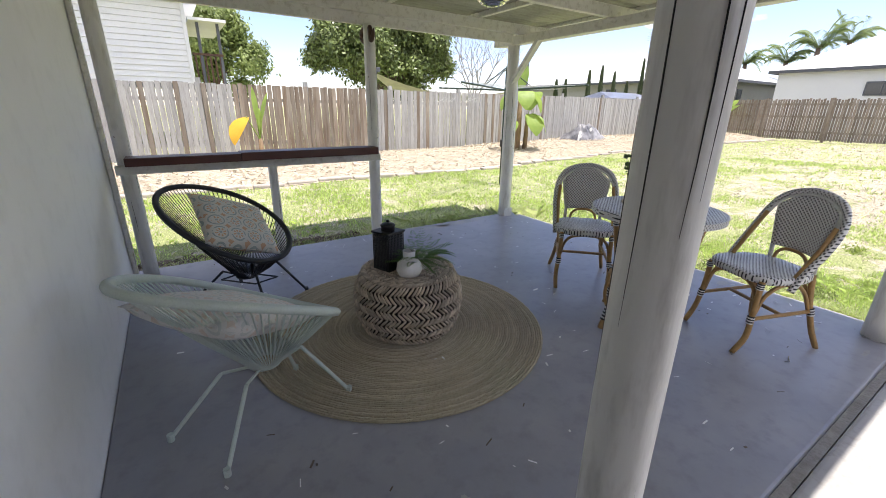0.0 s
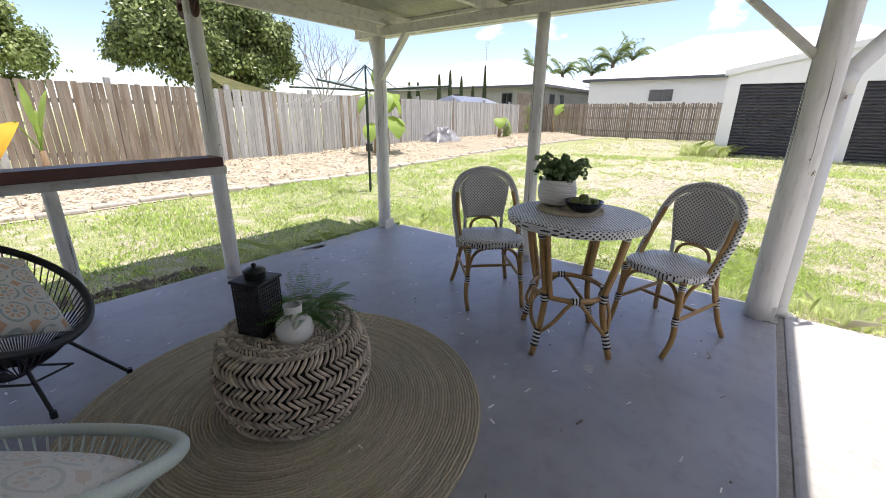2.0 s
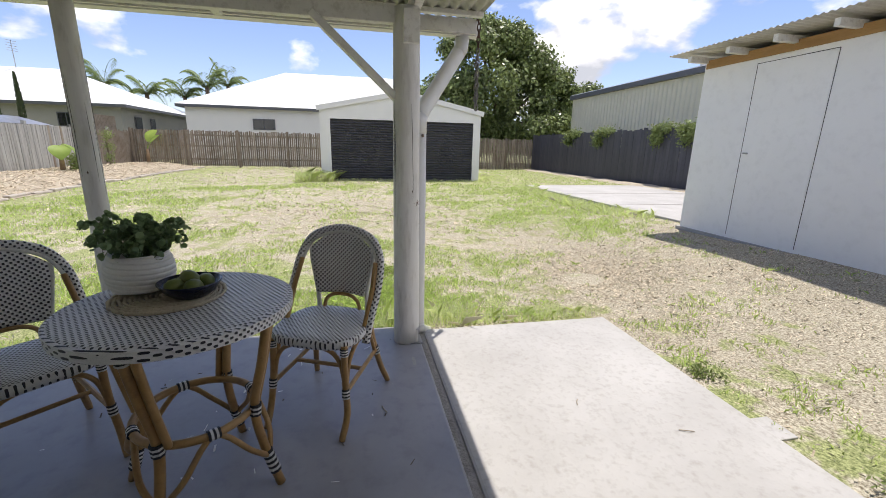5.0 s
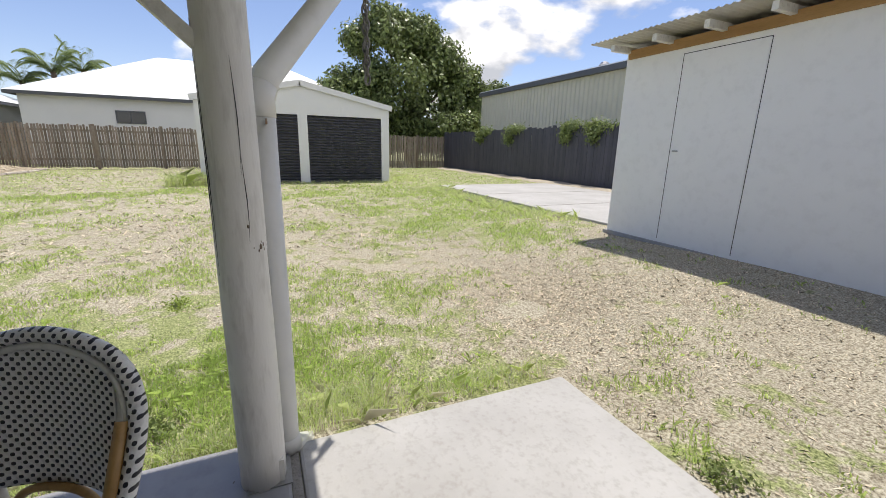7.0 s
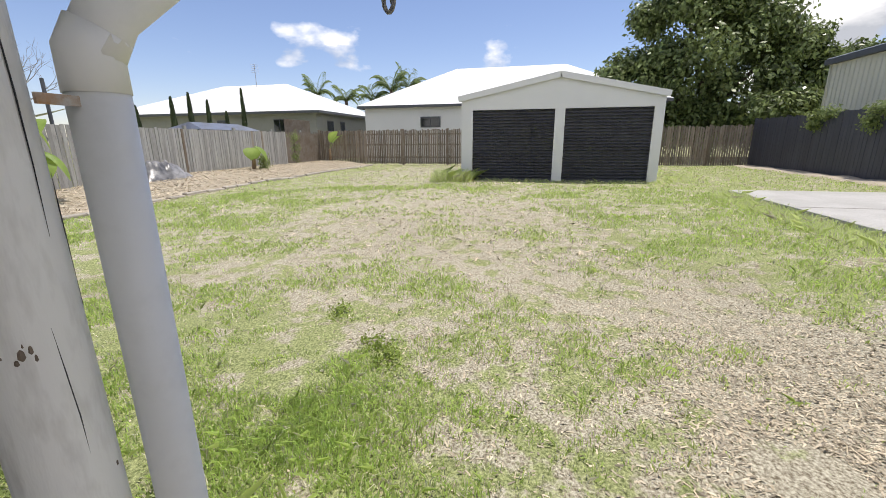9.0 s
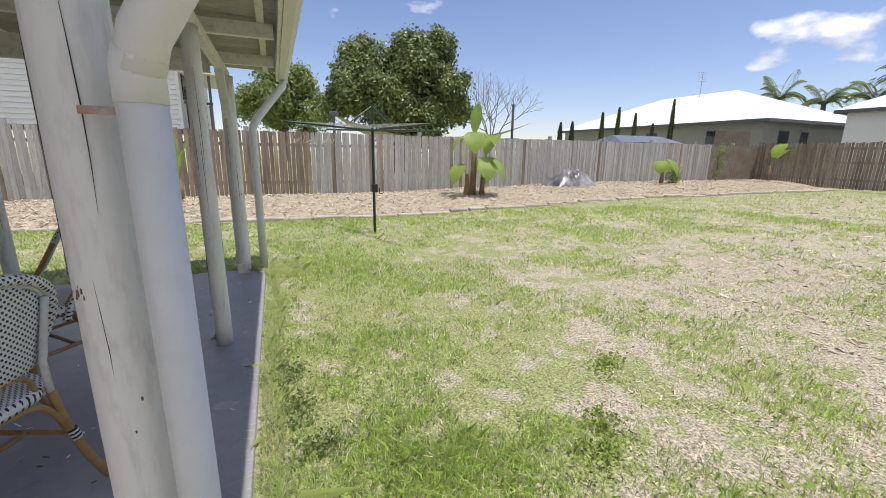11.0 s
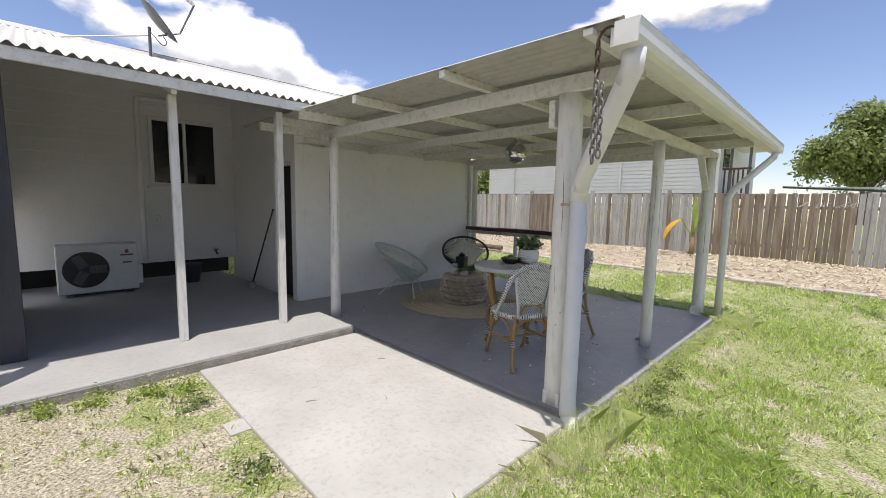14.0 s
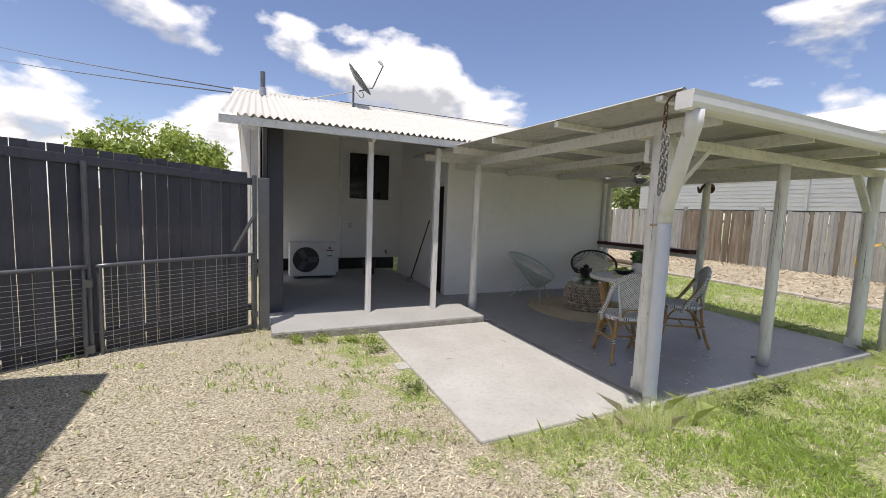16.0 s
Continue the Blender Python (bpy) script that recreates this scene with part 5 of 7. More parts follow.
def bistro_chair():
    e = thing("bistro_chair", pose(0, 0, 0), "rattan bistro chair with black and white woven seat", "chair", "bistro chairs")
    # seat
    bm, prof = bmesh.new(), []
    n = 40
    for i in range(n):
        t = 2 * math.pi * i / n
        cx, cy = math.cos(t), math.sin(t)
        k = (abs(cx) ** 3.2 + abs(cy) ** 3.2) ** (-1 / 3.2)
        x, y = 0.215 * cx * k * (1 + 0.05 * cy), 0.205 * cy * k
        prof.append((x, y))
    rings = [[bm.verts.new((x * s, y * s, z)) for x, y in prof] for s, z in ((0.97, 0.405), (1.0, 0.42), (0.995, 0.437), (0.95, 0.448), (0.6, 0.44), (0.2, 0.437))]
    for a, b in zip(rings, rings[1:]):
        for k in range(n):
            bm.faces.new((a[k], a[(k + 1) % n], b[(k + 1) % n], b[k]))
    bm.faces.new(rings[-1])
    bm.faces.new(rings[0][::-1])
    part("seat", bm, M_WEAVE_TOP, e, "black and white woven seat", True)
    # outer hoop
    hp = smooth_path([(-0.215, 0.02, 0.37), (-0.222, -0.02, 0.46), (-0.228, -0.12, 0.60), (-0.215, -0.19, 0.73), (-0.15, -0.225, 0.825), (0, -0.24, 0.865), (0.15, -0.225, 0.825), (0.215, -0.19, 0.73), (0.228, -0.12, 0.60), (0.222, -0.02, 0.46), (0.215, 0.02, 0.37)], 6)
    part("back_hoop", a_tube(hp, 0.018, 10), M_WEAVE_BACK, e, "woven-wrapped hoop", True)
    inner = [p + Vector((0, 0.012, -0.02)) for p in hp[6:-6]]
    part("inner_hoop", a_tube([Vector((p.x * 0.93, p.y, p.z)) for p in inner], 0.008, 8), M_WRAP_W, e, smooth=True)
    for s in (-1, 1):
        part("hoop_cane", a_tube([(s * 0.198, 0.02, 0.39), (s * 0.203, -0.01, 0.46), (s * 0.207, -0.10, 0.60), (s * 0.198, -0.165, 0.71)], 0.0125, 8), M_RATTAN, e, "bare rattan cane inside the hoop", True)
    # back panel
    bm, cols, rows, th = bmesh.new(), 12, 12, 0.008
    faces = []
    for side in (0, 1):
        g = []
        for j in range(rows + 1):
            v = j / rows
            row = []
            for i in range(cols + 1):
                u = 2 * i / cols - 1
                hw = 0.128 + 0.045 * v - 0.03 * max(0, v - 0.75) * 4 * 0.4
                top = 0.845 - 0.075 * u * u
                z = 0.525 + (top - 0.525) * v
                y = -0.205 - 0.03 * v + 0.028 * u * u + (th if side else 0)
                row.append(bm.verts.new((u * hw, y, z)))
            g.append(row)
        for j in range(rows):
            for i in range(cols):
                q = (g[j][i], g[j][i + 1], g[j + 1][i + 1], g[j + 1][i])
                bm.faces.new(q if side == 0 else q[::-1])
        faces.append(g)
    a, b = faces
    edge = [(j, 0) for j in range(rows)] + [(rows, i) for i in range(cols)] + [(j, cols) for j in range(rows, 0, -1)] + [(0, i) for i in range(cols, 0, -1)]
    for k, (j, i) in enumerate(edge):
        j2, i2 = edge[(k + 1) % len(edge)]
        bm.faces.new((a[j][i], a[j2][i2], b[j2][i2], b[j][i]))
    part("backrest", bm, M_WEAVE_BACK, e, "black and white woven back", True)
    for s in (-1, 1):
        part("back_stile", a_tube([(s * 0.135, -0.20, 0.42), (s * 0.135, -0.195, 0.53), (s * 0.165, -0.205, 0.70), (s * 0.172, -0.215, 0.765)], 0.012, 8), M_WRAP_W, e, "white-wrapped stile", True)
        fl = part("leg", a_tube(smooth_path([(s * 0.175, 0.165, 0.42), (s * 0.178, 0.172, 0.25), (s * 0.19, 0.19, 0.10), (s * 0.185, 0.245, 0.0)], 4), [0.0155] * 12 + [0.014], 9), M_RATTAN, e, smooth=True)
        rl = part("leg", a_tube(smooth_path([(s * 0.150, -0.18, 0.43), (s * 0.165, -0.195, 0.28), (s * 0.19, -0.23, 0.12), (s * 0.215, -0.275, 0.0)], 4), [0.0155] * 12 + [0.014], 9), M_RATTAN, e, smooth=True)
        wrap(fl, (s * 0.18, 0.177, 0.22), (s * 0.182, 0.18, 0.175), 0.018)
        wrap(fl, (s * 0.175, 0.166, 0.41), (s * 0.175, 0.168, 0.375), 0.018)
        wrap(rl, (s * 0.172, -0.205, 0.24), (s * 0.18, -0.213, 0.195), 0.018)
        part("stretcher", a_tube([(s * 0.18, 0.175, 0.20), (s * 0.176, -0.21, 0.22)], 0.011, 8), M_RATTAN, e)
        part("side_arch", a_tube(smooth_path([(s * 0.178, 0.165, 0.22), (s * 0.18, 0.13, 0.33), (s * 0.19, 0.06, 0.395), (s * 0.19, -0.04, 0.395), (s * 0.178, -0.13, 0.33), (s * 0.172, -0.195, 0.22)], 4), 0.0105, 8), M_RATTAN, e, smooth=True)
    part("front_arch", a_tube(smooth_path([(-0.178, 0.172, 0.22), (-0.15, 0.165, 0.34), (-0.08, 0.16, 0.395), (0.08, 0.16, 0.395), (0.15, 0.165, 0.34), (0.178, 0.172, 0.22)], 4), 0.0105, 8), M_RATTAN, e, smooth=True)
    part("rear_arch", a_tube(smooth_path([(-0.172, -0.20, 0.24), (-0.13, -0.19, 0.34), (-0.07, -0.185, 0.39), (0.07, -0.185, 0.39), (0.13, -0.19, 0.34), (0.172, -0.20, 0.24)], 4), 0.0105, 8), M_RATTAN, e, smooth=True)
    part("back_arch", a_tube(smooth_path([(-0.10, -0.185, 0.44), (-0.085, -0.187, 0.49), (-0.04, -0.19, 0.518), (0.04, -0.19, 0.518), (0.085, -0.187, 0.49), (0.10, -0.185, 0.44)], 4), 0.0095, 8), M_RATTAN, e, smooth=True)
    part("cross_stretcher", a_tube([(-0.178, -0.02, 0.21), (0.178, -0.02, 0.21)], 0.0105, 8), M_RATTAN, e)
    return e


chair = bistro_chair()
chair.matrix_world = pose(3.22, 2.57, 0, 0, 0, 135)
copy_thing(chair, pose(3.405, 1.472, 0, 0, 0, 66.2))


def bistro_table():
    e = thing("bistro_table", pose(2.98, 1.905, 0, 0, 0, 168), "round rattan bistro table with woven top", "table")
    part("tabletop", lathe(bmesh.new(), [(0.335, 0.70), (0.348, 0.705), (0.352, 0.72), (0.348, 0.737), (0.335, 0.742), (0.2, 0.742), (0.01, 0.742)], 56), M_WEAVE_TOP, e, "black and white woven top")
    part("apron", lathe(bmesh.new(), [(0.34, 0.698), (0.356, 0.70), (0.358, 0.735), (0.352, 0.738)], 56), M_WEAVE_BACK, e)
    for k in range(4):
        a = math.pi / 2 * k
        c, s = math.cos(a), math.sin(a)

        def at(r, z, o=0.0):
            return (r * c - o * s, r * s + o * c, z)

        lg = part("leg", a_tube(smooth_path([at(0.29, 0.70), at(0.255, 0.52), at(0.212, 0.33), at(0.238, 0.16), at(0.288, 0.0)], 5), 0.017, 9), M_RATTAN, e, smooth=True)
        wrap(lg, at(0.243, 0.145), at(0.272, 0.055), 0.021, 9)
        wrap(lg, at(0.218, 0.345), at(0.214, 0.30), 0.021, 5)
        wrap(lg, at(0.288, 0.69), at(0.285, 0.66), 0.021, 4)
        part("leg_twin", a_tube(smooth_path([at(0.29, 0.70, 0.034), at(0.253, 0.52, 0.032), at(0.214, 0.36, 0.03), at(0.205, 0.325, 0.03)], 4), 0.013, 8), M_RATTAN, e, smooth=True)
        b = a + math.pi / 2
        part("lower_arch", a_tube(smooth_path([at(0.252, 0.12), at(0.225, 0.20, 0.07), (0.195 * math.cos((a + b) / 2), 0.195 * math.sin((a + b) / 2), 0.315), (0.225 * math.cos(b) + 0.07 * math.sin(b), 0.225 * math.sin(b) - 0.07 * math.cos(b), 0.20), (0.252 * math.cos(b), 0.252 * math.sin(b), 0.12)], 5), 0.0105, 8), M_RATTAN, e, smooth=True)
        m = (a + b) / 2
        wrap(e, (0.195 * math.cos(m - 0.1), 0.195 * math.sin(m - 0.1), 0.32), (0.195 * math.cos(m + 0.1), 0.195 * math.sin(m + 0.1), 0.32), 0.019, 5)
    part("ring", a_tube([(0.195 * math.cos(t), 0.195 * math.sin(t), 0.32) for t in np.linspace(0, 2 * math.pi, 40, endpoint=False)], 0.0145, 8, True), M_RATTAN, e, smooth=True)


bistro_table()


def table_things():
    z = 0.742
    m = thing("placemat", pose(3.03, 1.96, z), "round woven natural fibre placemat on the table", "placemat")
    bm, r = bmesh.new(), 0.012
    while r < 0.182:
        n = max(9, int(2 * math.pi * r / 0.018))
        tube(bm, [((r + 0.002 * math.sin(i * 2.2)) * math.cos(2 * math.pi * i / n), (r + 0.002 * math.sin(i * 2.2)) * math.sin(2 * math.pi * i / n), 0.006 + 0.0015 * math.sin(2.6 * i)) for i in range(n)], 0.008, 6, True, 0.7)
        r += 0.0145
    part("braid", bm, M_JUTE, m, smooth=True)["kind"] = "stuff"
    z += 0.012
    p = thing("pot_plant", pose(3.085, 2.065, z), "leafy green plant in a white ribbed round pot", "plant")
    prof = [(0.055, 0.0), (0.075, 0.006)]
    for i in range(57):
        t = i / 56
        prof.append((0.083 + 0.024 * math.sin(math.pi * (0.12 + 0.75 * t)), 0.012 + 0.125 * t))
    prof += [(0.088, 0.14), (0.083, 0.138), (0.08, 0.11), (0.01, 0.108)]
    bm = lathe(bmesh.new(), prof, 64)
    for v in bm.verts:
        a, t = math.atan2(v.co.y, v.co.x), (v.co.z - 0.012) / 0.125
        if 0.0 < t < 1.0:
            k = 1 - 0.05 * max(0.0, math.cos(2 * math.pi * 7 * t + 2 * a + 0.7 * math.sin(2 * a))) ** 3
            v.co.x, v.co.y = v.co.x * k, v.co.y * k
    part("pot", bm, M_CERAMIC, p, "white ribbed pot", True)
    vs, fs, rng = [], [], random.Random(9)
    stems = bmesh.new()
    for i in range(60):
        a, l = rng.uniform(0, 6.28), rng.uniform(0.05, 0.155)
        lift = rng.uniform(0.05, 0.17)
        pts = smooth_path([(0.02 * math.cos(a), 0.02 * math.sin(a), 0.10), (l * 0.6 * math.cos(a), l * 0.6 * math.sin(a), 0.12 + lift * 0.75), (l * math.cos(a), l * math.sin(a), 0.12 + lift * (0.9 if i % 4 else 0.3))], 4)
        tube(stems, pts, 0.0014, 4)
        for q in pts[3:]:
            for k in range(3):
                d = Vector((rng.gauss(0, 1), rng.gauss(0, 1), rng.gauss(0.3, 0.8))).normalized()
                o = d.orthogonal().normalized()
                w, c = d.cross(o), Vector(q) + d * 0.012
                s, b = rng.uniform(0.009, 0.0145), len(vs)
                vs.extend(tuple(c + (o * math.cos(t) + w * math.sin(t)) * s + d * 0.2 * s * math.cos(2 * t)) for t in (2 * math.pi * h / 7 for h in range(7)))
                fs.append(tuple(range(b, b + 7)))
    part("stems", stems, M_POTLEAF, p)
    part("leaves", (vs, fs), M_POTLEAF, p, "round grey-green leaves")["kind"] = "stuff"
    b = thing("bowl", pose(3.0, 1.88, z), "shallow navy glazed bowl holding fruit", "bowl")
    part("bowl_body", lathe(bmesh.new(), [(0.05, 0), (0.056, 0.003), (0.078, 0.02), (0.098, 0.05), (0.10, 0.055), (0.096, 0.055), (0.075, 0.026), (0.05, 0.012), (0.005, 0.010)], 40), M_NAVY, b, smooth=True)
    for i, (x, y, h) in enumerate(((0.035, 0.02, 0.043), (-0.03, 0.035, 0.043), (-0.04, -0.025, 0.043), (0.025, -0.042, 0.043), (0.0, 0.0, 0.062))):
        f = tagged(part("fruit", lathe(bmesh.new(), [(0.004, -0.036), (0.018, -0.031), (0.027, -0.015), (0.028, 0.004), (0.022, 0.021), (0.012, 0.032), (0.003, 0.037)], 16), M_PEAR, smooth=True), "small green fruit in the navy bowl", "fruit", "fruit in the bowl")
        f.matrix_world = pose(3.0 + x, 1.88 + y, z + h, 70 + 20 * i, 30 * i, 50 * i)


table_things()


def hanging_things():
    e = thing("mirror_ball", pose(2.38, 2.77, 1.965), "mirror-tiled ball hanging under the patio roof", "mirror ball")
    r = 0.13
    part("ball_core", lathe(bmesh.new(), [(r * 0.985 * math.cos(t), r * 0.985 * math.sin(t)) for t in np.linspace(-1.55, 1.55, 20)], 32), M_GALV, e, smooth=True)
    bm = bmesh.new()
    for lat in np.linspace(-1.35, 1.35, 18):
        n = max(4, int(2 * math.pi * r * math.cos(lat) / 0.0185))
        for i in range(n):
            a = 2 * math.pi * i / n
            nrm = Vector((math.cos(lat) * math.cos(a), math.cos(lat) * math.sin(a), math.sin(lat)))
            u = Vector((-math.sin(a), math.cos(a), 0))
            v = nrm.cross(u)
            c = nrm * r
            h = 0.008
            bm.faces.new([bm.verts.new(c + u * p * h + v * q * h) for p, q in ((-1, -1), (1, -1), (1, 1), (-1, 1))])
    part("mirror_tiles", bm, M_MIRROR, e)["kind"] = "stuff"
    part("hanger", a_tube([(0, 0, r * 0.95), (0, 0, r + 0.06)], 0.012, 8), M_GALV, e)
    ch = thing("chain", pose(4.47, 0.45, 2.10), "rusty steel chain hanging from the roof corner", "chain")
    part("hook", a_tube(smooth_path([(0.09, 0.0, 0.03), (0.05, 0, 0.04), (0.02, 0, 0.03), (0, 0, 0)], 4), 0.006, 6), M_RUST, ch)
    z = 0.0
    for i in range(15):
        pts = []
        for t in np.linspace(0, 2 * math.pi, 14, endpoint=False):
            x, y = 0.011 * math.cos(t), 0.024 * math.sin(t)
            pts.append((x if i % 2 else 0, 0 if i % 2 else x, z - 0.022 + y))
        part("link", a_tube(pts, 0.005, 6, True), M_CHAIN if i > 3 else M_RUST, ch)
        z -= 0.037
    for i in range(9):
        pts = []
        for t in np.linspace(0, 2 * math.pi, 14, endpoint=False):
            x, y = 0.011 * math.cos(t), 0.024 * math.sin(t)
            pts.append((0.028 + (0 if i % 2 else x), x if i % 2 else 0, -0.22 - 0.037 * i + y))
        part("link", a_tube(pts, 0.005, 6, True), M_CHAIN, ch)
    h = thing("wall_hook", pose(2.265, 4.30, 1.875, 0, 0, -90), "dark brown cast ornament on the post top", "ornament")
    part("disc", a_tube([(-0.12 + 0.045 * math.cos(t), 0, 0.045 * math.sin(t)) for t in np.linspace(0, 2 * math.pi, 20, endpoint=False)], 0.028, 8, True), M_RUST, h, smooth=True)
    part("horn", a_tube(smooth_path([(0.0, 0, 0.06), (0.05, -0.02, 0.02), (0.085, -0.03, -0.06), (0.115, -0.03, -0.04), (0.15, -0.03, 0.02)], 5), [0.02] * 16 + [0.018, 0.016, 0.013, 0.009, 0.005], 8), M_RUST, h, smooth=True)


hanging_things()


def house_things():
    a = thing("air_conditioner", pose(-1.62, -0.91, 0.06), "white outdoor air conditioner unit on the slab", "air conditioner")
    part("case", a_box(-0.15, 0.15, -0.41, 0.41, 0.04, 0.66, bevel=0.012), M_PIPE, a)
    part("front_panel", a_box(0.151, 0.158, -0.40, 0.16, 0.05, 0.65, bevel=0.003), M_PIPE, a)
    part("fan_opening", lathe(bmesh.new(), [(0.225, 0.0), (0.23, 0.004), (0.225, 0.008), (0.02, 0.006)], 40), M_BLACK, a).matrix_local = pose(0.159, -0.13, 0.345, 0, 90, 0)
    g = bmesh.new()
    for r in (0.05, 0.09, 0.13, 0.17, 0.21):
        tube(g, [(0.172, -0.13 + r * math.cos(t), 0.345 + r * math.sin(t)) for t in np.linspace(0, 2 * math.pi, 32, endpoint=False)], 0.003, 4, True)
    for t in np.linspace(0, 2 * math.pi, 8, endpoint=False):
        tube(g, [(0.172, -0.13, 0.345), (0.172, -0.13 + 0.225 * math.cos(t), 0.345 + 0.225 * math.sin(t))], 0.003, 4)
    part("fan_grille", g, M_BLACK, a)
    for k in range(3):
        b = part("fan_blade", a_box(-0.004, 0.004, 0.03, 0.2, -0.05, 0.05, bevel=0.003), M_TRIM, a)
        b.matrix_local = pose(0.168, -0.13, 0.345, 120 * k, 0, 0)
    part("valve_cover", a_box(-0.12, 0.12, 0.41, 0.46, 0.1, 0.36, bevel=0.01), M_PIPE, a)
    part("badge", a_box(0.151, 0.156, 0.22, 0.36, 0.50, 0.52), M_TRIM, a, "grey bar of small print")
    part("badge", a_box(0.151, 0.156, 0.27, 0.31, 0.535, 0.58), mat("red_badge", (0.45, 0.03, 0.03), rough=0.4), a, "small red mark")
    part("badge", a_box(0.151, 0.156, 0.24, 0.34, 0.40, 0.42), M_TRIM, a, "grey bar of small print")
    for y in (-0.3, 0.3):
        part("foot", a_box(-0.16, 0.16, y - 0.03, y + 0.03, 0.0, 0.04), M_TRIM, a)
    d = thing("satellite_dish", pose(-1.8, -0.16, 3.28), "grey satellite dish on a roof mast", "satellite dish")
    part("mast", a_tube([(0, 0, -0.02), (0, 0, 0.42)], 0.02, 10), M_CHAR_STEEL, d)
    bm = lathe(bmesh.new(), [(0.01, 0.0), (0.12, 0.008), (0.24, 0.035), (0.33, 0.07), (0.335, 0.073), (0.33, 0.064), (0.24, 0.028), (0.12, 0.0), (0.02, -0.008)], 36)
    part("reflector", bm, M_CHAR_STEEL, d, smooth=True).matrix_local = pose(0.02, 0.06, 0.50, -48, 22, 0)
    part("feed_arm", a_tube([(0.0, 0.10, 0.33), (0.05, 0.36, 0.42), (0.08, 0.55, 0.86)], 0.013, 8), M_CHAR_STEEL, d)
    part("feed_horn", a_tube([(0.08, 0.55, 0.86), (0.08, 0.50, 0.90), (0.08, 0.46, 0.93)], [0.022, 0.035, 0.035], 10), M_PIPE, d)
    part("cable_loop", a_tube(smooth_path([(0, 0.02, 0.35), (0, 0.14, 0.22), (0, 0.2, 0.26), (0, 0.15, 0.36)], 5), 0.006, 6), M_BLACK, d)
    part("stay", a_tube([(0.0, -0.02, 0.3), (0.1, -1.0, -0.02)], 0.011, 8), M_GALV, d)
    v = thing("vent_pipe", pose(-1.5, -1.75, 3.2), "grey vent pipe through the roof", "vent pipe")
    part("pipe", a_tube([(0, 0, -0.02), (0, 0, 0.40)], 0.04, 14), M_CHAR_STEEL, v)
    part("collar", a_tube([(0, 0, 0.0), (0, 0, 0.14)], 0.055, 14), M_GALV, v)
    b = thing("broom", pose(-0.62, 0.905, 0.06), "long-handled broom leaning on the white wall", "broom")
    part("handle", a_tube([(-0.10, -0.18, 0.06), (0.22, 0.02, 1.15)], 0.012, 8), M_BLACK, b)
    part("broom_head", a_box(-0.16, -0.04, -0.24, -0.14, 0.0, 0.09, bevel=0.015), M_PALING, b)
    t = thing("tap", pose(-2.055, 0.62, 0.42), "small brass garden tap under the house wall", "tap")
    part("tap_body", a_tube([(0.0, 0, 0.05), (0.06, 0, 0.06), (0.10, 0, 0.02)], 0.012, 8), M_RUST, t)
    part("tap_handle", a_box(0.035, 0.075, -0.03, 0.03, 0.075, 0.088), M_RUST, t)
    bk = thing("bucket", pose(-1.75, 0.20, 0.06), "dark grey plastic bucket under the window", "bucket")
    part("bucket_body", lathe(bmesh.new(), [(0.1, 0), (0.14, 0.28), (0.145, 0.28), (0.135, 0.27), (0.09, 0.01)], 24), M_TRIM, bk, smooth=True)
    k = thing("door_lock", pose(-2.03, -0.14, 1.02), "small steel lock plate on the wall", "lock")
    part("plate", a_box(0, 0.008, -0.03, 0.03, -0.05, 0.05, bevel=0.003), M_GALV, k)
    part("knob", a_tube([(0.005, 0, 0), (0.05, 0, 0)], 0.018, 10), M_GALV, k)


house_things()


# clothes hoist
def hoist():
    e = thing("clothes_hoist", pose(5.99, 6.765, float(ground_z(5.99, 6.765))), "dark green rotary clothes hoist on the lawn", "clothes hoist")
    part("mast", a_tube([(0, 0, -0.05), (0, 0, 1.78)], 0.024, 10), M_GREEN_METAL, e)
    part("inner_mast", a_tube([(0, 0, 1.70), (0, 0, 2.14)], 0.017, 10), M_GREEN_METAL, e)
    part("crank_box", a_box(-0.035, 0.06, -0.04, 0.04, 0.72, 0.86, bevel=0.008), M_BLACK, e)
    part("crank_handle", a_tube([(0.06, 0, 0.79), (0.10, 0, 0.79), (0.10, 0, 0.70), (0.15, 0, 0.70)], 0.009, 8), M_BLACK, e)
    for k in range(4):
        a = radians(22 + 90 * k)
        c, s = math.cos(a), math.sin(a)
        part("arm", a_tube([(0, 0, 1.74), (1.5 * c, 1.5 * s, 1.80)], 0.016, 8), M_GREEN_METAL, e)
        part("stay", a_tube([(0, 0, 2.13), (0.55 * c, 0.55 * s, 1.765)], 0.009, 6), M_GREEN_METAL, e)
        b = a + math.pi / 2
        for r in np.linspace(0.55, 1.45, 7):
            p, q = Vector((r * c, r * s, 1.775 + 0.02 * r)), Vector((r * math.cos(b), r * math.sin(b), 1.775 + 0.02 * r))
            part("line", a_tube([p, (p + q) / 2 - Vector((0, 0, 0.03)), q], 0.0028, 4), M_WIRE, e)
    rng = random.Random(3)
    for i in range(9):
        a, r = radians(150 + rng.uniform(-40, 60)), rng.uniform(0.7, 1.4)
        x, y = r * math.cos(a), r * math.sin(a)
        part("loose_cord", a_tube(smooth_path([(x, y, 1.78), (x + 0.05, y + 0.02, 1.62), (x + rng.uniform(-0.1, 0.15), y, 1.52), (x + rng.uniform(0, 0.2), y, 1.6)], 4), 0.003, 4), M_WIRE, e)


hoist()


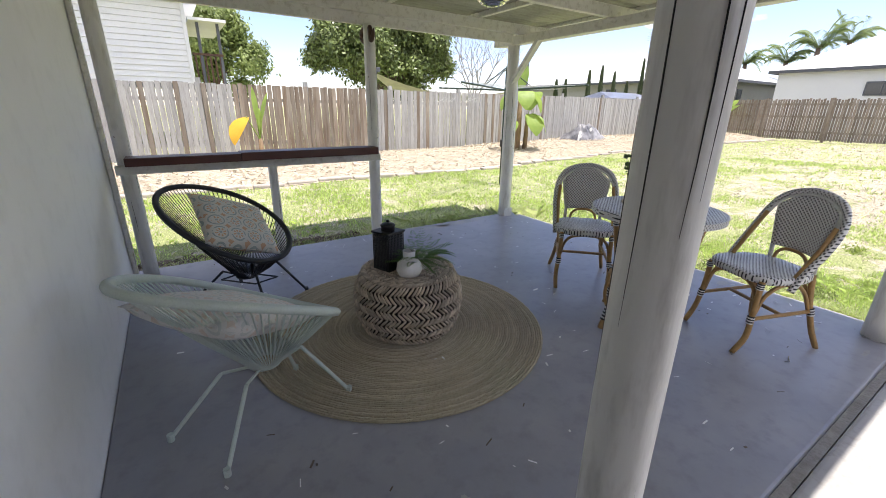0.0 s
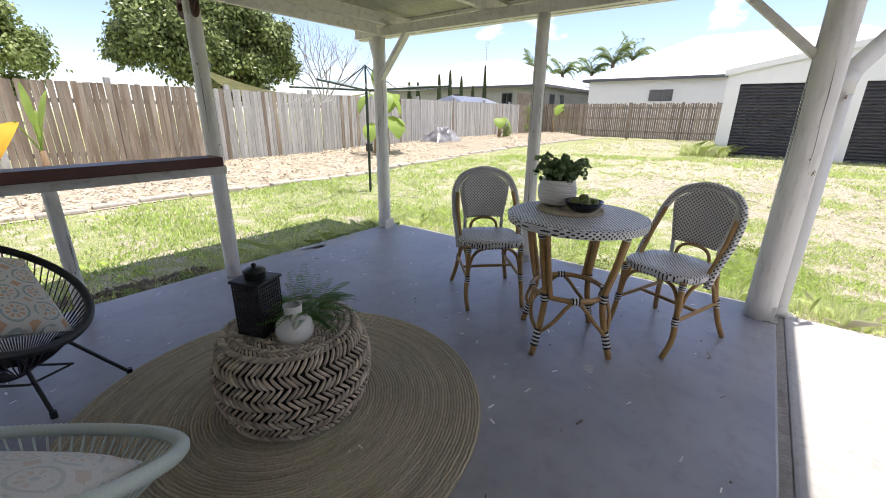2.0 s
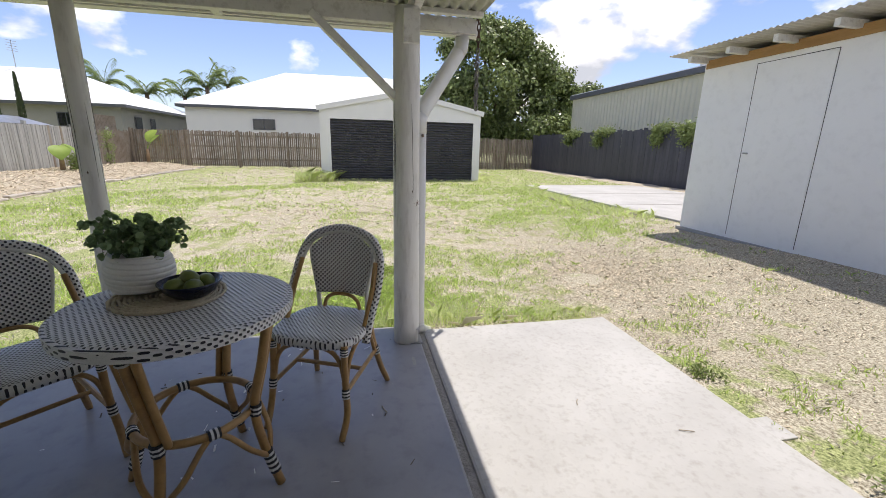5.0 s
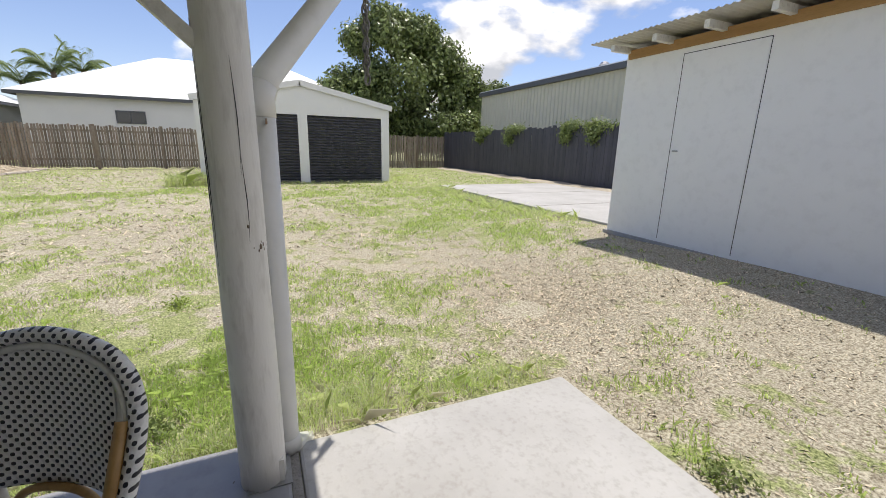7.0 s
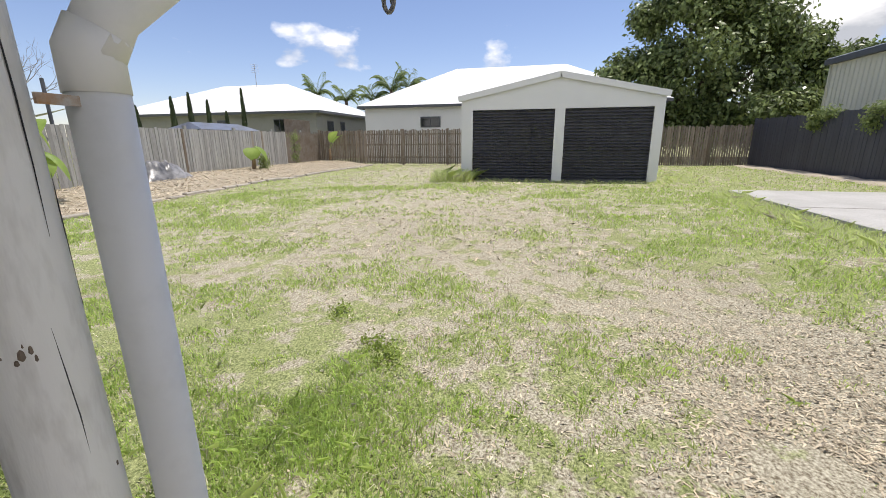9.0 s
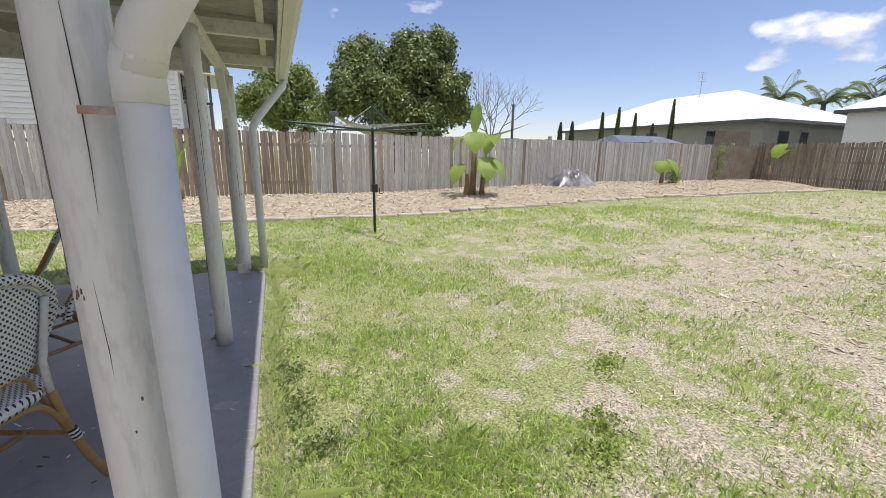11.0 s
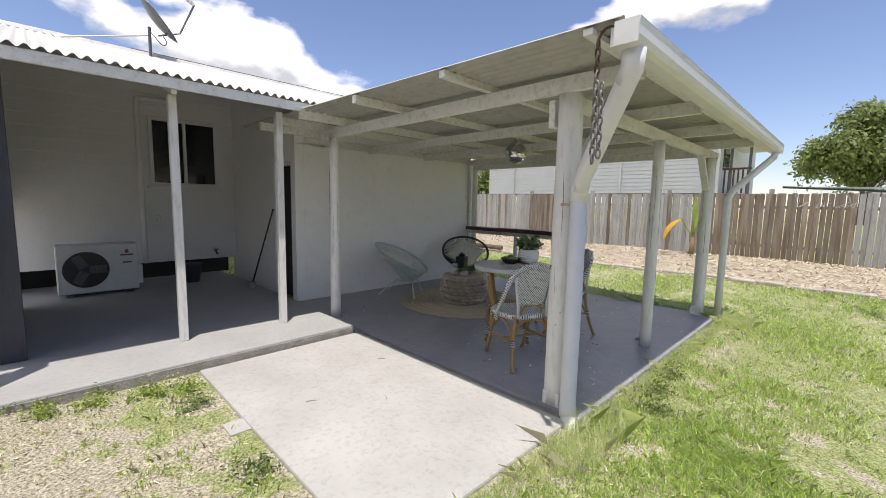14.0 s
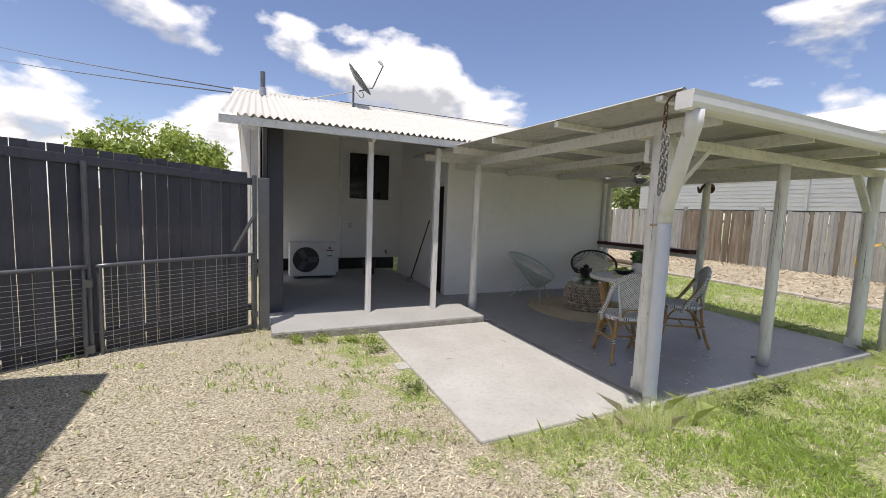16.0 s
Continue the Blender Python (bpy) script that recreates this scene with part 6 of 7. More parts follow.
# plants
def big_leaf(vs, fs, base, heading, pitch, length, width, droop):
    """A broad leaf along a curved midrib, folded a little."""
    b, n = Vector(base), 8
    h = Vector((math.cos(heading), math.sin(heading), 0))
    side = Vector((-h.y, h.x, 0))
    k0, p, ang = len(vs), Vector(base), pitch
    for i in range(n + 1):
        t = i / n
        w = width * math.sin(math.pi * (0.06 + 0.93 * t)) ** 0.75
        vs += [tuple(p - side * w + Vector((0, 0, 0.22 * w))), tuple(p), tuple(p + side * w + Vector((0, 0, 0.22 * w)))]
        d = h * math.cos(ang) + Vector((0, 0, math.sin(ang)))
        p, ang = p + d * length / n, ang - droop / n
    for i in range(n):
        a = k0 + 3 * i
        fs += [(a, a + 1, a + 4, a + 3), (a + 1, a + 2, a + 5, a + 4)]


def banana(x, y, stems, seed, yellow=False, k=1.0, label="young banana plant with broad green leaves in the bed", group="banana plants"):
    z = float(ground_z(x, y)) + 0.06
    e = thing("banana_plant", pose(x, y, z), label, "plant", group)
    rng = random.Random(seed)
    for sx, sy, h, r, leaves in stems:
        sx, sy, h, r, leaves = sx * k, sy * k, h * k, r * k, [(a, b, c * k, d * k, w * k, g) for a, b, c, d, w, g in leaves]
        part("stem", a_tube([(sx, sy, -0.05), (sx + 0.03, sy, h * 0.5), (sx + 0.02, sy, h)], [r * 1.2, r, r * 0.7], 10), M_BTRUNK, e, smooth=True)
        for head, pitch, stalk, ln, wd, dr in leaves:
            hv = Vector((math.cos(head), math.sin(head), 0))
            a = Vector((sx + 0.02, sy, h - 0.03))
            tip = a + (hv * math.cos(pitch) + Vector((0, 0, math.sin(pitch)))) * stalk
            part("leaf_stalk", a_tube([a, tip], 0.012, 6), M_BANANA, e)
            vs, fs = [], []
            hang = dr > 1.5
            big_leaf(vs, fs, tip - (tip - a) * 0.06, head, -0.5 if hang else pitch, ln, wd, 1.0 if hang else dr)
            part("leaf", (vs, fs), M_YELLOW if yellow and dr > 1.5 else M_BANANA, e, smooth=True)


banana(9.55, 10.2, [(0, 0, 1.25, 0.062, [(0.5, 1.5, 0.12, 0.62, 0.15, 0.25), (-0.5, 0.6, 0.2, 0.62, 0.24, 2.3), (2.9, 0.3, 0.2, 0.5, 0.2, 2.0), (-2.0, 0.7, 0.2, 0.55, 0.22, 2.2)]), (0.2, -0.05, 0.72, 0.05, [(-0.8, 0.9, 0.2, 0.62, 0.25, 1.8), (0.3, 1.2, 0.25, 0.6, 0.22, 0.9), (-1.8, 0.8, 0.2, 0.6, 0.24, 2.0)]), (-0.2, -0.1, 0.5, 0.05, [(-2.6, 0.9, 0.3, 0.5, 0.18, 1.8)])], 1, k=1.3)
banana(17.4, 10.7, [(0, 0, 0.55, 0.06, [(-1.2, 1.3, 0.3, 0.62, 0.28, 1.6), (-2.6, 1.0, 0.3, 0.5, 0.24, 1.8), (0.4, 1.1, 0.25, 0.45, 0.2, 1.8)])], 2, k=1.15)
banana(24.0, 11.0, [(0, 0, 0.7, 0.07, [(-2.0, 1.2, 0.4, 0.8, 0.28, 0.9), (-0.6, 1.0, 0.4, 0.75, 0.3, 1.0)])], 3)
banana(2.35, 10.9, [(0, 0, 0.55, 0.06, [(3.7, 1.05, 0.6, 0.72, 0.24, 2.6), (1.7, 1.5, 0.45, 0.72, 0.06, 0.2), (0.4, 1.35, 0.45, 0.65, 0.08, 0.3), (1.2, 1.3, 0.25, 0.5, 0.06, 0.3)])], 4, True, label="young banana plant with one yellow drooping leaf")


def leaf_cloud(n, centres, radii, size, seed, shell=0.55):
    """Leaf quads in clumps over several overlapping lumps: an uneven crown with gaps."""
    r = np.random.RandomState(seed)
    k = r.randint(0, len(centres), n // 14)
    d = r.normal(size=(len(k), 3))
    d /= np.linalg.norm(d, axis=1, keepdims=True)
    rad = (shell + (1 - shell) * r.rand(len(k), 1) ** 0.5)
    hub = np.array(centres)[k] + d * rad * np.array(radii)[k]
    c = np.repeat(hub, 14, 0) + r.normal(size=(len(k) * 14, 3)) * size * 0.9
    m = len(c)
    # leaves lie roughly along the surface of their clump and droop a little
    out = np.repeat(d, 14, 0) + np.array([0, 0, 0.35]) + 0.45 * r.normal(size=(m, 3))
    u = np.cross(out, r.normal(size=(m, 3))) + np.array([0, 0, -0.4])
    u /= np.linalg.norm(u, axis=1, keepdims=True)
    w = np.cross(u, out)
    w /= np.linalg.norm(w, axis=1, keepdims=True)
    l = size * r.uniform(0.7, 1.4, (m, 1))
    co = np.stack([c, c + u * l * 0.5 + w * l * 0.26, c + u * l, c + u * l * 0.5 - w * l * 0.26], 1).reshape(-1, 3)
    return co, np.arange(4 * m).reshape(-1, 4)


def quick_mesh(name, co, quads, material, parent=None):
    me = bpy.data.meshes.new(name)
    m = len(quads)
    me.vertices.add(len(co))
    me.vertices.foreach_set("co", np.asarray(co, np.float32).ravel())
    me.loops.add(m * quads.shape[1])
    me.loops.foreach_set("vertex_index", quads.astype(np.int32).ravel())
    me.polygons.add(m)
    me.polygons.foreach_set("loop_start", np.arange(0, m * quads.shape[1], quads.shape[1], dtype=np.int32))
    me.update(calc_edges=True)
    me.materials.append(material)
    o = new(name, me)
    o.parent = parent
    return o


def tree(x, y, z, trunk_h, trunk_r, lumps, n, size, material, seed, label, name="tree", shell=0.55, group="garden trees"):
    """lumps: rows of centre (local) and radii of the crown's masses."""
    e = thing(name, pose(x, y, z), label, "tree", group)
    rng = random.Random(seed)
    part("trunk", a_tube(smooth_path([(0, 0, -0.2), (0.1, 0, trunk_h * 0.5), (0, 0.05, trunk_h)], 4), [trunk_r * (1.25 - 0.05 * i) for i in range(9)], 10), M_BARK, e, smooth=True)
    for cx, cy, cz, *_ in lumps:
        mid = (cx * 0.4 + rng.uniform(-0.2, 0.2), cy * 0.4, trunk_h + (cz - trunk_h) * 0.45)
        part("limb", a_tube(smooth_path([(0, 0, trunk_h * 0.9), mid, (cx, cy, cz)], 4), [trunk_r * (0.7 - 0.07 * i) for i in range(9)], 7), M_BARK, e, smooth=True)
    # smaller tufts over the big masses break the outline
    tufts = []
    for cx, cy, cz, a, b, c in lumps:
        for _ in range(9):
            d = Vector((rng.gauss(0, 1), rng.gauss(0, 1), rng.gauss(0.25, 0.8))).normalized()
            k, f = rng.uniform(0.24, 0.40), rng.uniform(0.75, 1.08)
            tufts.append((cx + d.x * a * f, cy + d.y * b * f, cz + d.z * c * f, a * k, b * k, c * k))
    masses = list(lumps) + tufts
    co, q = leaf_cloud(n, [l[:3] for l in masses], [l[3:] for l in masses], size, seed, shell)
    quick_mesh("crown", co, q, material, e)["kind"] = "stuff"
    return e


tree(11.2, 23.5, 0.0, 2.2, 0.35, [(0, 0, 4.2, 2.3, 2.0, 1.9), (1.7, 0, 6.6, 1.55, 1.6, 1.35), (0.7, -0.3, 5.6, 1.3, 1.4, 1.1), (-1.3, 0.2, 5.9, 1.5, 1.5, 1.25), (-2.3, 0, 4.6, 1.2, 1.3, 1.0), (-2.9, 0, 3.7, 0.9, 1.0, 0.7), (2.5, -0.5, 4.7, 1.25, 1.4, 1.0), (3.0, -0.3, 3.6, 1.1, 1.2, 0.8), (0.2, -0.8, 2.9, 2.9, 1.5, 1.0), (-1.0, -1.0, 4.3, 1.2, 1.0, 0.9)], 100000, 0.2, M_LEAF, 21, "large dense dark green mango tree behind the fence")
tree(5.8, 55.0, 0.0, 3.5, 0.45, [(0, 0, 7.2, 3.8, 3.4, 3.2), (2.4, 0, 5.4, 3.0, 3.0, 2.6), (-2.4, 0.1, 5.6, 2.8, 2.8, 2.6), (0.6, 0, 9.4, 2.0, 2.0, 1.4)], 26000, 0.42, M_LEAF_LIGHT, 22, "tall olive green tree far behind the fence")
tree(-13.0, 20.0, 0.0, 1.6, 0.2, [(0, 0, 3.1, 1.9, 1.6, 1.5), (1.5, 0, 2.5, 1.4, 1.2, 1.2)], 9000, 0.2, M_LEAF_LIGHT, 26, "light green tree beside the neighbouring house")
tree(31.0, -9.2, 0.0, 2.5, 0.4, [(0, 0, 5.2, 3.6, 3.6, 3.0), (0, 1.6, 7.6, 2.4, 2.2, 1.9), (0.5, -2.6, 5.4, 2.4, 2.2, 2.2), (0, 3.8, 4.4, 2.0, 2.2, 2.0), (-1, -1.0, 3.0, 2.4, 3.2, 1.6), (0, -5.5, 4.4, 1.4, 1.6, 1.4), (0.2, 0.2, 8.4, 1.6, 1.6, 1.4), (-0.5, 2.0, 2.2, 2.0, 3.0, 1.3), (-0.5, -3.0, 2.2, 2.0, 3.0, 1.4)], 80000, 0.27, M_LEAF, 23, "tall dark green tree behind the back fence")
for i, (x, y, h, k, n) in enumerate(((-7.5, -5.3, 2.75, 0.62, 3600), (-7.9, -3.6, 2.75, 0.7, 4200), (-9.6, -4.9, 3.2, 0.8, 1500))):
    tree(x, y, 0.0, 1.6, 0.1, [(0, 0, h, k, k, k * 0.8), (0.3, 0.7 * k, h - 0.3, k * 0.8, k * 0.8, k * 0.6), (-0.3, -0.6 * k, h - 0.35, k * 0.8, k * 0.8, k * 0.6)], n, 0.13, M_LEAF_LIME, 30 + i, "feathery light green tree over the gate", shell=0.25)


def bare_tree(x, y, seed):
    e = thing("bare_tree", pose(x, y, 0), "leafless grey tree behind the fence", "tree")
    rng = random.Random(seed)

    def grow(p, d, l, r, depth):
        q = p + d * l
        part("branch" if depth else "trunk", a_tube([p, (p + q) / 2 + Vector((rng.gauss(0, 0.04), 0, 0)) * l, q], [r, r * 0.85, r * 0.7], 5), M_TWIG, e)
        if depth < 6:
            for k in range((5, 3, 3, 2, 2, 2)[depth]):
                nd = (d + Vector((rng.gauss(0, 0.55), rng.gauss(0, 0.4), rng.gauss(0.1, 0.3)))).normalized()
                grow(q, nd, l * rng.uniform(0.6, 0.85), r * 0.6, depth + 1)

    grow(Vector((0, 0, -0.1)), Vector((0.08, 0, 1)).normalized(), 1.7, 0.08, 0)


bare_tree(15.8, 21.0, 2)


def palm(x, y, h, seed):
    e = thing("palm_tree", pose(x, y, 0), "tall palm tree with arching fronds far off", "tree", "palm trees")
    part("trunk", a_tube([(0, 0, -0.1), (0.1, 0, h * 0.5), (0, 0.1, h)], [0.2, 0.16, 0.13], 10), M_BARK, e, smooth=True)
    rng, vs, fs = random.Random(seed), [], []
    for i in range(17):
        frond(vs, fs, (0, 0.1, h - 0.1), 2 * math.pi * i / 17 + rng.uniform(-0.2, 0.2), rng.uniform(1.0, 1.8), rng.uniform(1.5, 3.6), 0.46, 40, rng.uniform(2.5, 3.2))
    part("fronds", (vs, fs), M_PALM, e)["kind"] = "stuff"


for i, (x, y, h) in enumerate(((37, 18.6, 5.3), (37.5, 16.2, 4.8), (36.5, 13.3, 4.6), (36, 11.6, 5.3), (38, 10.7, 5.7))):
    palm(x, y, h, 40 + i)


def cypress(x, y, h, seed):
    e = thing("cypress", pose(x, y, 0.1), "narrow pencil cypress behind the fence", "tree", "pencil cypresses")
    part("trunk", a_tube([(0, 0, -0.1), (0, 0, h * 0.8)], [0.05, 0.02], 7), M_BARK, e)
    r = np.random.RandomState(seed)
    n = 900
    t = r.rand(n)
    a = r.uniform(0, 6.28, n)
    rad = 0.17 * np.sqrt(1 - t) * (0.6 + 0.4 * r.rand(n)) * np.clip(t * 8, 0.3, 1)
    c = np.stack([rad * np.cos(a), rad * np.sin(a), 0.3 + (h - 0.3) * t], -1)
    u = np.stack([0.03 * np.cos(a), 0.03 * np.sin(a), np.full(n, 0.13)], -1)
    w = np.stack([-np.sin(a) * 0.035, np.cos(a) * 0.035, np.zeros(n)], -1)
    co = np.stack([c - w, c + w, c + u + w * 0.3, c + u - w * 0.3], 1).reshape(-1, 3)
    quick_mesh("foliage", co, np.arange(4 * n).reshape(-1, 4), M_CYPRESS, e)["kind"] = "stuff"


for i, (x, h) in enumerate(((22.1, 3.65), (19.8, 2.9), (18.8, 3.1), (17.9, 2.85), (16.3, 2.4), (15.7, 2.35), (20.9, 2.5))):
    cypress(x, 14.5, h, 60 + i)


def shrub(x, y, h, seed, material, label):
    z = float(ground_z(x, y)) + 0.05
    e = thing("shrub", pose(x, y, z), label, "shrub", "bed shrubs")
    for k in range(3):
        part("stem", a_tube([(0, 0, -0.03), (0.05 * (k - 1), 0.03, h * 0.8)], [0.012, 0.006], 6), M_BARK, e)
    co, q = leaf_cloud(900, [(0, 0, h * 0.85), (0.08, 0, h * 0.55), (-0.06, 0, h * 0.3)], [(0.22, 0.22, 0.25), (0.2, 0.2, 0.2), (0.15, 0.15, 0.2)], 0.06, seed, 0.2)
    quick_mesh("leaves", co, q, material, e)["kind"] = "stuff"


shrub(20.6, 10.9, 1.5, 70, M_LEAF_LIGHT, "thin leafy light green shrub in the bed")
shrub(17.9, 10.6, 0.5, 71, M_LEAF_LIGHT, "small light green seedling in the bed")


def tarp():
    e = thing("tarp_pile", pose(13.6, 11.0, float(ground_z(13.6, 11.0)) + 0.03), "heap covered with silver and black plastic", "tarp")
    xs, ys = np.linspace(-1.05, 1.05, 36), np.linspace(-0.55, 0.55, 22)
    vs = []
    for x in xs:
        for y in ys:
            h = 0.62 * max(0, 1 - (abs(x) / 1.0) ** 2.2) * max(0, 1 - (abs(y) / 0.55) ** 2.5)
            h *= 0.85 + 0.3 * noise.noise(Vector((x * 2.2, y * 2.2, 1))) + 0.5 * abs(noise.noise(Vector((x * 6, y * 4, 4))))
            vs.append((x + 0.05 * noise.noise(Vector((x, y, 9))), y, max(0.0, h)))
    n = len(ys)
    fs = [(i * n + j, (i + 1) * n + j, (i + 1) * n + j + 1, i * n + j + 1) for i in range(len(xs) - 1) for j in range(n - 1)]
    part("cover", (vs, fs), M_TARP, e, smooth=True)


tarp()


# neighbouring buildings
def hip_house(name, x0, x1, y0, y1, z0, eave, ridge, over, wall_mat, roof_mat, trim_mat, windows, label):
    e = thing(name, pose(0, 0, 0), label, "house", "", "structure")
    part("wall", a_box(x0, x1, y0, y1, z0, eave), wall_mat, e)
    a, b, c, d = x0 - over, x1 + over, y0 - over, y1 + over
    w, l = b - a, d - c
    k = min(w, l) / 2
    if w > l:
        r0, r1 = ((a + k, (c + d) / 2, ridge), (b - k, (c + d) / 2, ridge))
    else:
        r0, r1 = (((a + b) / 2, c + k, ridge), ((a + b) / 2, d - k, ridge))
    bm = bmesh.new()
    q = [bm.verts.new(v) for v in ((a, c, eave + 0.1), (b, c, eave + 0.1), (b, d, eave + 0.1), (a, d, eave + 0.1), r0, r1)]
    if w > l:
        fs = ((0, 1, 5, 4), (1, 2, 5), (2, 3, 4, 5), (3, 0, 4))
    else:
        fs = ((0, 1, 4), (1, 2, 5, 4), (2, 3, 5), (3, 0, 4, 5))
    for f in fs:
        bm.faces.new([q[i] for i in f])
    bm.faces.new(q[:4][::-1])
    part("roof", bm, roof_mat, e)
    for s in ((a, b, c, c + 0.08), (a, b, d - 0.08, d), (a, a + 0.08, c + 0.08, d - 0.08), (b - 0.08, b, c + 0.08, d - 0.08)):
        part("gutter", a_box(*s, eave - 0.05, eave + 0.09), trim_mat, e)
    for axis, at, u0, u1, v0, v1 in windows:
        if axis == "x":
            wn = part("window", a_box(at - 0.04, at - 0.005, u0, u1, v0, v1), M_TRIM, e)
            part("pane", a_box(at - 0.05, at - 0.042, u0 + 0.05, (u0 + u1) / 2 - 0.02, v0 + 0.05, v1 - 0.05), M_GLASS, wn)
            part("pane", a_box(at - 0.05, at - 0.042, (u0 + u1) / 2 + 0.02, u1 - 0.05, v0 + 0.05, v1 - 0.05), M_GLASS, wn)
        else:
            wn = part("window", a_box(u0, u1, at - 0.04, at - 0.005, v0, v1), M_TRIM, e)
            part("pane", a_box(u0 + 0.05, u1 - 0.05, at - 0.05, at - 0.042, v0 + 0.05, v1 - 0.05), M_GLASS, wn)
    return e


hip_house("house_east", 27.6, 37.0, -6.0, 10.4, 0.0, 3.2, 5.9, 0.35, M_STEEL_WHITE, M_WHITE_ROOF, M_TRIM, [("x", 27.6, 5.75, 6.95, 2.05, 2.65)], "low white house with a white hip roof")
hip_house("house_north_east", 26.4, 36.0, 12.95, 27.8, 0.0, 2.95, 5.25, 0.45, M_GREYWALL, M_WHITE_ROOF, M_TRIM, [("y", 12.95, 27.6, 28.4, 1.7, 2.55), ("y", 12.95, 29.4, 30.0, 1.7, 2.55), ("x", 26.4, 15.0, 15.8, 1.9, 2.6), ("x", 26.4, 19.0, 19.8, 1.9, 2.6)], "grey rendered house with a white hip roof")
an = thing("antenna", pose(30.8, 19.9, 5.1), "thin television antenna on the white roof", "antenna")
part("mast", a_tube([(0, 0, -0.4), (0, 0, 1.5)], 0.02, 6), M_GALV, an)
for k in range(5):
    part("rod", a_tube([(-0.4, 0, 0.9 + 0.13 * k), (0.4, 0, 0.95 + 0.13 * k)], 0.012, 5), M_GALV, an)
gs = thing("garden_shed", pose(19.2, 13.6, 0), "low grey metal garden shed roof over the fence", "shed")
part("wall", a_box(-1.6, 1.6, -0.7, 0.9, 0, 1.75), M_GREYWALL, gs)
bm = bmesh.new()
q = [bm.verts.new(v) for v in ((-1.75, -0.8, 1.78), (1.75, -0.8, 1.78), (1.75, 1.0, 1.78), (-1.75, 1.0, 1.78), (-1.4, 0.1, 2.08), (1.4, 0.1, 2.08))]
for f in ((0, 1, 5, 4), (1, 2, 5), (2, 3, 4, 5), (3, 0, 4), (3, 2, 1, 0)):
    bm.faces.new([q[i] for i in f])
part("roof", bm, M_GALV, gs)
tagged(part("inner_fence", joined_palings([(22.6 + 0.11 * i, 12.6, 0.3, 0, 2.1) for i in range(22)], 0.1, 2.0, 0.02), M_PALING_FAR), "short taller brown paling screen behind the corner", "fence", "", "stuff")

cs = thing("cream_shed", pose(0, 0, 0), "long cream steel shed behind the charcoal fence", "shed", "", "structure")
part("wall", corrugated((8.0, -11.0, 0), (0, 0, 1), (1, 0, 0), 4.12, 16.0, pitch=0.25, depth=0.04, up=(0, 1, 0)), M_CREAM, cs)
part("end_wall", a_box(23.96, 24.06, -16, -10.98, 0, 4.1), M_CREAM, cs)
part("gutter", a_box(7.9, 24.15, -11.0, -10.82, 4.08, 4.28), M_TRIM, cs)
part("roof", a_box(7.9, 24.15, -16.2, -10.9, 4.285, 4.33), M_WHITE_ROOF, cs)
part("roof_vent", lathe(bmesh.new(), [(0.12, 0), (0.12, 0.25), (0.2, 0.28), (0.22, 0.4), (0.15, 0.5), (0.02, 0.55)], 16), M_GALV, cs).location = (16.5, -12.5, 4.33)


def queenslander():
    e = thing("raised_house", pose(0, 0, 0), "raised white weatherboard house over the fence", "house", "", "structure")
    part("wall", a_box(-9.3, 1.62, 16.75, 24.0, 1.9, 4.35), M_BOARD, e)
    for z in np.arange(1.9, 4.3, 0.16):
        bm = bmesh.new()
        box(bm, -9.3, 1.6, 16.70, 16.75, z, z + 0.158)
        for v in bm.verts:
            if v.co.y < 16.72 and v.co.z > z + 0.05:
                v.co.y += 0.035
        part("board", bm, M_BOARD, e)
    for x in (-7.6, -2.0, 1.6):
        part("cover_strip", a_box(x - 0.05, x + 0.05, 16.66, 16.70, 1.9, 4.3), M_BOARD, e)
    part("skirt", a_box(-9.3, 1.62, 16.8, 16.9, 1.75, 1.9), M_TRIM, e)
    for x in np.arange(-9, 4.5, 1.7):
        part("stump", a_box(x - 0.1, x + 0.1, 16.95, 17.15, -0.1, 1.78), M_TRIM, e)
    part("eave", a_box(-9.8, 2.1, 16.2, 24.5, 4.35, 4.45), M_BOARD, e)
    bm = bmesh.new()
    q = [bm.verts.new(v) for v in ((-9.8, 16.2, 4.46), (2.1, 16.2, 4.46), (2.1, 24.5, 4.46), (-9.8, 24.5, 4.46), (-6, 20.3, 6.2), (-2, 20.3, 6.2))]
    for f in ((0, 1, 5, 4), (1, 2, 5), (2, 3, 4, 5), (3, 0, 4), (3, 2, 1, 0)):
        bm.faces.new([q[i] for i in f])
    part("roof", bm, M_WHITE_ROOF, e)
    w = part("window", a_box(1.625, 1.66, 17.3, 18.2, 2.9, 3.9), M_TRIM, e)
    part("pane", a_box(1.662, 1.667, 17.35, 18.15, 2.95, 3.85), M_GLASS, w)
    part("balcony_roof", a_box(1.7, 2.75, 16.6, 20.5, 3.72, 3.8), M_BOARD, e)
    part("balcony_deck", a_box(1.7, 2.6, 16.9, 20.5, 1.75, 1.88), M_RUST, e)
    for x in (1.95, 2.52):
        part("balcony_post", a_box(x - 0.04, x + 0.04, 16.92, 17.0, 1.88, 3.72), M_TRIM, e)
    for x in np.arange(1.75, 2.5, 0.14):
        part("baluster", a_box(x, x + 0.05, 16.93, 16.97, 1.9, 2.75), mat_brown, e)
    part("handrail", a_box(1.7, 2.58, 16.91, 16.99, 2.76, 2.83), mat_brown, e)


mat_brown = mat("dark_brown_timber", (0.12, 0.06, 0.035), (0.08, 0.04, 0.025), rough=0.7)
queenslander()

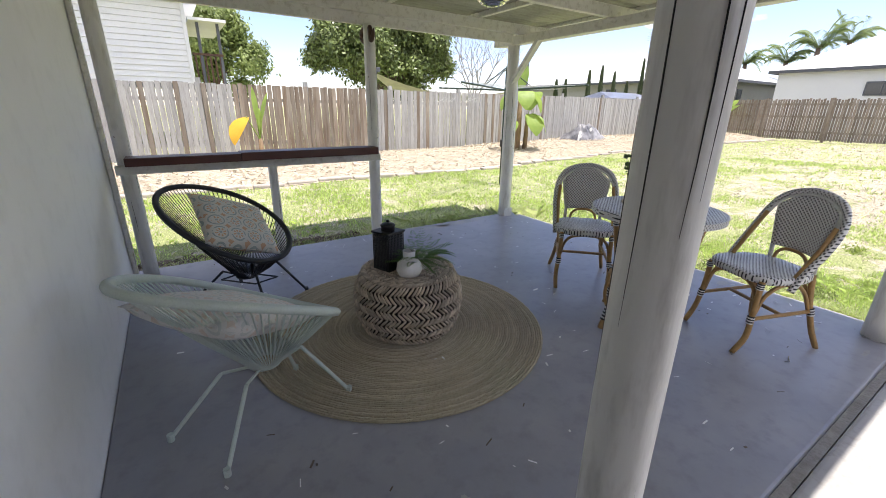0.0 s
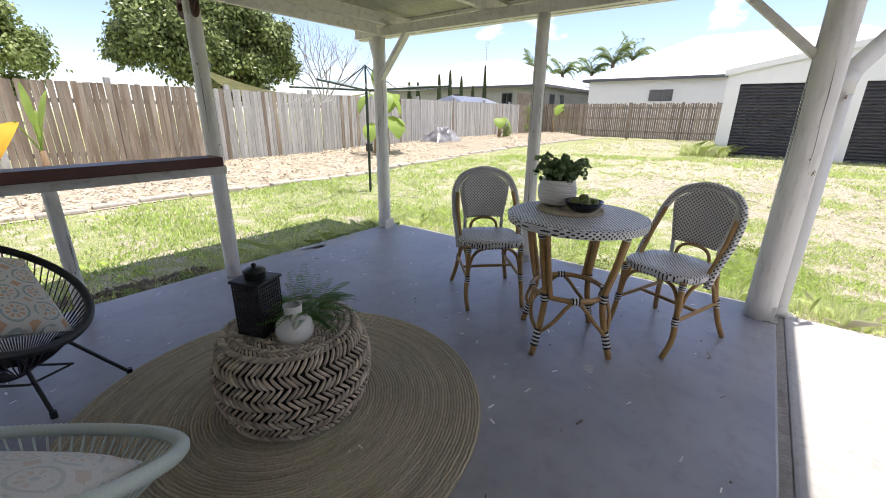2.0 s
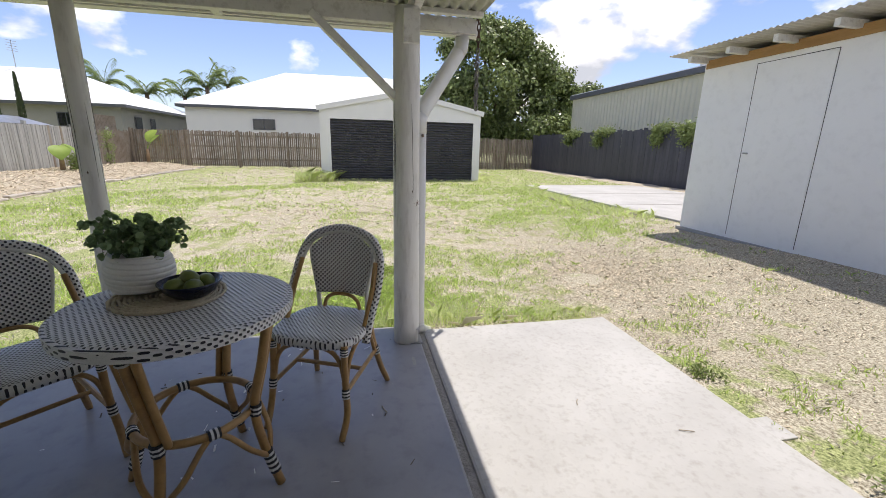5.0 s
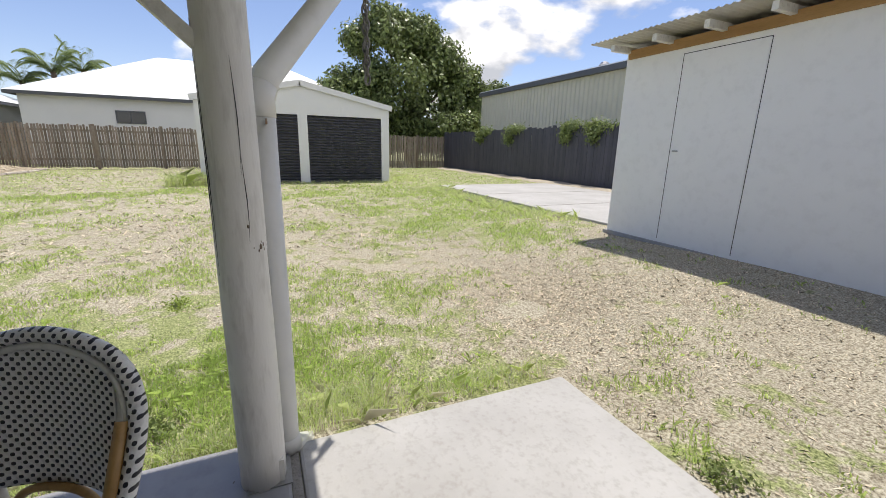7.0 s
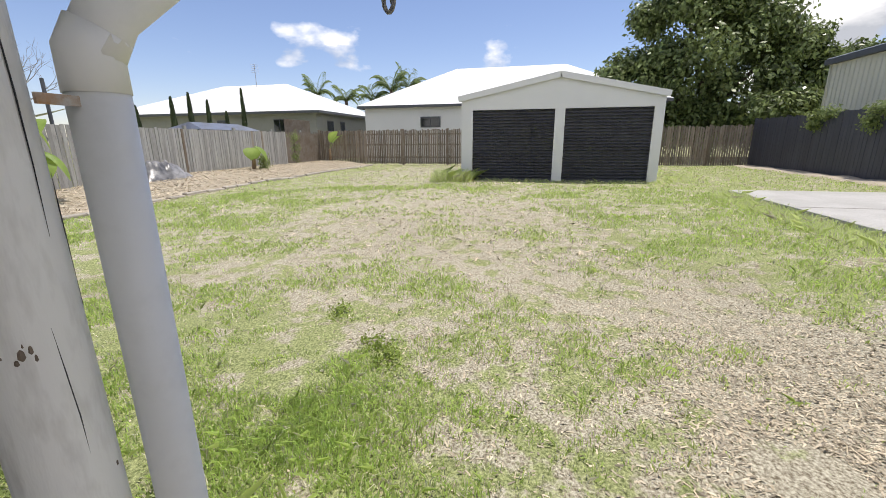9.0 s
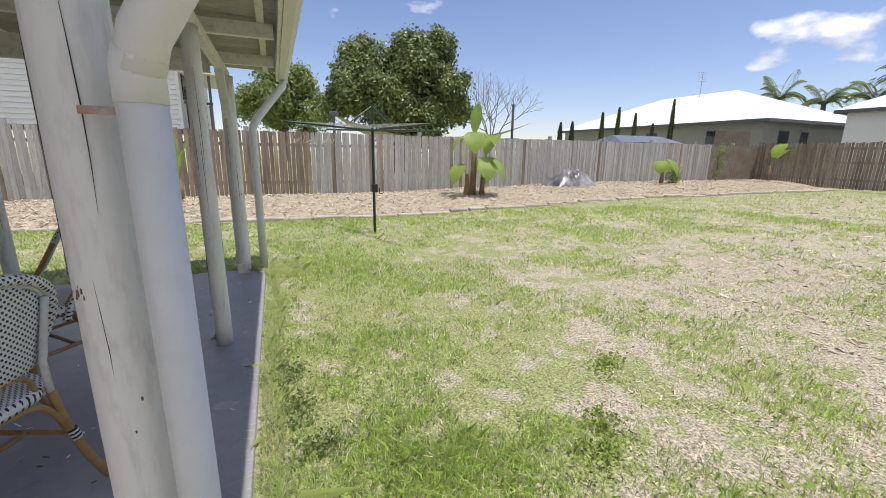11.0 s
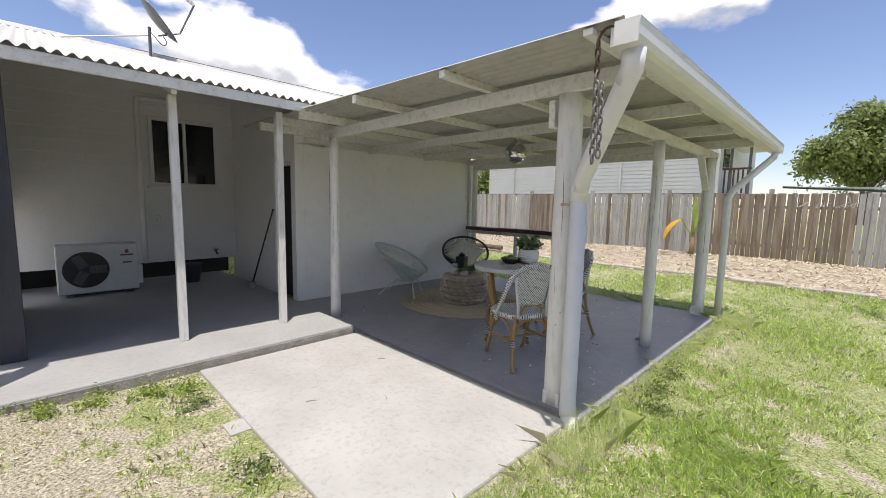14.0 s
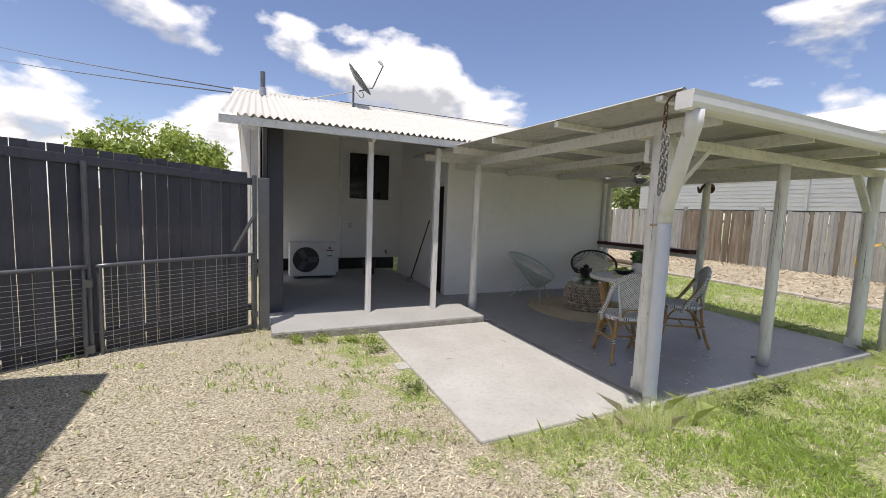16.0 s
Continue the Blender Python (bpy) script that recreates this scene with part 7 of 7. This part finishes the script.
# over the fence
sail = thing("shade_sail", pose(0, 0, 0), "cream shade sail strung behind the fence", "shade sail")
pts = [Vector((6.3, 13.6, 2.35)), Vector((13.2, 12.9, 2.35)), Vector((9.5, 15.5, 1.7))]
vs, fs, n = [], [], 12
for i in range(n + 1):
    for j in range(n + 1 - i):
        u, v = i / n, j / n
        w = 1 - u - v
        p = pts[0] * w + pts[1] * u + pts[2] * v
        sag = 2.6 * u * w + 1.4 * v * w + 1.4 * u * v
        vs.append(tuple(p - Vector((0, 0, sag))))
idx = {}
k = 0
for i in range(n + 1):
    for j in range(n + 1 - i):
        idx[i, j] = k
        k += 1
for i in range(n):
    for j in range(n - i):
        fs.append((idx[i, j], idx[i + 1, j], idx[i, j + 1]))
        if i + j < n - 1:
            fs.append((idx[i + 1, j], idx[i + 1, j + 1], idx[i, j + 1]))
part("cloth", (vs, fs), M_SAIL, sail, smooth=True)
for x, y, h, lab in ((12.45, 13.0, 2.95, "dark steel pole behind the fence"), (6.2, 13.0, 2.35, "dark post with a small floodlight")):
    p = thing("pole", pose(x, y, 0), lab, "pole", "poles behind the fence")
    part("shaft", a_tube([(0, 0, -0.1), (0, 0, h)], 0.045, 10), M_TRIM, p)
    if h < 2.5:
        part("floodlight", a_box(-0.12, 0.14, -0.05, 0.05, h - 0.08, h + 0.06, bevel=0.01), M_TRIM, p)
for a, b in (((-2.25, -2.12, 3.42), (-40.6, -24.7, 13.9)), ((-2.25, -2.12, 3.36), (-40.6, -24.9, 12.7))):
    w = tagged(part("power_line", a_tube([Vector(a).lerp(Vector(b), t) - Vector((0, 0, 0.8 * t * (1 - t))) for t in np.linspace(0, 1, 12)], 0.012, 5), M_BLACK), "black overhead service cable", "cable", "overhead cables")

# creeper on the charcoal fence
for i, (x, w) in enumerate(((12.6, 0.5), (14.0, 0.35), (17.5, 0.6), (20.0, 0.5))):
    cr = thing("creeper", pose(x, -8.93, 2.0), "green creeper spilling over the fence top", "creeper", "fence creepers")
    co, q = leaf_cloud(1300, [(0, 0.02, 0.06), (0.5 * w, 0.05, -0.12 - 0.2 * w)], [(w * 1.5, 0.12, 0.14), (w * 0.6, 0.1, 0.25)], 0.09, 80 + i, 0.1)
    quick_mesh("leaves", co, q, M_LEAF_LIGHT, cr)["kind"] = "stuff"


# grass, chips and litter
SLABS = ((-2.6, 4.29, 0.95, 4.54), (1.8, 4.26, -0.66, 0.97), (-2.6, 1.84, -1.74, 0.96), (7.2, 14.2, -8.2, -4.15), (3.5, 7.0, -6, -3.65), (15.95, 22, -3.3, 2.6))


def off_slabs(x, y):
    keep = np.ones(len(x), bool)
    for a, b, c, d in SLABS:
        keep &= ~((x > a) & (x < b) & (y > c) & (y < d))
    return keep


def blades(name, x, y, h, w, material, label, seed, lean=0.95):
    r = np.random.RandomState(seed)
    n = len(x)
    a, b = r.uniform(0, 6.28, n), r.uniform(0, 6.28, n)
    z = ground_z(x, y) - 0.005
    c = np.stack([x, y, z], -1)
    s = np.stack([np.cos(a), np.sin(a), np.zeros(n)], -1) * (w / 2)[:, None]
    t = np.stack([np.cos(b), np.sin(b), np.zeros(n)], -1) * (h * lean * r.rand(n))[:, None]
    up = np.stack([np.zeros(n), np.zeros(n), h], -1)
    m = c + t * 0.3 + up * 0.6
    e = c + t * 1.5 + up * (1 - 0.25 * r.rand(n))[:, None]
    co = np.stack([c - s, c + s, m + s * 0.7, e, m - s * 0.7], 1).reshape(-1, 3)
    return tagged(quick_mesh(name, co, np.arange(5 * n).reshape(-1, 5), material), label, "grass", "", "stuff")


def patchy(x, y):
    return np.array([noise.noise(Vector((p * 0.9, q * 0.9, 2.0))) + 0.75 * noise.noise(Vector((p * 3.1, q * 3.1, 5.0))) + 0.65 * noise.noise(Vector((p * 9.0, q * 9.0, 1.0))) for p, q in zip(x, y)])


def lawn():
    r = np.random.RandomState(7)
    n = 430000
    # denser by the patio, thinner away
    rad = 10.0 * r.rand(n) ** 0.8
    ang = r.uniform(-math.pi, math.pi, n)
    x, y = 5.0 + rad * np.cos(ang), 1.2 + rad * np.sin(ang)
    keep = off_slabs(x, y) & (y < 8.5) & (y > -4) & (x > -3)
    x, y = x[keep], y[keep]
    g = green(x, y) + 0.95 * patchy(x, y)
    keep = r.rand(len(x)) < np.clip((g - 0.34) * 1.6, 0.03, 1.0)
    x, y, g = x[keep], y[keep], g[keep]
    far = np.hypot(x - 5, y - 1)
    h = r.uniform(0.014, 0.048, len(x)) * (0.45 + 0.75 * np.clip(g, 0, 1.5)) * (1 + 0.05 * far)
    w = r.uniform(0.0035, 0.0078, len(x)) * (1 + 0.12 * far)
    dry = r.rand(len(x)) < np.clip(0.66 - 0.55 * g, 0.07, 0.9)
    blades("lawn_grass", x[~dry], y[~dry], h[~dry], w[~dry], M_GRASS, "short patchy green lawn grass", 8)
    blades("dry_grass", x[dry], y[dry], h[dry], w[dry], M_GRASS_DRY, "dry straw-coloured lawn grass", 9)
    n = 60000
    x, y = r.uniform(-8, 24, n), r.uniform(-8.5, 8.5, n)
    keep = off_slabs(x, y) & (np.hypot(x - 5, y - 1.2) > 6)
    x, y = x[keep], y[keep]
    g = green(x, y) + 0.4 * patchy(x, y)
    keep = r.rand(len(x)) < np.clip((g - 0.25) * 1.5, 0.0, 1)
    x, y = x[keep], y[keep]
    blades("far_grass", x, y, r.uniform(0.03, 0.08, len(x)), r.uniform(0.01, 0.02, len(x)), M_GRASS, "lawn grass further off", 10)
    # long grass along slab edges, posts, garage and pad
    xs, ys, hs = [], [], []

    def strip(x0, x1, y0, y1, k, h0, h1):
        xs.append(r.uniform(x0, x1, k))
        ys.append(r.uniform(y0, y1, k))
        hs.append(r.uniform(h0, h1, k))

    strip(4.272, 4.40, 1.1, 4.6, 6500, 0.03, 0.10)
    strip(2.3, 4.6, 4.56, 5.0, 9000, 0.07, 0.19)
    strip(0.4, 2.6, 4.56, 4.85, 1500, 0.03, 0.10)
    strip(4.2, 4.65, 4.3, 5.0, 1800, 0.08, 0.18)
    strip(4.27, 4.55, 0.40, 1.15, 1500, 0.05, 0.19)
    strip(4.225, 4.40, -0.55, 0.6, 800, 0.04, 0.12)
    strip(4.27, 4.45, -0.6, 0.5, 1500, 0.02, 0.07)
    strip(1.85, 2.4, -1.9, -0.75, 500, 0.02, 0.06)
    strip(1.5, 2.2, -2.0, -1.72, 250, 0.03, 0.08)
    strip(15.3, 16.0, 2.0, 3.2, 2200, 0.15, 0.5)
    strip(15.5, 16.0, -3.4, 2.4, 1500, 0.05, 0.14)
    strip(8.0, 13.5, -4.2, -3.5, 5000, 0.05, 0.2)
    strip(15.8, 18.5, -4.4, -3.2, 1200, 0.08, 0.2)
    x, y, h = np.concatenate(xs), np.concatenate(ys), np.concatenate(hs)
    keep = off_slabs(x, y)
    x, y, h = x[keep], y[keep], h[keep]
    w = r.uniform(0.0018, 0.0033, len(x)) * np.where(x > 7, 3.0, 1.0)
    dry = r.rand(len(x)) < 0.3
    blades("long_grass", x[~dry], y[~dry], h[~dry], w[~dry], M_GRASS_LONG, "long green grass along the slab edges", 11, 1.1)
    blades("long_dry_grass", x[dry], y[dry], h[dry] * 0.8, w[dry], M_GRASS_DRY, "dry blades among the long grass", 12, 1.3)


lawn()


def weeds(x, y, seed, label="low leafy green weed by the slab edge", leaf=M_LEAF_LIGHT):
    e = thing("weed", pose(x, y, float(ground_z(x, y))), label, "weed", "leafy weeds")
    co, q = leaf_cloud(300, [(0, 0, 0.03), (0.08, 0.05, 0.02)], [(0.15, 0.15, 0.05), (0.1, 0.1, 0.04)], 0.024, seed, 0.1)
    co[:, 2] = np.abs(co[:, 2])
    quick_mesh("weed_leaves", co, q, leaf, e)["kind"] = "stuff"


for i, (x, y) in enumerate(((4.42, 1.75), (4.40, 2.1), (4.5, 1.45), (1.6, 4.72), (2.0, 4.75), (2.6, 4.8), (3.1, 4.78), (0.9, 4.7), (3.3, -0.75), (2.35, -0.8))):
    weeds(x, y, 90 + i)
for i, (x, y) in enumerate(((5.62, 0.95), (5.8, 1.1), (6.3, 1.6), (1.95, -1.0), (1.92, -1.25), (2.05, -0.8), (1.9, -1.55))):
    weeds(x, y, 140 + i, "low patch of broad-leaved green weed", M_LEAF_LIME)


def pick_bed(r, n):
    x, y = r.uniform(-6, 24, n), r.uniform(8.62, 11.85, n)
    h = 0.012 + 0.11 * sm(8.5, 10.2, y) - 0.05 * sm(10.8, 11.9, y)
    return x, y, ground_z(x, y) + h + 0.02


def pick_yard(r, n):
    rad, ang = 0.2 + 6.5 * r.rand(n) ** 0.8, r.uniform(-math.pi, math.pi, n)
    x, y = 5.2 + rad * np.cos(ang), -1.0 + rad * np.sin(ang)
    keep = off_slabs(x, y) & (r.rand(n) < np.clip(1.1 - 1.45 * green(x, y), 0.02, 1) * (0.22 + 0.78 * sm(3.0, 5.5, x))) & (y < 8.4) & ~((x < 3.2) & (y < -1.8 - 1.5 * (x - 1.5)))
    x, y = x[keep], y[keep]
    return x, y, ground_z(x, y)


def pick_far(r, n):
    x, y = r.uniform(8, 24, n), r.uniform(-8.4, 8.4, n)
    keep = off_slabs(x, y) & (r.rand(n) < np.clip(1.0 - green(x, y), 0.05, 1))
    return x[keep], y[keep], ground_z(x[keep], y[keep])


def pick_floor(r, n):
    x, y = r.uniform(0.5, 4.2, n), r.uniform(1.0, 4.4, n)
    return x, y, np.zeros(n)


def pick_north(r, n):
    x, y = r.uniform(-0.5, 3.0, n), r.uniform(4.55, 5.1, n)
    return x, y, ground_z(x, y)


scatter_chips("mulch_chips", 40000, pick_bed, 0.06, M_CHIP, "loose wood chips on the garden bed", 31, 0.01)
scatter_chips("straw_chips", 190000, pick_yard, 0.024, M_STRAW, "straw and wood chips strewn on the soil", 32, 0.001)
scatter_chips("far_chips", 20000, pick_far, 0.06, M_STRAW, "dry clippings on the lawn", 33)
scatter_chips("leaf_litter", 90, pick_floor, 0.022, M_BARK, "small dark leaf litter on the patio", 34, 0.002)
scatter_chips("paint_flakes", 190, pick_floor, 0.024, M_WALL, "white paint flakes on the patio floor", 35, 0.002)
scatter_chips("bed_litter", 2600, pick_north, 0.06, M_BARK, "brown leaf litter along the slab", 36, 0.004)


def worn_patch(x, y, rx, ry, seed):
    """A spot where the floor paint has worn off."""
    rng, n = random.Random(seed), 26
    vs = [(x, y, 0.0015)]
    for i in range(n):
        a = 2 * math.pi * i / n
        k = 1 + 0.45 * noise.noise(Vector((math.cos(a) * 2, math.sin(a) * 2, seed)))
        vs.append((x + rx * k * math.cos(a), y + ry * k * math.sin(a), 0.0015))
    tagged(part("worn_patch", (vs, [(0, i + 1, (i + 1) % n + 1) for i in range(n)]), M_PALE), "pale patch of worn floor paint", "stain", "worn paint patches")


for i, (x, y, rx, ry) in enumerate(((2.77, 1.68, 0.035, 0.025), (3.35, 4.42, 0.35, 0.06), (3.0, 4.40, 0.2, 0.05), (4.12, 1.9, 0.06, 0.035), (1.95, 1.35, 0.03, 0.018), (3.85, 1.25, 0.03, 0.02), (1.3, 1.45, 0.022, 0.03), (3.75, 0.99, 0.05, 0.012), (4.2, 2.3, 0.03, 0.09))):
    worn_patch(x, y, rx, ry, i)
for i, (x, y, l, a) in enumerate(((3.3, 1.2, 0.06, 20), (2.6, 0.6, 0.06, 40), (3.2, 0.2, 0.05, -30), (2.9, -0.2, 0.07, 70))):
    st = tagged(part("stick", a_tube([(-l / 2, 0, 0), (0, 0.004, 0.003), (l / 2, 0, 0)], 0.0025, 6), M_STRAW), "small dry stick on the concrete", "stick", "loose sticks")
    st.matrix_world = pose(x, y, 0.004 if y > 0.96 else -0.008, 0, 0, a)
tagged(part("drain_cover", a_box(2.78, 2.94, -0.72, -0.58, -0.1, -0.025, bevel=0.004), M_PALE), "small concrete drain cover by the slab", "drain cover")
